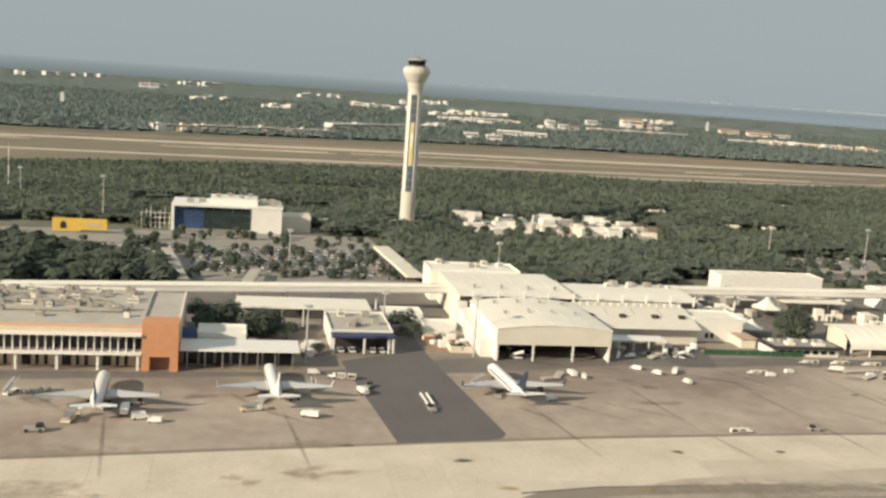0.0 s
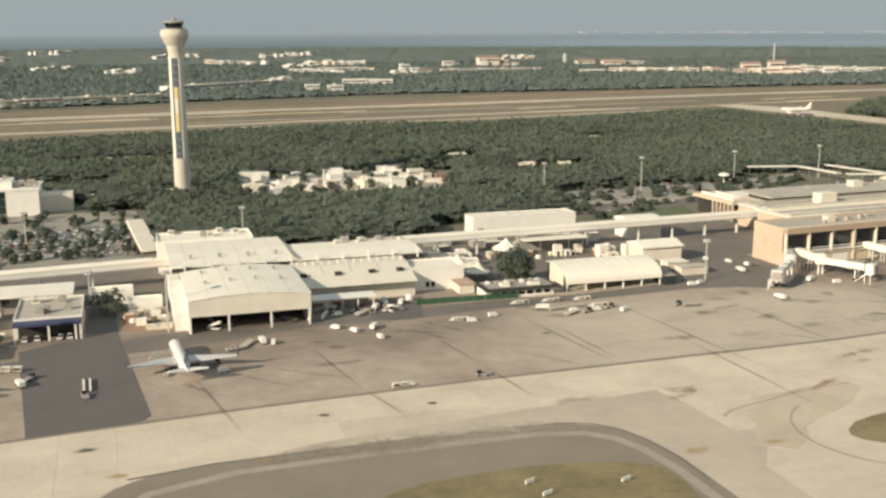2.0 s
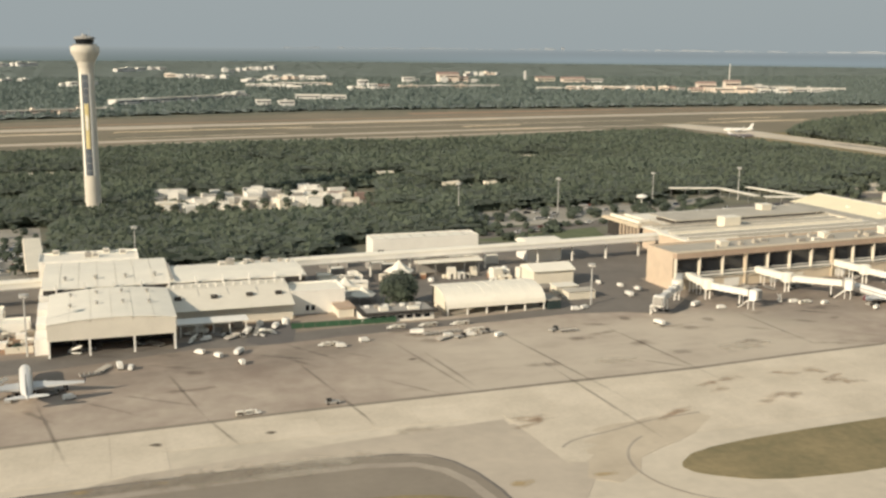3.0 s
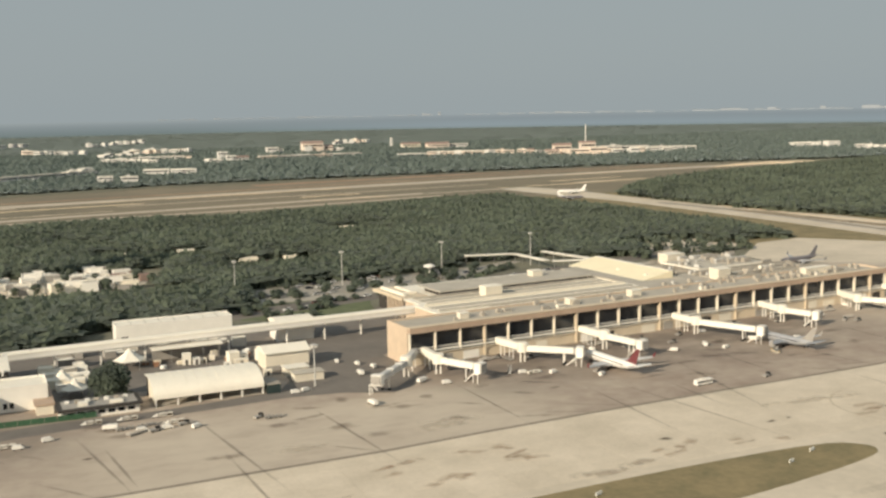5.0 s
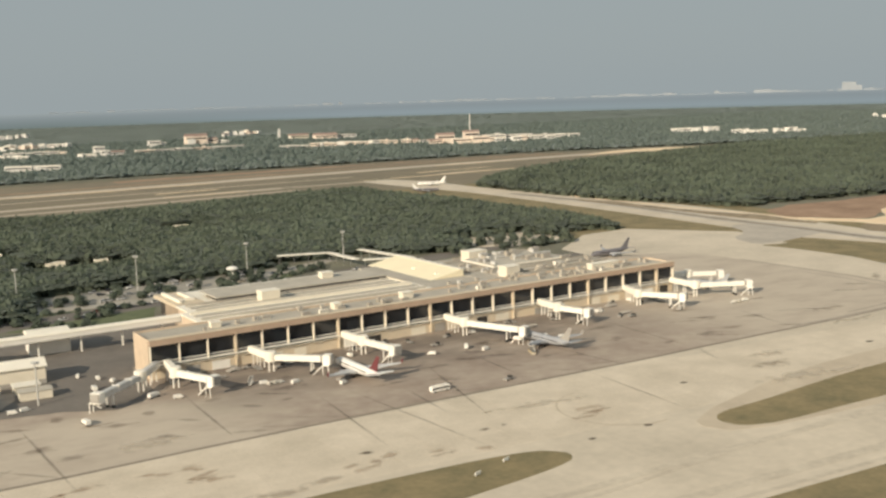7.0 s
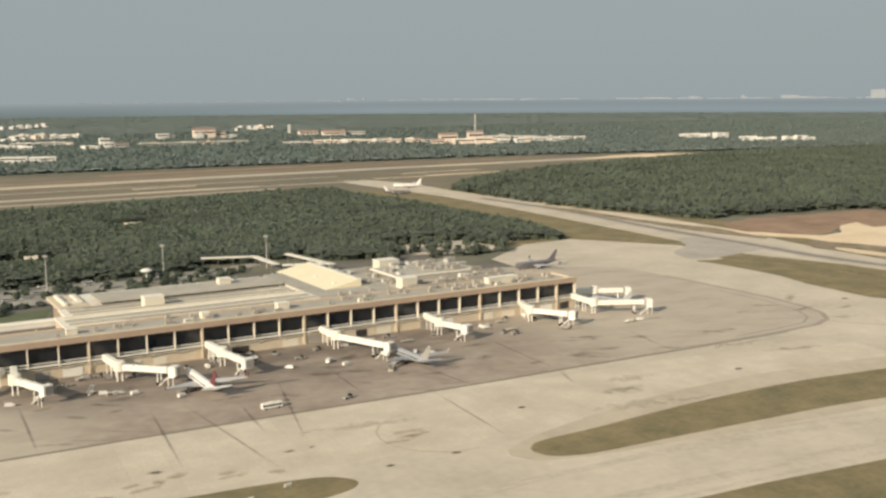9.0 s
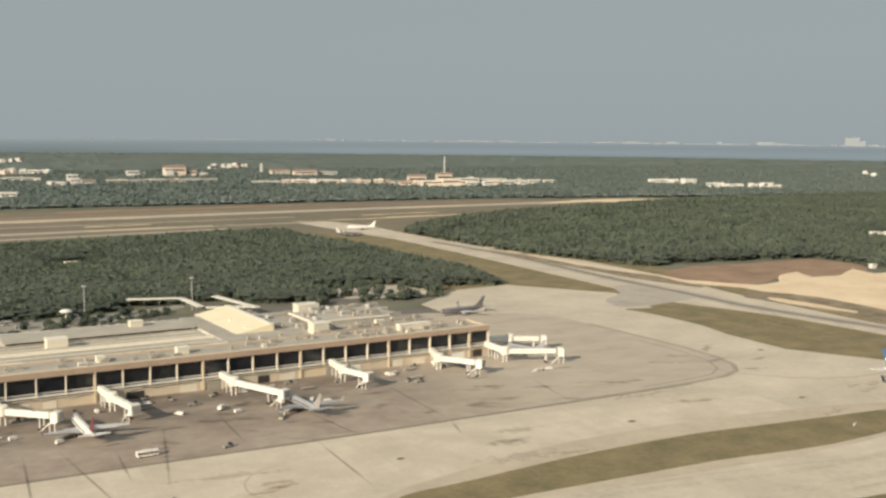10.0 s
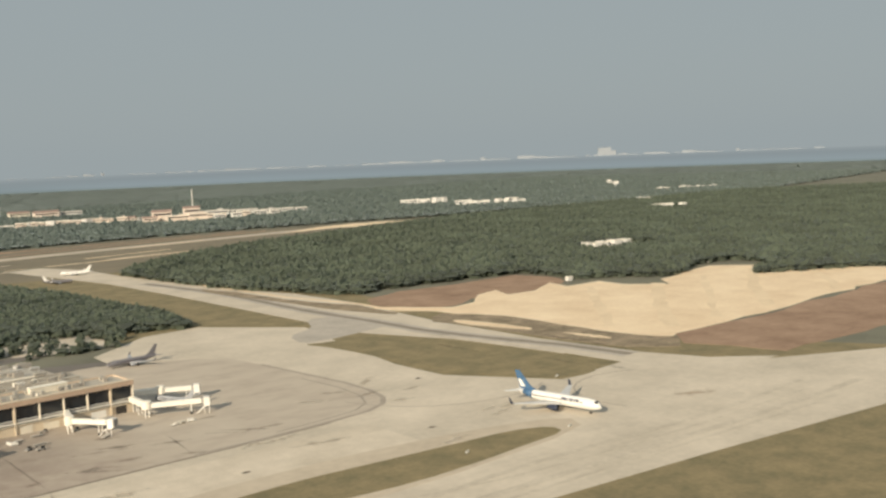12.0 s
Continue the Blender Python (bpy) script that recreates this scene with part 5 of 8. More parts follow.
    part("body", boxes((-2.4, 2.4, -4.5, 4.5, 0.15, 3.4)), M_GREENGL, t)
    part("lid", boxes((-2.5, 2.5, -4.6, 4.6, 3.4, 3.55)), M_UNITG, t)
    for k, (x, y, w, d, h) in enumerate(((233, 378, 3.4, 3.0, 4.4), (236.6, 377, 2.6, 3.0, 2.6), (239.5, 377.5, 2.0, 2.4, 1.8), (250, 372, 4.2, 4.0, 4.6), (254.4, 373.5, 3.4, 3.2, 3.4), (252, 367, 5.0, 3.2, 2.4), (262, 371, 6.0, 4.0, 4.4), (246.5, 366, 2.6, 2.2, 2.0), (257, 346, 3.0, 2.4, 2.2))):
        c = thing("store_cabin", "white boxy cabin in the yard behind the sheds", "cabin", pose(x, y, 0, 0, 0, k * 5 % 17 - 8), "yard cabins")
        flat_block(c, -w / 2, w / 2, -d / 2, d / 2, h, (M_ROOF, M_WHITE, M_CREAM)[k % 3], M_ROOF, 0.15)
        part("door", boxes((-0.5, 0.5, -d / 2 - 0.04, -d / 2 - 0.01, 0.05, min(2.1, h - 0.4))), M_SHADE, c)
    t = thing("walkway_hall", "white hall under the covered walkway", "hall")
    part("wall", boxes((275.5, 291.5, 399, 412, 0, 7.4)), M_WHITE, t)
    part("roof", extrude_profile(bmesh.new(), ((398, 7.41), (413, 7.41), (412, 8.4), (408, 9.4), (402, 9.4), (399, 8.4)), 'x', 275, 292), M_ROOF, t)
    t = thing("kiosk_building", "low building with dark roof band and white front", "kiosk", pose(-2.4, -1.5, 0))
    part("wall", boxes((184, 209, 321, 331, 0, 2.9)), M_WHITE, t)
    part("roof", boxes((183.41, 210, 319.5, 332, 2.9, 3.7)), M_SHADE, t, "dark roof band")
    part("terrace", boxes((185, 208.5, 321, 331, 3.71, 3.8)), M_GREYW, t)
    for k in range(7):
        part("roof_box", boxes((186.2 + k * 3.1, 187.6 + k * 3.1, 327.4 - k % 3, 329 - k % 3, 3.81, 4.5 + 0.3 * (k % 3))), (M_WHITE, M_UNITG)[k % 2], t)
    windows_row(t, 186, 208, 321, 0.9, 2.4, 7)
    part("side_wing", boxes((177.6, 183.0, 331, 356, 0, 3.2)), M_CREAM, t)
    part("side_roof", boxes((177.0, 183.4, 330.6, 356.4, 3.2, 3.7)), M_BROWNR, t)
    part("roof_box", boxes((190, 193, 322, 325, 3.81, 4.8)), M_ROOF, t)
    part("roof_box", boxes((200, 204, 321.5, 324, 3.81, 4.6)), M_ROOF, t)
    t = thing("tent", "white peaked fabric tent", "tent", pose(186, 366, 0), "tents")
    part("canopy", lathe(bmesh.new(), ((5.0, 2.8), (3.2, 3.6), (1.2, 5.0), (0.15, 6.2)), 6), M_ROOF, t)
    for a in range(6):
        part("pole", tube(bmesh.new(), (4.6 * math.cos(a * 1.047), 4.6 * math.sin(a * 1.047), 0), (4.6 * math.cos(a * 1.047), 4.6 * math.sin(a * 1.047), 2.85), 0.08, 0.08, 6), M_STEEL, t)
    copy_thing(t, pose(189, 350, 0))
    copy_thing(t, pose(212, 382, 0) @ Matrix.Scale(1.3, 4))
    for i in range(9):
        f = single("fence_panel", boxes((0, 3.9, 0, 0.12, 0.1, 2.0), (0, 0.12, -0.05, 0.17, 0, 2.1)), M_GREEN, "green mesh fence panel on the apron edge", "fence", pose(157 + i * 4, 320 - i * 0.15, 0), "green fence")
    rng = random.Random(17)
    for i in range(34):
        w, d, h = rng.uniform(3, 8), rng.uniform(3, 6), rng.uniform(2.4, 4)
        x, y = rng.uniform(184, 262), (rng.uniform(374, 386), rng.uniform(398, 420), rng.uniform(352, 372) if i % 2 else rng.uniform(398, 412))[i % 3]
        if 346 < y < 390 and 196 < x < 280:
            x = rng.uniform(180, 194)
        b = thing("hut", "small pale flat-roofed hut", "hut", pose(x, y, 0, 0, 0, rng.uniform(-8, 8)), "huts behind the sheds")
        flat_block(b, -w / 2, w / 2, -d / 2, d / 2, h, rng.choice((M_WHITE, M_CREAM, M_GREYW)), M_ROOF, 0.2)


def office():
    t = thing("glass_office", "white-framed office with blue and dark glazing", "office")
    part("wall", boxes((-29.5, 9, 546, 572, 0, 14.0)), M_GREYW, t)
    part("roof", boxes((-31, 25, 543.5, 573, 14.0, 15.0)), M_WHITE, t)
    part("side_pier", boxes((-31, -29.6, 543.5, 572, 0, 13.99)), M_WHITE, t)
    part("stair_tower", boxes((9.1, 24.5, 543.8, 570, 0, 13.99)), M_WHITE, t)
    t.scale = (1, 1, 0.9)
    n = 8
    for i in range(n):
        for j in range(3):
            a = -29.2 + i * 4.75
            part("pane", boxes((a + 0.1, a + 4.6, 545.7, 545.99, 1.4 + j * 4.1, 5.2 + j * 4.1)), M_BLUEGL if i < 3 else M_GREENGL, t)
    part("penthouse", boxes((-12, 12, 549, 566, 15.01, 18.6)), M_WHITE, t)
    for x, y in ((-22, 553), (-16, 556), (14, 552), (17, 556), (20, 551), (22, 557), (15, 561), (20, 563)):
        roof_unit(x, y, 13.5, 3.6, 2.4, 2.2)
    for x, y in ((-8, 554), (-2, 558), (4, 553), (8, 560)):
        roof_unit(x, y, 16.74, 2.4, 2.0, 1.8)
    part("roof_mast", tube(bmesh.new(), (0, 556, 18.6), (0, 556, 24), 0.12, 0.06, 6), M_STEEL, t)
    for i in range(7):
        part("frame_post", boxes((-46 + i * 2.3, -45.7 + i * 2.3, 547 + i % 2, 547.3 + i % 2, 0, 9 + i % 3 * 1.6)), M_WHITE, t)
    for z in (3.0, 6.0, 8.8):
        part("frame_rail", boxes((-46, -31.1, 548.4, 548.6, z, z + 0.25)), M_WHITE, t)
    part("side_wing", boxes((24.6, 40, 552, 568, 0, 9.5)), M_CREAM, t)
    w = thing("white_cabin", "small white cabin behind the office", "cabin")
    flat_block(w, 44, 52, 575, 584, 5, M_WHITE, M_ROOF)
    b = thing("billboard", "large yellow billboard on posts", "billboard")
    part("panel", boxes((-85, -72, 523.8, 524.3, 0.6, 7.0), (-71.99, -59.8, 523.6, 524.1, 1.6, 7.0)), M_YELLOW, b)
    part("emblem", boxes((-81.2, -78.6, 523.6, 523.79, 2.0, 4.6), (-80.6, -79.2, 523.6, 523.79, 4.6, 5.4)), M_BLACK, b, "dark plain mark")
    part("text_bar", boxes((-68.5, -62.8, 523.4, 523.59, 3.2, 4.6)), M_TAN, b, "brown bar")
    for x in (-84, -78, -72, -66, -61):
        part("post", boxes((x - 0.2, x + 0.2, 524.32, 524.7, 0, 6.8)), M_STEEL, b)
    for x, y0, y1 in ((-18, 404, 472), (6, 402, 430)):
        c = thing("footpath_canopy", "narrow pale canopy over a footpath", "canopy", pose(x, y0, 0, 0, 0, 9.0 if x < 0 else -8.0), "footpath canopies")
        part("roof", boxes((-2.2, 2.2, 0, y1 - y0, 3.2, 3.6)), M_ROOFG, c)
        for i in range(int((y1 - y0) / 8)):
            part("post", boxes((-0.12, 0.12, 2 + 8 * i, 2.3 + 8 * i, 0, 3.2)), M_STEEL, c)
    c = thing("footpath_canopy", "broad cream canopy roof over a walkway", "canopy", pose(74, 416, 0, 0, 0, 4.0), "footpath canopies")
    part("roof", extrude_profile(bmesh.new(), ((-4, 4.4), (4, 4.4), (3.6, 5.2), (-3.6, 5.2)), 'y', 0, 72), M_CREAM, c)
    for i in range(8):
        part("post", boxes((-3.4, -3.0, 3 + 9 * i, 3.4 + 9 * i, 0, 4.4)), M_STEEL, c)


DISH = (400, 523)


def antenna_dish(x, y):
    """Small white weather-dome on a post."""
    t = thing("antenna_dome", "small white mushroom-shaped antenna on a post", "antenna", pose(x, y, 0))
    part("post", tube(bmesh.new(), (0, 0, 0), (0, 0, 6.0), 0.35, 0.25), M_WHITE, t)
    part("dome", lathe(bmesh.new(), ((0.6, 5.6), (3.2, 6.4), (3.4, 6.9), (2.2, 7.8), (0.2, 8.2)), 20), M_WHITE, t)


def control_tower(x, y):
    t = thing("control_tower", "tall cream control tower with glazed cab and grey vertical glazing", "control tower", pose(x, y, 0))
    part("shaft", lathe(bmesh.new(), ((4.25, 0), (4.25, 20), (4.05, 22), (3.95, 79)), 32), M_TOWER, t)
    ang0 = math.atan2(-0.97, -0.16)

    def strip(r, a0, a1, z0, z1, th=0.25, n=6):
        bm = bmesh.new()
        secs = []
        for i in range(n + 1):
            a = ang0 + radians(a0 + (a1 - a0) * i / n)
            c, s = math.cos(a), math.sin(a)
            secs.append([(r * c, r * s, z0), ((r + th) * c, (r + th) * s, z0), ((r + th) * c, (r + th) * s, z1), (r * c, r * s, z1)])
        return skin(bm, secs, False)
    part("glazing", strip(4.06, -26, 22, 21.5, 75.5), M_TOWERGL, t, "grey vertical glazing")
    part("fin", strip(4.06, -40, -26.5, 21.5, 76, 0.7), M_WHITE, t)
    part("fin", strip(4.06, 22.5, 36, 21.5, 76, 0.7), M_WHITE, t)
    for i in range(13):
        part("glazing_bar", strip(4.33, -25.8, 21.8, 24 + i * 4, 24.25 + i * 4, 0.06), M_STEEL, t)
    part("banner", strip(4.42, -17, 12, 36, 60, 0.05), M_BANNER, t, "pale yellow banner")
    part("banner", strip(4.48, -10, 4, 46, 54, 0.05), M_WHITE, t, "pale banner patch")
    part("neck", lathe(bmesh.new(), ((4.1, 79), (4.4, 80.5), (4.6, 82)), 32), M_TOWER, t)
    part("cab_bowl", lathe(bmesh.new(), ((4.6, 82.0), (5.6, 83.5), (7.3, 87.0), (7.5, 88.4), (7.2, 90.2), (5.4, 90.9)), 32), M_TOWER, t)
    part("balcony", lathe(bmesh.new(), ((5.9, 90.3), (6.1, 91.4), (5.9, 91.5), (5.8, 90.8)), 32), M_STEEL, t)
    part("cab_glass", lathe(bmesh.new(), ((4.2, 90.92), (5.0, 94.0), (4.0, 94.05)), 24), M_GLASS, t, "dark tinted cab windows")
    part("cab_roof", lathe(bmesh.new(), ((5.4, 94.06), (5.5, 94.6), (4.6, 95.2), (1.5, 95.6), (1.2, 96.4)), 24), M_GREYW, t)
    for a, h in ((0.3, 4.5), (2.2, 3.0), (4.1, 3.6)):
        part("antenna", tube(bmesh.new(), (2.6 * math.cos(a), 2.6 * math.sin(a), 95.3), (2.6 * math.cos(a), 2.6 * math.sin(a), 95.3 + h), 0.1, 0.05, 6), M_STEEL, t)
    b = thing("tower_base_building", "low white rooms at the foot of the control tower", "outbuilding")
    flat_block(b, 84, 91, 577, 588, 4.2, M_WHITE, M_ROOF)
    b = thing("tower_base_building", "low white rooms at the foot of the control tower", "outbuilding")
    flat_block(b, 101.5, 118, 578, 592, 4.0, M_WHITE, M_ROOF)


def depot():
    rng = random.Random(23)
    for i in range(76):
        x, y = rng.uniform(128, 240), rng.uniform(572, 640)
        w, d, h = rng.uniform(4, 11), rng.uniform(3, 7), rng.uniform(3.0, 6.2)
        b = thing("depot_shed", "small white-roofed depot shed in the trees", "shed", pose(x, y, 0, 0, 0, rng.uniform(-12, 12)), "depot sheds")
        flat_block(b, -w / 2, w / 2, -d / 2, d / 2, h, rng.choice((M_WHITE, M_WHITE, M_WHITE, M_CREAM, M_GREYW)), rng.choice((M_ROOF, M_ROOF, M_ROOF, M_ROOFG)), 0.2)
    for x, y, w, d in ((228, 594, 8, 5), (236, 606, 10, 6), (244, 617, 8, 5), (250, 600, 6, 4)):
        b = thing("depot_shed", "small red-roofed depot shed in the trees", "shed", pose(x, y, 0, 0, 0, x % 9), "depot sheds")
        flat_block(b, -w / 2, w / 2, -d / 2, d / 2, 4.2, M_TERRA, M_TERRA, 0.2)
    for x, y, w, d, h in ((291, 690, 11, 6, 5), (66, 755, 50, 5, 3), (322, 640, 12, 5, 3.5), (350, 640, 8, 5, 3), (324, 676, 12, 6, 5), (440, 786, 12, 4, 3), (250, 700, 6, 5, 4), (236, 740, 6, 4, 4)):
        b = thing("roadside_shed", "pale low building in a woodland clearing", "shed", pose(x, y, 0), "sheds in the woodland")
        flat_block(b, -w / 2, w / 2, -d / 2, d / 2, h, M_CREAM, M_ROOF, 0.2)


def terminal_main():
    """Long tan terminal with a glazed front; local x runs along the front, y into the building."""
    m = pose(305, 331, 0, 0, 0, 4.0)
    t = thing("main_terminal", "long tan terminal with dark glazed bays and brown parapet", "terminal", m @ Matrix.Translation((4.0, 0, 0)))
    L, H, D = 264.6, 15.0, 20.0
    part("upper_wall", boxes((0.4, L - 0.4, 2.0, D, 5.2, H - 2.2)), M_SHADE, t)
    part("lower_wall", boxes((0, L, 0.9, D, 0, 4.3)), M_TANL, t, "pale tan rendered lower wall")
    part("recess_wall", boxes((0, L, 1.5, D, 4.31, 5.19)), M_SHADE, t, "recess under the glazing, its shade painted near-black")
    part("parapet", boxes((-0.3, L + 0.3, 0, 2.6, H - 2.19, H)), M_BROWNR, t, "brown parapet band")
    part("coping", boxes((-0.4, L + 0.4, -0.15, 2.7, H + 0.01, H + 0.25)), M_TANL, t)
    part("end_wall", boxes((-0.3, 0.39, 2.61, D, 5.2, H), (-0.3, -0.01, 1.2, D, 0, 5.19)), M_TAN, t)
    part("end_wall", boxes((L - 0.39, L + 0.3, 2.61, D, 5.2, H)), M_TAN, t)
    part("back_wall", boxes((-0.3, L + 0.3, D + 0.01, D + 0.4, 0, H)), M_TAN, t)
    part("roof", boxes((0.4, L - 0.4, 2.61, D, H - 1.2, H - 0.8)), M_ROOFB, t)
    part("sill", boxes((0, L, 0.1, 1.98, 5.2, 5.62)), M_WHITE, t, "white ledge under the glazing")
    part("lower_ledge", boxes((0, L, 0.3, 1.45, 4.31, 4.5)), M_CREAM, t, "cream ledge over the service doors")
    part("brace_rail", boxes((0, L, 0.9, 1.2, 6.4, 6.7)), M_WHITE, t)
    n = 24
    w = L / n
    for i in range(n + 1):
        big = i % 4 == 3
        a = i * w
        hw = 0.36 if big else 0.17
        part("pier", boxes((a - hw, a + hw, 0.25, 1.79, 0 if big else 4.51, H - 2.2)), M_TANL if big else M_CREAM, t)
        if i < n:
            part("pane", boxes((a + hw + 0.1, a + w - 0.5, 1.8, 1.99, 6.2, H - 2.3)), M_GLASS, t)
            part("brace", skin(bmesh.new(), [[(a + 0.6, 0.4, 3.4), (a + 0.85, 0.4, 3.4), (a + 0.85, 0.65, 3.4), (a + 0.6, 0.65, 3.4)], [(a + w - 0.85, 0.4, 5.19), (a + w - 0.6, 0.4, 5.19), (a + w - 0.6, 0.65, 5.19), (a + w - 0.85, 0.65, 5.19)]], False), M_WHITE, t)
            if i % 3:
                part("service_door", boxes((a + 1.2 + i % 2, a + w - (4.6 if i % 2 else 2.6) + i % 2, 0.75, 0.89, 0.1, 3.0 + 0.2 * (i % 4))), (M_CREAM, M_GREYW, M_WHITE, M_SHADE, M_CREAM)[i % 5], t)
    # lower halls behind
    b = thing("terminal_hall", "flat pale roofs of the terminal's rear halls", "terminal hall", m)
    part("wall", boxes((36, 150, D + 0.5, 60, 0, 10.6)), M_TAN, b)
    part("roof", boxes((35.5, 150, D + 0.5, 60.1, 10.6, 11.2)), M_ROOF, b)
    for y, wd, hh, mt in ((25, 1.2, 0.7, M_ROOFG), (31, 3.0, 0.4, M_ROOFB), (40, 2.0, 0.8, M_ROOFG), (47, 4.0, 0.3, M_ROOFB), (54, 1.0, 0.9, M_CREAM)):
        part("ridge", boxes((38, 148, y, y + wd, 11.21, 11.2 + hh)), mt, b)
    for y, wd, hh, mt in ((64, 1.0, 0.8, M_ROOFG), (70, 3.5, 0.4, M_ROOFB), (77, 1.2, 0.9, M_ROOFG)):
        part("ridge", boxes((44, 148, y, y + wd, 10.21, 10.2 + hh)), mt, b)
    for y, wd, hh in ((26, 5.0, 0.6), (36, 1.5, 1.1), (44, 6.0, 0.5), (54, 2.0, 1.0)):
        part("ridge", boxes((192, 262, y, y + wd, 11.21, 11.2 + hh)), M_ROOFB, b)
    part("wall", boxes((190, L, D + 0.5, 60, 0, 10.6)), M_TAN, b)
    part("roof", boxes((189.5, L, D + 0.5, 60.1, 10.6, 11.2)), M_ROOFB, b)
    part("wall", boxes((42, 150, 60.2, 82.1, 0, 9.59), (57.2, 150, 82.11, 118, 0, 8.59)), M_TAN, b)
    part("roof", boxes((41, 150, 60.2, 82, 9.6, 10.2)), M_ROOF, b)
    part("roof", boxes((57, 150, 82.2, 119, 8.6, 9.2)), M_ROOF, b)
    # near-black wall stands for the shadow line under the raised roof
    part("clerestory", boxes((62, 148, 85, 101, 9.21, 11.2)), M_SHADE, b)
    part("roof", boxes((60, 149, 81.6, 104, 11.2, 11.8)), M_ROOFG, b)
    part("arcade_roof", boxes((43, 56.9, 88, 121, 8.0, 9.4)), M_TANL, b)
    part("arcade_kerb", boxes((46, 47.4, 92, 118, 9.41, 10.6), (47.4, 55, 96, 97.2, 9.41, 10.4), (53, 55, 97.2, 116, 9.41, 10.3)), M_ROOF, b)
    for i in range(6):
        part("pier", boxes((43.3, 44.2, 88.3 + i * 3.1, 89.2 + i * 3.1, 0, 8.0)), M_TAN, b)
    part("wall", boxes((46, 56.9, 89, 120, 0, 7.9)), M_SHADE, b)
    part("wall", boxes((190, L - 4, 60.2, 112, 0, 9.0)), M_TAN, b)
    part("roof", boxes((189, L - 3, 60.2, 113, 9.0, 9.6)), M_ROOFB, b)
    part("roof_light", boxes((206, 250, 66, 92, 9.61, 11.6)), M_GREYW, b)
    part("roof", boxes((204, 252, 64, 94, 11.6, 12.1)), M_ROOFG, b)
    part("roof_edge", boxes((203.6, 252.4, 63.2, 63.99, 11.4, 12.3), (203.2, 203.99, 63.2, 94, 11.4, 12.3)), M_ROOF, b, "white roof edge")
    for k, (x0, x1, y, zz) in enumerate(((194, 260, 30, 11.9), (196, 261, 41, 12.0), (200, 262, 57, 12.0), (192, 256, 66, 10.4), (196, 255, 98, 10.4), (206, 256, 106, 10.4), (60, 140, 36, 11.9), (50, 130, 74, 10.9))):
        d = thing("roof_duct", "grey metal duct along a flat roof", "roof duct", m, "roof ducts")
        part("duct", boxes((x0, x1, y, y + 0.8, zz, zz + 0.7)), M_UNITG, d)
        for i in range(int((x1 - x0) / 8)):
            part("support", boxes((x0 + 2 + i * 8, x0 + 2.3 + i * 8, y + 0.2, y + 0.6, zz - 0.7, zz)), M_STEEL, d)
    h = thing("entrance_hall", "cream west-sloping roof of the central entrance hall", "terminal hall", m)
    part("wall", boxes((150.2, 189.4, 22, 112, 0, 10.59)), M_CREAM, h)
    part("flat_roof", boxes((150.1, 189.4, 21, 43.9, 10.6, 11.2)), M_ROOFB, h)
    part("flat_roof", boxes((150.1, 179.55, 43.95, 55.9, 10.6, 11.1), (150.1, 159.9, 55.91, 112, 10.6, 11.1)), M_ROOFB, h)
    part("flat_roof", boxes((179.85, 189.4, 44, 113, 10.6, 11.2)), M_ROOFB, h)
    part("sloping_roof", extrude_profile(bmesh.new(), ((160, 10.6), (179.5, 10.6), (179.5, 14.4), (177.5, 14.4), (160, 10.9)), 'y', 56, 119), M_BUFF, h)
    part("ridge_cap", boxes((177.2, 179.8, 55.8, 119.2, 14.41, 14.6)), M_ROOF, h)
    for y in (62, 84):
        part("roof_hatch", boxes((167, 169, y, y + 1.6, 11.6, 13.0)), M_ROOF, h)
    rng = random.Random(31)
    for i in range(58):
        x = 9 + 254 * rng.random() ** 0.6  # most of the plant stands towards the east end
        y = rng.uniform(5, 18)
        p = m @ Vector((x, y, H - 0.8))
        roof_unit(p.x, p.y, p.z, *rng.choice(((2.0, 1.6, 1.8), (1.6, 1.6, 1.5), (3.6, 1.6, 1.4), (1.2, 1.2, 1.6))), rot=4.0, material=rng.choice((M_UNITG, M_UNITG, M_ROOFG, None)))
    for i in range(26):
        x, y = rng.uniform(152, 188), rng.uniform(23, 42)
        if i % 2:
            x, y = rng.uniform(182, 188), rng.uniform(46, 110)
        p = m @ Vector((x, y, 11.2))
        roof_unit(p.x, p.y, p.z, *rng.choice(((2.0, 1.6, 1.8), (3.6, 1.6, 1.6), (1.6, 1.6, 1.5))), rot=4.0, material=rng.choice((M_UNITG, M_GREYL, None)))
    for i in range(112):
        x, y = rng.uniform(192, 259), 23 + 88 * rng.random() ** 1.25
        zz = 11.2 if y < 60 else 9.6
        if 202 < x < 254 and 62 < y < 96:
            zz = 12.1
        if y > 58 and y < 62:
            continue
        p = m @ Vector((x, y, zz))
        roof_unit(p.x, p.y, p.z, *rng.choice(((2.0, 1.6, 2.0), (3.6, 1.6, 1.8), (5.0, 2.2, 2.2), (1.6, 1.6, 1.6), (6.5, 1.1, 1.3), (1.2, 4.0, 1.6))), rot=4.0, material=rng.choice((M_UNITG, M_UNITG, M_GREYL, None)))
    for x, y, z, w, d, hh in ((80, 68, 10.2, 9, 6, 4.5), (123, 96, 11.4, 6, 5, 3.0), (196, 40, 11.2, 8, 7, 5), (234, 14, 14.2, 17, 4, 2.6), (120, 12, 14.2, 5, 4, 2.6), (86, 12, 14.2, 3, 4, 2.2), (33, 11, 14.2, 4, 3, 2.0), (216, 100, 9.6, 12, 8, 5.5)):
        p = m @ Vector((x, y, z))
        u = thing("stair_head", "cream rendered stair and plant housing on the roof", "roof housing", pose(p.x, p.y, p.z, 0, 0, 4.0), "roof housings")
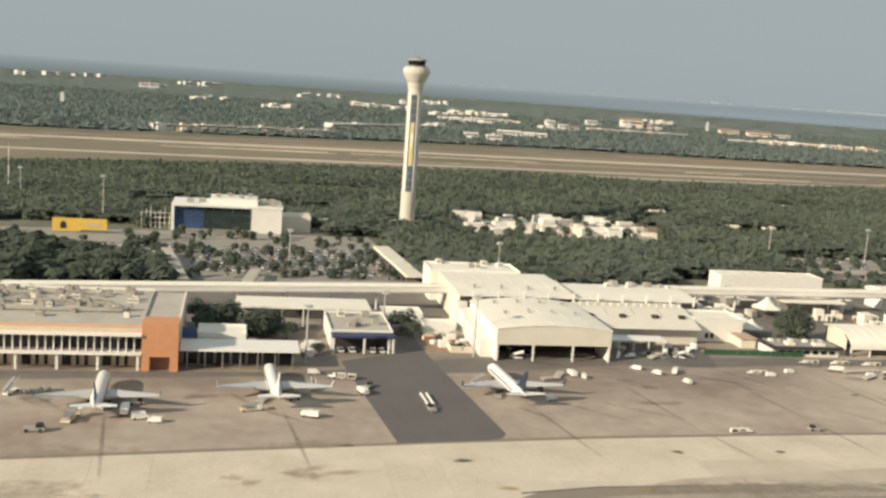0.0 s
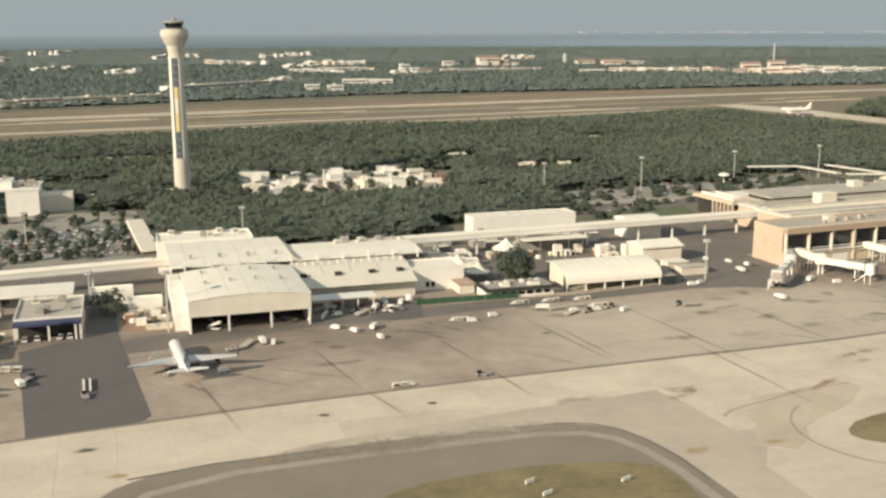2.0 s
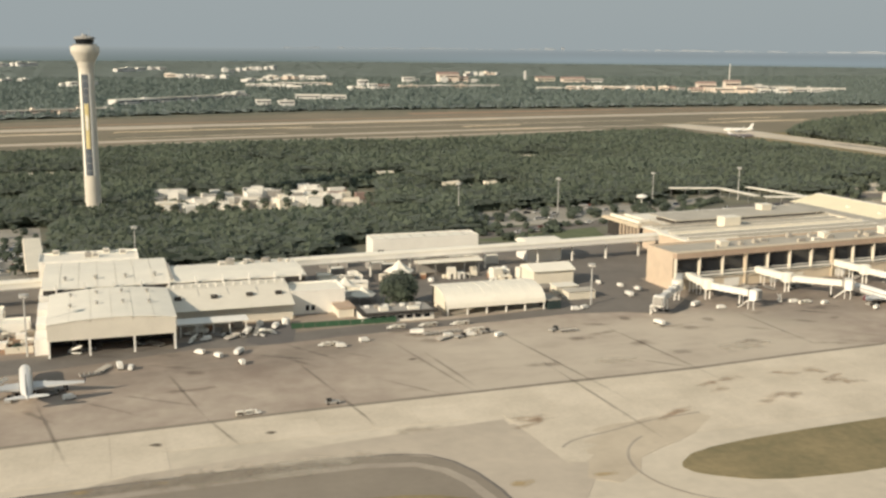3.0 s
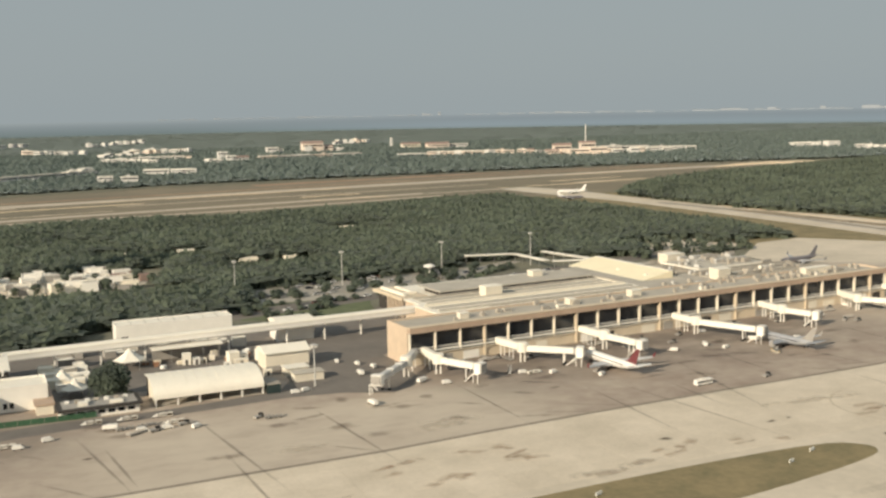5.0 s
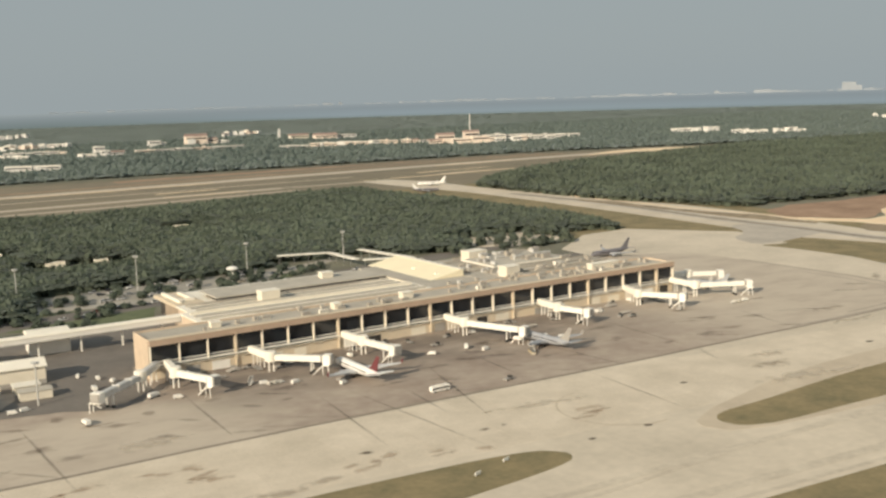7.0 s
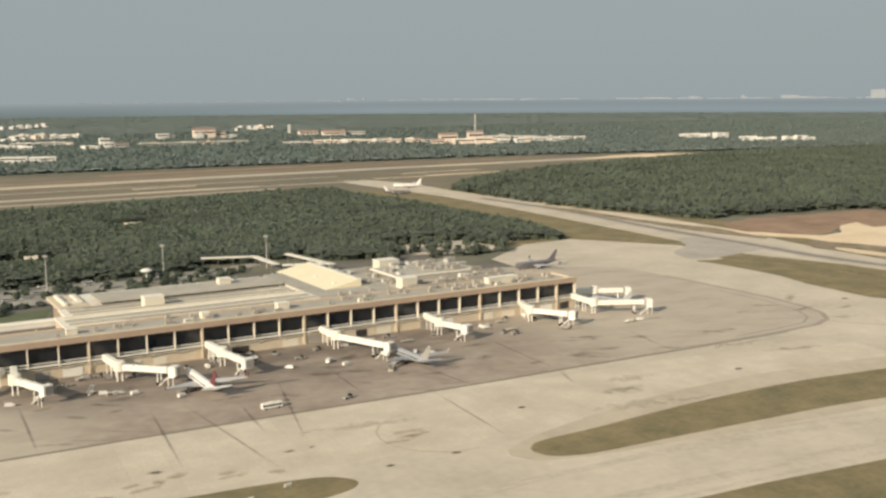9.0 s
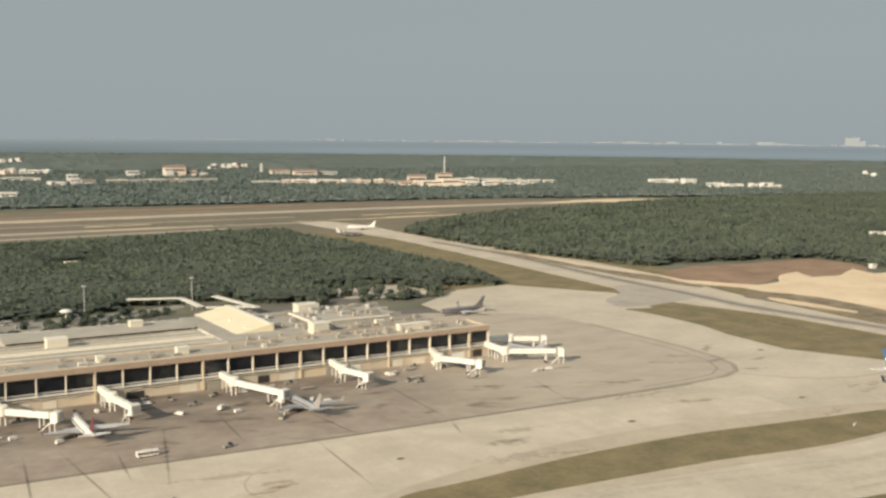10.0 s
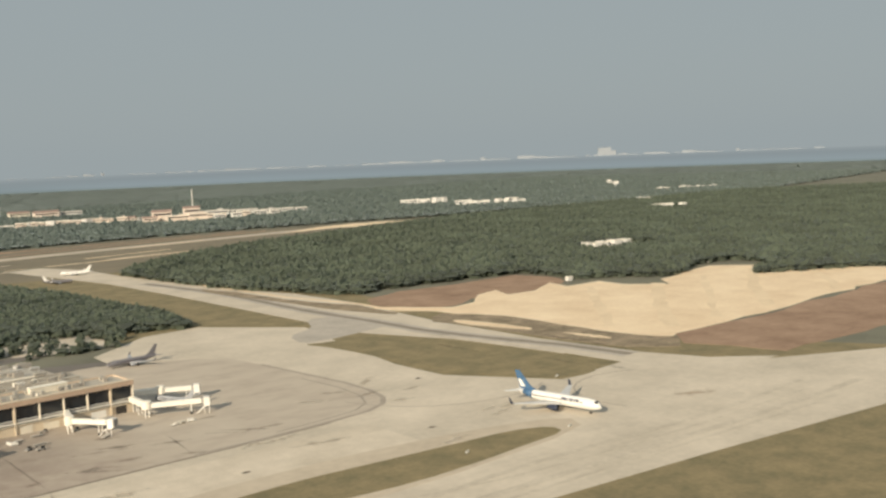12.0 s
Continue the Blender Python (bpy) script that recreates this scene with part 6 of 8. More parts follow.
        part("wall", boxes((-w / 2, w / 2, -d / 2, d / 2, 0, hh)), M_CREAM, u)
        part("roof", boxes((-w / 2 - 0.2, w / 2 + 0.2, -d / 2 - 0.2, d / 2 + 0.2, hh, hh + 0.3)), M_ROOF, u)
    for k, (x0, y0, x1, y1) in enumerate(((440, 560, 472, 552), (471, 552, 474, 516), (492, 552, 503, 500), (476, 512, 500, 505))):
        d = Vector((x1 - x0, y1 - y0, 0))
        c = thing("landside_canopy", "thin pale canopy over the landside kerb", "canopy", pose(x0, y0, 0, 0, 0, math.degrees(math.atan2(d.y, d.x))), "landside canopies")
        part("roof", boxes((0, d.length, -2.2, 2.2, 5.2, 5.7)), M_ROOF, c)
        for i in range(max(2, int(d.length / 9))):
            part("post", boxes((1 + i * 9, 1.3 + i * 9, -0.15, 0.15, 0, 5.2)), M_STEEL, c)


terminal_orange()
gallery()
hangar()
service_building()
sheds()
office()
control_tower(96.5, 584.5)
antenna_dish(*DISH)
depot()
terminal_main()


# ---- jet bridges ----
def jet_bridge(base, knee, end, label="cream jet bridge on steel legs", skin_mat=None):
    skin_mat = skin_mat or M_BRIDGE
    t = thing("jet_bridge", label, "jet bridge", pose(knee[0], knee[1], 0), "jet bridges")

    def span(a, b, z0, z1, w, name):
        d = Vector((b[0] - a[0], b[1] - a[1], 0))
        ob = part(name, extrude_profile(bmesh.new(), ((-w, z0), (w, z0), (w, z1 - 0.3), (w - 0.3, z1), (-w + 0.3, z1), (-w, z1 - 0.3)), 'x', 0, d.length), skin_mat, t)
        ob.matrix_local = pose(a[0] - knee[0], a[1] - knee[1], 0, 0, 0, math.degrees(math.atan2(d.y, d.x)))
        return ob, d.length
    s, ln = span(base, knee, 4.7, 7.1, 1.3, "fixed_tunnel")
    e, ln2 = span(knee, end, 4.6, 6.7, 1.15, "moving_tunnel")
    part("rotunda", lathe(bmesh.new(), ((2.2, 4.2), (2.2, 7.6), (1.8, 7.9)), 16), M_ROOF, t)
    d = Vector((end[0] - knee[0], end[1] - knee[1], 0)).normalized()
    q = Vector((-d.y, d.x, 0))
    ang = math.degrees(math.atan2(d.y, d.x))
    at_end = pose(end[0] - knee[0], end[1] - knee[1], 0, 0, 0, ang)
    for name, bm, m, lab in (("cab_joint", boxes((-0.9, 0.1, -1.25, 1.25, 4.5, 6.8)), M_GREYW, "dark folding joint"), ("cab", boxes((0.11, 2.9, -1.9, 1.9, 3.6, 7.2)), M_WHITE, ""),
                             ("hood", boxes((2.91, 3.4, -1.6, 1.6, 4.1, 6.9)), M_GREYW, "grey folding hood"), ("landing", boxes((0.2, 2.7, -2.9, -1.91, 3.4, 3.6)), M_WHITE, "")):
        part(name, bm, m, t, lab).matrix_local = at_end
    for u in (0.4, 2.5):
        part("cab_post", boxes((u - 0.12, u + 0.12, -2.8, -2.56, 0, 3.39)), M_WHITE, t).matrix_local = at_end
    for k in (0.3, 0.62):  # ribs of the telescoping sections
        c = knee[0] + (end[0] - knee[0]) * k, knee[1] + (end[1] - knee[1]) * k
        part("tunnel_rib", boxes((-0.15, 0.15, -1.3, 1.3, 4.45, 6.9)), M_WHITE, t).matrix_local = pose(c[0] - knee[0], c[1] - knee[1], 0, 0, 0, ang)
    back = Vector((base[0] - knee[0], base[1] - knee[1], 0))
    for k in (0.45, 0.8):
        part("leg", tube(bmesh.new(), (back.x * k - 0.8, back.y * k, 0), (back.x * k - 0.8, back.y * k, 4.69), 0.22, 0.22), M_WHITE, t)
        part("leg", tube(bmesh.new(), (back.x * k + 0.8, back.y * k, 0), (back.x * k + 0.8, back.y * k, 4.69), 0.22, 0.22), M_WHITE, t)
    for sgn in (-1, 1):
        part("leg", tube(bmesh.new(), (sgn * 0.9, 0, 0), (sgn * 0.9, 0, 4.3), 0.3, 0.3), M_WHITE, t)
        p = d * (ln2 * 0.78) + q * sgn * 1.3
        part("leg", tube(bmesh.new(), (p.x, p.y, 0.5), (p.x, p.y, 4.3), 0.25, 0.25), M_WHITE, t)
        part("wheel", lathe(bmesh.new(), ((0.5, 0.0), (0.62, 0.2), (0.62, 0.8), (0.5, 1.0)), 12, p.x, p.y), M_BLACK, t)
    treads = [(-0.2 - i * 0.45, 0.2 - i * 0.45, -2.85, -2.05, 3.2 - i * 0.42, 3.35 - i * 0.42) for i in range(8)]
    part("stair", boxes(*treads), M_WHITE, t).matrix_local = at_end
    part("stair_stringer", skin(bmesh.new(), [[(0.2, -2.95, 3.0), (0.2, -2.86, 3.0), (0.2, -2.86, 3.4), (0.2, -2.95, 3.4)], [(-3.4, -2.95, 0), (-3.4, -2.86, 0), (-3.4, -2.86, 0.4), (-3.4, -2.95, 0.4)]], False), M_WHITE, t).matrix_local = at_end


def front(x):
    return 331 + 0.07 * (x - 305)


BRIDGES = [((311, front(311) + 1), (302, 319), (285, 302)), ((315, front(315) + 1), (314, 317), (322, 301)), ((348, front(348) + 1), (350.3, 318.5), (366, 305)),
           ((388, front(388) + 1), (389.8, 322), (394, 304)), ((438, front(438) + 1), (439, 327), (451, 302)), ((489, front(489) + 1), (488, 329), (493, 315)),
           ((541, front(541) + 1), (536.5, 332.5), (548, 317)), ((572, front(572) + 1), (572, 333), (595, 323)), ((573.5, 363), (590, 358.5), (604, 352))]
jet_bridge(*BRIDGES[0], "pale grey ribbed jet bridge with white cab", M_GREYL)
for b in BRIDGES[1:]:
    jet_bridge(*b)


# ---- aircraft ----
def airliner(m, fin_mat, fin_label, label, length=37.5, body=None, scale=1.0, engine_mat=None, tip_mat=None):
    """A twin-engined narrow-body: nose to +y."""
    body = body or M_JET
    t = thing("airliner", label, "airliner", m @ Matrix.Scale(scale, 4), "airliners")
    L = length
    secs = []
    for u, r, dz in ((0.0, 0.15, 1.1), (0.02, 0.45, 1.0), (0.08, 0.9, 0.85), (0.18, 1.45, 0.5), (0.3, 1.9, 0.1), (0.4, 1.97, 0), (0.86, 1.97, 0), (0.92, 1.75, -0.1), (0.965, 1.25, -0.3), (0.99, 0.6, -0.5), (1.0, 0.12, -0.6)):
        y = (u - 0.5) * L
        secs.append([(r * math.cos(a), y, 3.4 + dz + r * 1.02 * math.sin(a)) for a in [2 * math.pi * i / 16 for i in range(16)]])
    f = part("fuselage", skin(bmesh.new(), secs), body, t)
    for s in (-1, 1):
        tagged(part("cabin_windows", boxes(*[(min(s * 1.93, s * 2.0), max(s * 1.93, s * 2.0), -0.28 * L + i * 0.62, -0.28 * L + i * 0.62 + 0.34, 3.75, 4.2) for i in range(int(0.62 * L / 0.62))]), M_GLASS, f), kind="stuff")
        w = [(s * 1.2, 3.5, 2.5), (s * 17.0, -6.0, 4.2), (s * 17.0, -7.6, 4.2), (s * 5.5, -3.8, 2.95), (s * 1.2, -3.6, 2.5)]
        bm = bmesh.new()
        th = [0.5, 0.12, 0.1, 0.3, 0.5]
        lo = [bm.verts.new((x, y, z - h)) for (x, y, z), h in zip(w, th)]
        hi = [bm.verts.new((x, y, z + h)) for (x, y, z), h in zip(w, th)]
        bm.faces.new(hi)
        bm.faces.new(lo[::-1])
        for i in range(5):
            bm.faces.new((lo[i], lo[(i + 1) % 5], hi[(i + 1) % 5], hi[i]))
        bmesh.ops.recalc_face_normals(bm, faces=bm.faces[:])
        wing = part("wing", bm, M_WING if body is M_JET else M_JETG, t)
        part("winglet", skin(bmesh.new(), [[(s * 16.9, -6.1, 4.1), (s * 17.1, -6.1, 4.1), (s * 17.1, -7.6, 4.1), (s * 16.9, -7.6, 4.1)], [(s * 17.4, -7.4, 6.3), (s * 17.5, -7.4, 6.3), (s * 17.5, -8.1, 6.3), (s * 17.4, -8.1, 6.3)]], False), tip_mat or fin_mat, wing)
        bm = bmesh.new()
        es = []
        for y, r in ((4.4, 0.85), (4.0, 1.05), (2.4, 1.08), (0.6, 0.8), (-0.2, 0.5)):
            es.append([(s * 5.6 + r * math.cos(a), y, 1.75 + r * math.sin(a)) for a in [2 * math.pi * i / 14 for i in range(14)]])
        en = part("engine", skin(bm, es), engine_mat or M_JETG, t)
        part("intake", lathe(bmesh.new(), ((0.8, 0), (0.8, 0.03)), 14), M_BLACK, en)
        en.children[0].matrix_local = pose(s * 5.6, 4.41, 1.75, -90, 0, 0)
        bm = bmesh.new()
        skin(bm, [[(s * 0.5, -0.40 * L, 4.5), (s * 0.5, -0.40 * L, 4.75), (s * 0.5, -0.40 * L - 3.6, 4.75), (s * 0.5, -0.40 * L - 3.6, 4.5)], [(s * 6.2, -0.40 * L - 3.0, 5.0), (s * 6.2, -0.40 * L - 3.0, 5.12), (s * 6.2, -0.40 * L - 4.4, 5.12), (s * 6.2, -0.40 * L - 4.4, 5.0)]], False)
        part("tailplane", bm, body, t)
        g = part("main_gear", tube(bmesh.new(), (s * 2.9, -1.6, 0.5), (s * 2.6, -1.6, 2.6), 0.16, 0.2), M_STEEL, t)
        part("wheel", tube(bmesh.new(), (s * 2.5, -1.6, 0.55), (s * 3.3, -1.6, 0.55), 0.55, 0.55, 12), M_BLACK, g)
    g = part("nose_gear", tube(bmesh.new(), (0, 0.38 * L, 0.4), (0, 0.38 * L, 2.0), 0.12, 0.14), M_STEEL, t)
    part("wheel", tube(bmesh.new(), (-0.3, 0.38 * L, 0.4), (0.3, 0.38 * L, 0.4), 0.4, 0.4, 12), M_BLACK, g)
    bm = bmesh.new()
    y0 = -0.5 * L
    skin(bm, [[(-0.22, y0 + 9.5, 5.2), (0.22, y0 + 9.5, 5.2), (0.12, y0 + 2.0, 4.9), (-0.12, y0 + 2.0, 4.9)], [(-0.2, y0 + 6.6, 6.6), (0.2, y0 + 6.6, 6.6), (0.1, y0 + 1.6, 6.6), (-0.1, y0 + 1.6, 6.6)], [(-0.1, y0 + 1.8, 11.8), (0.1, y0 + 1.8, 11.8), (0.05, y0 - 0.4, 11.8), (-0.05, y0 - 0.4, 11.8)]], False)
    part("fin", bm, fin_mat, t, fin_label)
    part("cockpit_glass", skin(bmesh.new(), [[(-1.3, 0.455 * L, 4.15), (-0.9, 0.47 * L, 4.1), (0.9, 0.47 * L, 4.1), (1.3, 0.455 * L, 4.15)], [(-1.1, 0.44 * L, 4.72), (-0.6, 0.45 * L, 4.74), (0.6, 0.45 * L, 4.74), (1.1, 0.44 * L, 4.72)]], False), M_GLASS, t)
    return t


PLANES = [(-31, 263, 2, M_SKYBLUE, "blue tail fin"), (12, 272, 3, M_JET, "white tail fin"), (77, 276, 4, M_INK, "dark tail fin")]
for x, y, a, mt, lb in PLANES:
    airliner(pose(x, y, 0, 0, 0, a), mt, lb, "white parked airliner, %s, nose towards the terminal" % lb, scale=0.86)
airliner(pose(374.9, 294.5, 0, 0, 0, 4), M_RED, "dark red tail fin", "white airliner with dark red tail at a jet bridge", scale=0.88)
airliner(pose(457, 293, 0, 0, 0, 6), M_GREYW, "dark grey tail fin", "grey airliner parked at a jet bridge", body=M_JETG, scale=0.82)
airliner(pose(592, 348, 0, 0, 0, 20), M_JETG, "grey tail fin", "grey-white airliner behind the end bridge", body=M_JETG, scale=0.7)
airliner(pose(617, 458, 0, 0, 0, 96), M_DULL, "dark grey tail fin", "dull grey airliner behind the terminal with dark tail", body=M_DULL, scale=0.85)
taxiing = airliner(pose(709.2, 207, 0.06, 0, 0, 188), M_SKYBLUE, "blue tail fin", "white airliner with blue tail taxiing on concrete", scale=1.25, engine_mat=M_INK, tip_mat=M_INK)
part("fin_panel", skin(bmesh.new(), [[(-0.26, -16.2, 5.9), (0.26, -16.2, 5.9), (0.26, -14.2, 6.1), (-0.26, -14.2, 6.1)], [(-0.2, -17.6, 8.6), (0.2, -17.6, 8.6), (0.2, -16.4, 8.6), (-0.2, -16.4, 8.6)]], False), M_JET, taxiing, "pale blue-white panel on the fin")
rings = []
for u, r, dz in ((0.10, 1.08, 0.78), (0.16, 1.40, 0.57), (0.22, 1.66, 0.36)):
    rings.append([(r * math.cos(q), (u - 0.5) * 37.5, 3.4 + dz + r * 1.02 * math.sin(q)) for q in [2 * math.pi * i / 16 for i in range(16)]])
part("tail_band", skin(bmesh.new(), rings), M_SKYBLUE, taxiing, "blue painted rear fuselage")
for s in (-1, 1):
    for y0, y1 in ((3.0, 5.6), (6.2, 8.0), (8.6, 10.4)):
        part("livery_mark", boxes((min(s * 1.5, s * 1.82), max(s * 1.5, s * 1.82), y0, y1, 4.25, 4.75)), M_NAVY, taxiing, "plain dark blue bar")
airliner(pose(771, 978, 0, 0, 0, 60), M_JET, "white tail fin", "small white airliner on the far taxiway", scale=0.85)
airliner(pose(731, 915, 0, 0, 0, 250), M_JET, "white tail fin", "dark grey airliner with white tail at the woodland edge", body=M_DULL, scale=0.75)


# ---- apron markings ----
def mark(name, pts, z, material, label, group=""):
    return single(name, prism(bmesh.new(), pts, z - 0.02, z), material, label, "marking", group=group, kind="structure")


rng = random.Random(77)


STAINS = {}


def stain(x, y, rx, ry, material, label, rot=0.0):
    """A flat blotch lying on the pavement; alike ones share a mesh."""
    if 20 < x < 78 and 236 < y < 320:
        return None  # the fresh asphalt is clean
    reach = (abs(rx * math.cos(radians(rot))) + abs(ry * math.sin(radians(rot))), abs(rx * math.sin(radians(rot))) + abs(ry * math.cos(radians(rot))))
    if sum(abs(x - q[0]) < reach[0] + q[2] and abs(y - q[1]) < reach[1] + q[3] for q in COVERED) > 3:
        return None
    COVERED.append((x, y, *reach))
    me = STAINS.get(material.name)
    if me is None:
        me = bpy.data.meshes.new("stain")
        me.from_pydata([(-1, -1, 0), (1, -1, 0), (1, 1, 0), (-1, 1, 0)], [], [(0, 1, 2, 3)])
        me.materials.append(material)
        STAINS[material.name] = me
    ob = new("stain", me)
    ob.matrix_world = pose(x, y, 0.172 + 0.00025 * (len(STAINED) % 200), 0, 0, rot) @ Matrix.Diagonal((rx, ry, 1, 1))
    STAINED.append(ob)
    return tagged(ob, label, "stain", kind="structure")


STAINED = []
COVERED = []
LEAD_IN = ((-29.5, 262, -24.5, 207.5), (13.5, 262, 19.3, 211), (79.5, 268, 88.5, 218), (114, 285, 121, 243), (121, 243, 127, 221), (151.5, 285, 157, 252), (157, 252, 161, 224), (191, 285, 195.5, 245), (184, 300, 194, 239), (221, 305, 231.3, 221), (258.5, 300, 265.5, 226), (222.5, 264, 225.5, 195), (313.5, 305, 314.5, 247), (353, 280, 350, 214), (364, 280, 375.4, 198.5), (381.5, 268, 380.4, 234), (403, 295, 389, 221), (425, 300, 424, 257), (447, 252, 446, 194), (457, 290, 465, 244), (503, 325, 502, 255), (502, 255, 497, 236), (565.6, 300, 560.3, 262))
for x0, y0, x1, y1 in LEAD_IN:
    ob = stain((x0 + x1) / 2, (y0 + y1) / 2, 0.8, math.hypot(x1 - x0, y1 - y0) * 0.60, M_LINE, "worn dark lead-in line on the apron", math.degrees(math.atan2(x0 - x1, y1 - y0)))
    ob.name = "trim_leadin"
for x, y, rx, ry in ((465, 220.5, 2.2, 1.4), (510.6, 222.8, 2.2, 1.4), (563, 224.3, 2.2, 1.4), (381.6, 215.3, 2.0, 1.2), (388.6, 215.8, 2.0, 1.2), (342.3, 215.8, 2.6, 1.6), (403.4, 190.3, 2.0, 1.2), (425, 191.2, 2.0, 1.2), (705, 303.6, 3, 1.6), (650.6, 223, 2.4, 1.4), (108, 228, 2.6, 1.4), (135, 228, 2.0, 1.2), (54, 222, 3, 1.6), (28, 232, 2.4, 1.2), (186, 276, 2, 1.2)):
    stain(x, y, rx * 1.5, ry * 1.5, M_COVER, "dark drain cover and oil stain")
for k in range(64):  # stands in front of both terminals
    x = rng.uniform(-60, 600)
    stain(x, rng.uniform(258, 308) + 0.03 * max(0, x - 300), rng.uniform(4, 16), rng.uniform(2.0, 5.0), M_OIL if k % 3 else M_TYRE, "oil stain on the aircraft stand", rng.uniform(-25, 25))
for k in range(22):  # blackened stands of the main terminal
    x = rng.uniform(325, 500)
    stain(x, rng.uniform(272, 306) + 0.04 * (x - 300), rng.uniform(9, 20), rng.uniform(2.5, 6), M_OIL, "oil stain on the aircraft stand", rng.uniform(-35, 5))
for k in range(46):  # pushback and turning smears
    x = rng.uniform(300, 600)
    stain(x, rng.uniform(250, 300) + 0.04 * (x - 300), rng.uniform(9, 24), rng.uniform(1.0, 2.4), M_TYRE, "long tyre smear on the apron", rng.uniform(-40, -8))
for k in range(26):
    stain(rng.uniform(-60, 300), rng.uniform(250, 292), rng.uniform(8, 22), rng.uniform(1.0, 2.2), M_TYRE, "long tyre smear on the apron", rng.uniform(-60, -20))
for x, y in ((21.8, 212.8), (26.8, 214.3), (5.2, 211.4), (195, 216), (232, 213.7), (270, 213.6), (296.5, 223.5), (271, 215), (286, 232), (299, 230), (264, 228), (340, 208), (366, 204), (420, 212)):
    for k in range(4):  # rusty run-off on the light concrete
        stain(x + rng.uniform(-7, 7), y + rng.uniform(-4, 4), rng.uniform(4, 12), rng.uniform(1.6, 4.0), M_RUST, "rusty brown stain on the concrete", rng.uniform(-15, 25))
for k in range(34):
    stain(rng.uniform(-60, 600), rng.uniform(198, 234), rng.uniform(12, 40), rng.uniform(3, 7), M_FAINT if k % 2 else M_PALE, "faint stain on the concrete", rng.uniform(-6, 6))
for k in range(12):
    stain(rng.uniform(-60, 600), rng.uniform(245, 285), rng.uniform(10, 24), rng.uniform(4, 8), M_PALE, "pale worn patch of apron", rng.uniform(-10, 10))
for k in range(14):
    stain(rng.uniform(600, 720), rng.uniform(200, 330), rng.uniform(8, 26), rng.uniform(2, 5), M_FAINT if k % 2 else M_PALE, "faint stain on the concrete", rng.uniform(-40, 40))


for k, (a, b, w) in enumerate((((880, 330), (1010, 470), 7), ((905, 300), (1060, 440), 10), ((950, 300), (1120, 440), 6), ((1010, 300), (1180, 430), 9), ((1100, 300), (1215, 400), 7))):
    mid = ((a[0] + b[0]) / 2 + srng.uniform(-8, 8), (a[1] + b[1]) / 2 + srng.uniform(-6, 6))
    sheet("ground_sand_ridge_%d" % (k + 1), ragged(ribbon([a, mid, b], w), 12, 1.6), 0.13, M_SANDR, "slightly darker graded strip in the sand", "sand")
for k in range(16):
    stain(srng.uniform(770, 845), srng.uniform(230, 560), srng.uniform(1.5, 3.5), srng.uniform(12, 30), M_TYRE, "tyre smear along the taxiway", srng.uniform(-6, 6))


stain(771.6, 180.5, 19, 8, M_RUST, "brown worn oval on the concrete", -25)
for x, y in ((-40, 206), (-10, 210), (22, 214), (-48, 216), (0, 200), (40, 222)):
    stain(x, y, 26, 8, M_FAINT, "broad grey patch on the concrete", 8)


def arc_line(cx, cy, r, a0, a1, w, material, z, label):
    bm = bmesh.new()
    n = 24
    secs = []
    for i in range(n + 1):
        a = radians(a0 + (a1 - a0) * i / n)
        c, s = math.cos(a), math.sin(a)
        secs.append([(cx + (r - w) * c, cy + (r - w) * s, z - 0.02), (cx + (r + w) * c, cy + (r + w) * s, z - 0.02), (cx + (r + w) * c, cy + (r + w) * s, z), (cx + (r - w) * c, cy + (r - w) * s, z)])
    return single("trim_arc", skin(bm, secs, False), material, label, "marking", kind="structure")


arc_line(430, 212, 20, 100, 280, 0.3, M_STAIN, 0.125, "faint turning arc worn into the concrete")
mark("trim_apron_end", ribbon([(560, 259.6), (592, 261), (625, 263.4)] + APRON_END[:7], 2.6), 0.128, M_ARC, "dark worn seam round the end of the apron")
mark("trim_apron_inner", ribbon([(600, 266), (625, 268.4), (645, 272), (656, 280), (663, 294), (666, 318), (664, 350)], 1.4), 0.129, M_ARC, "faint second seam round the end of the apron")
mark("trim_turn_line", ribbon(smooth_outline([(196.8, 195), (200, 199), (203.5, 201.5), (208, 203), (215, 204.4), (223, 207), (231, 209), (244, 210)] + [(244, 210.1), (231, 209.1), (223, 207.1), (215, 204.5), (208, 203.1), (203.5, 201.6), (200, 199.1), (196.8, 195.1)], 1)[1:15], 0.7), 0.131, M_ARC, "faint turning line worn into the concrete")
arc_line(232, 180, 22, 120, 240, 0.35, M_ARC, 0.13, "thin dark turning line round the grass island")
arc_line(710, 300, 60, 190, 300, 0.35, M_ARC, 0.125, "faint turning arc worn into the concrete")
arc_line(770, 200, 40, 60, 200, 0.35, M_ARC, 0.125, "faint turning arc worn into the concrete")
BEND_EDGE = [(62, 203.4), (80, 206.4), (107, 206.9), (133, 207.2), (147, 207.1), (160, 205.9), (167.4, 203.2), (172, 197.8), (175, 190), (176.8, 180), (177.2, 168)]
mark("trim_bend_edge", ribbon(BEND_EDGE, 0.8), 0.147, M_ROAD, "thin dark seam along the bend")
mark("trim_bend_stripe", ribbon([(46, 150), (55, 182), (66, 195), (84, 200.4), (107, 201.2), (133, 201.6), (152, 201.2), (163, 198.6), (168.4, 193.6), (171.5, 186), (173.4, 174), (174, 150)], 2.6), 0.143, M_ARC, "paler worn band round the bend")
mark("trim_edge_band", ribbon([(x, y + 0.2) for x, y in APRON_EDGE], 1.8), 0.125, M_SHOULDER, "darker seam between asphalt and concrete")
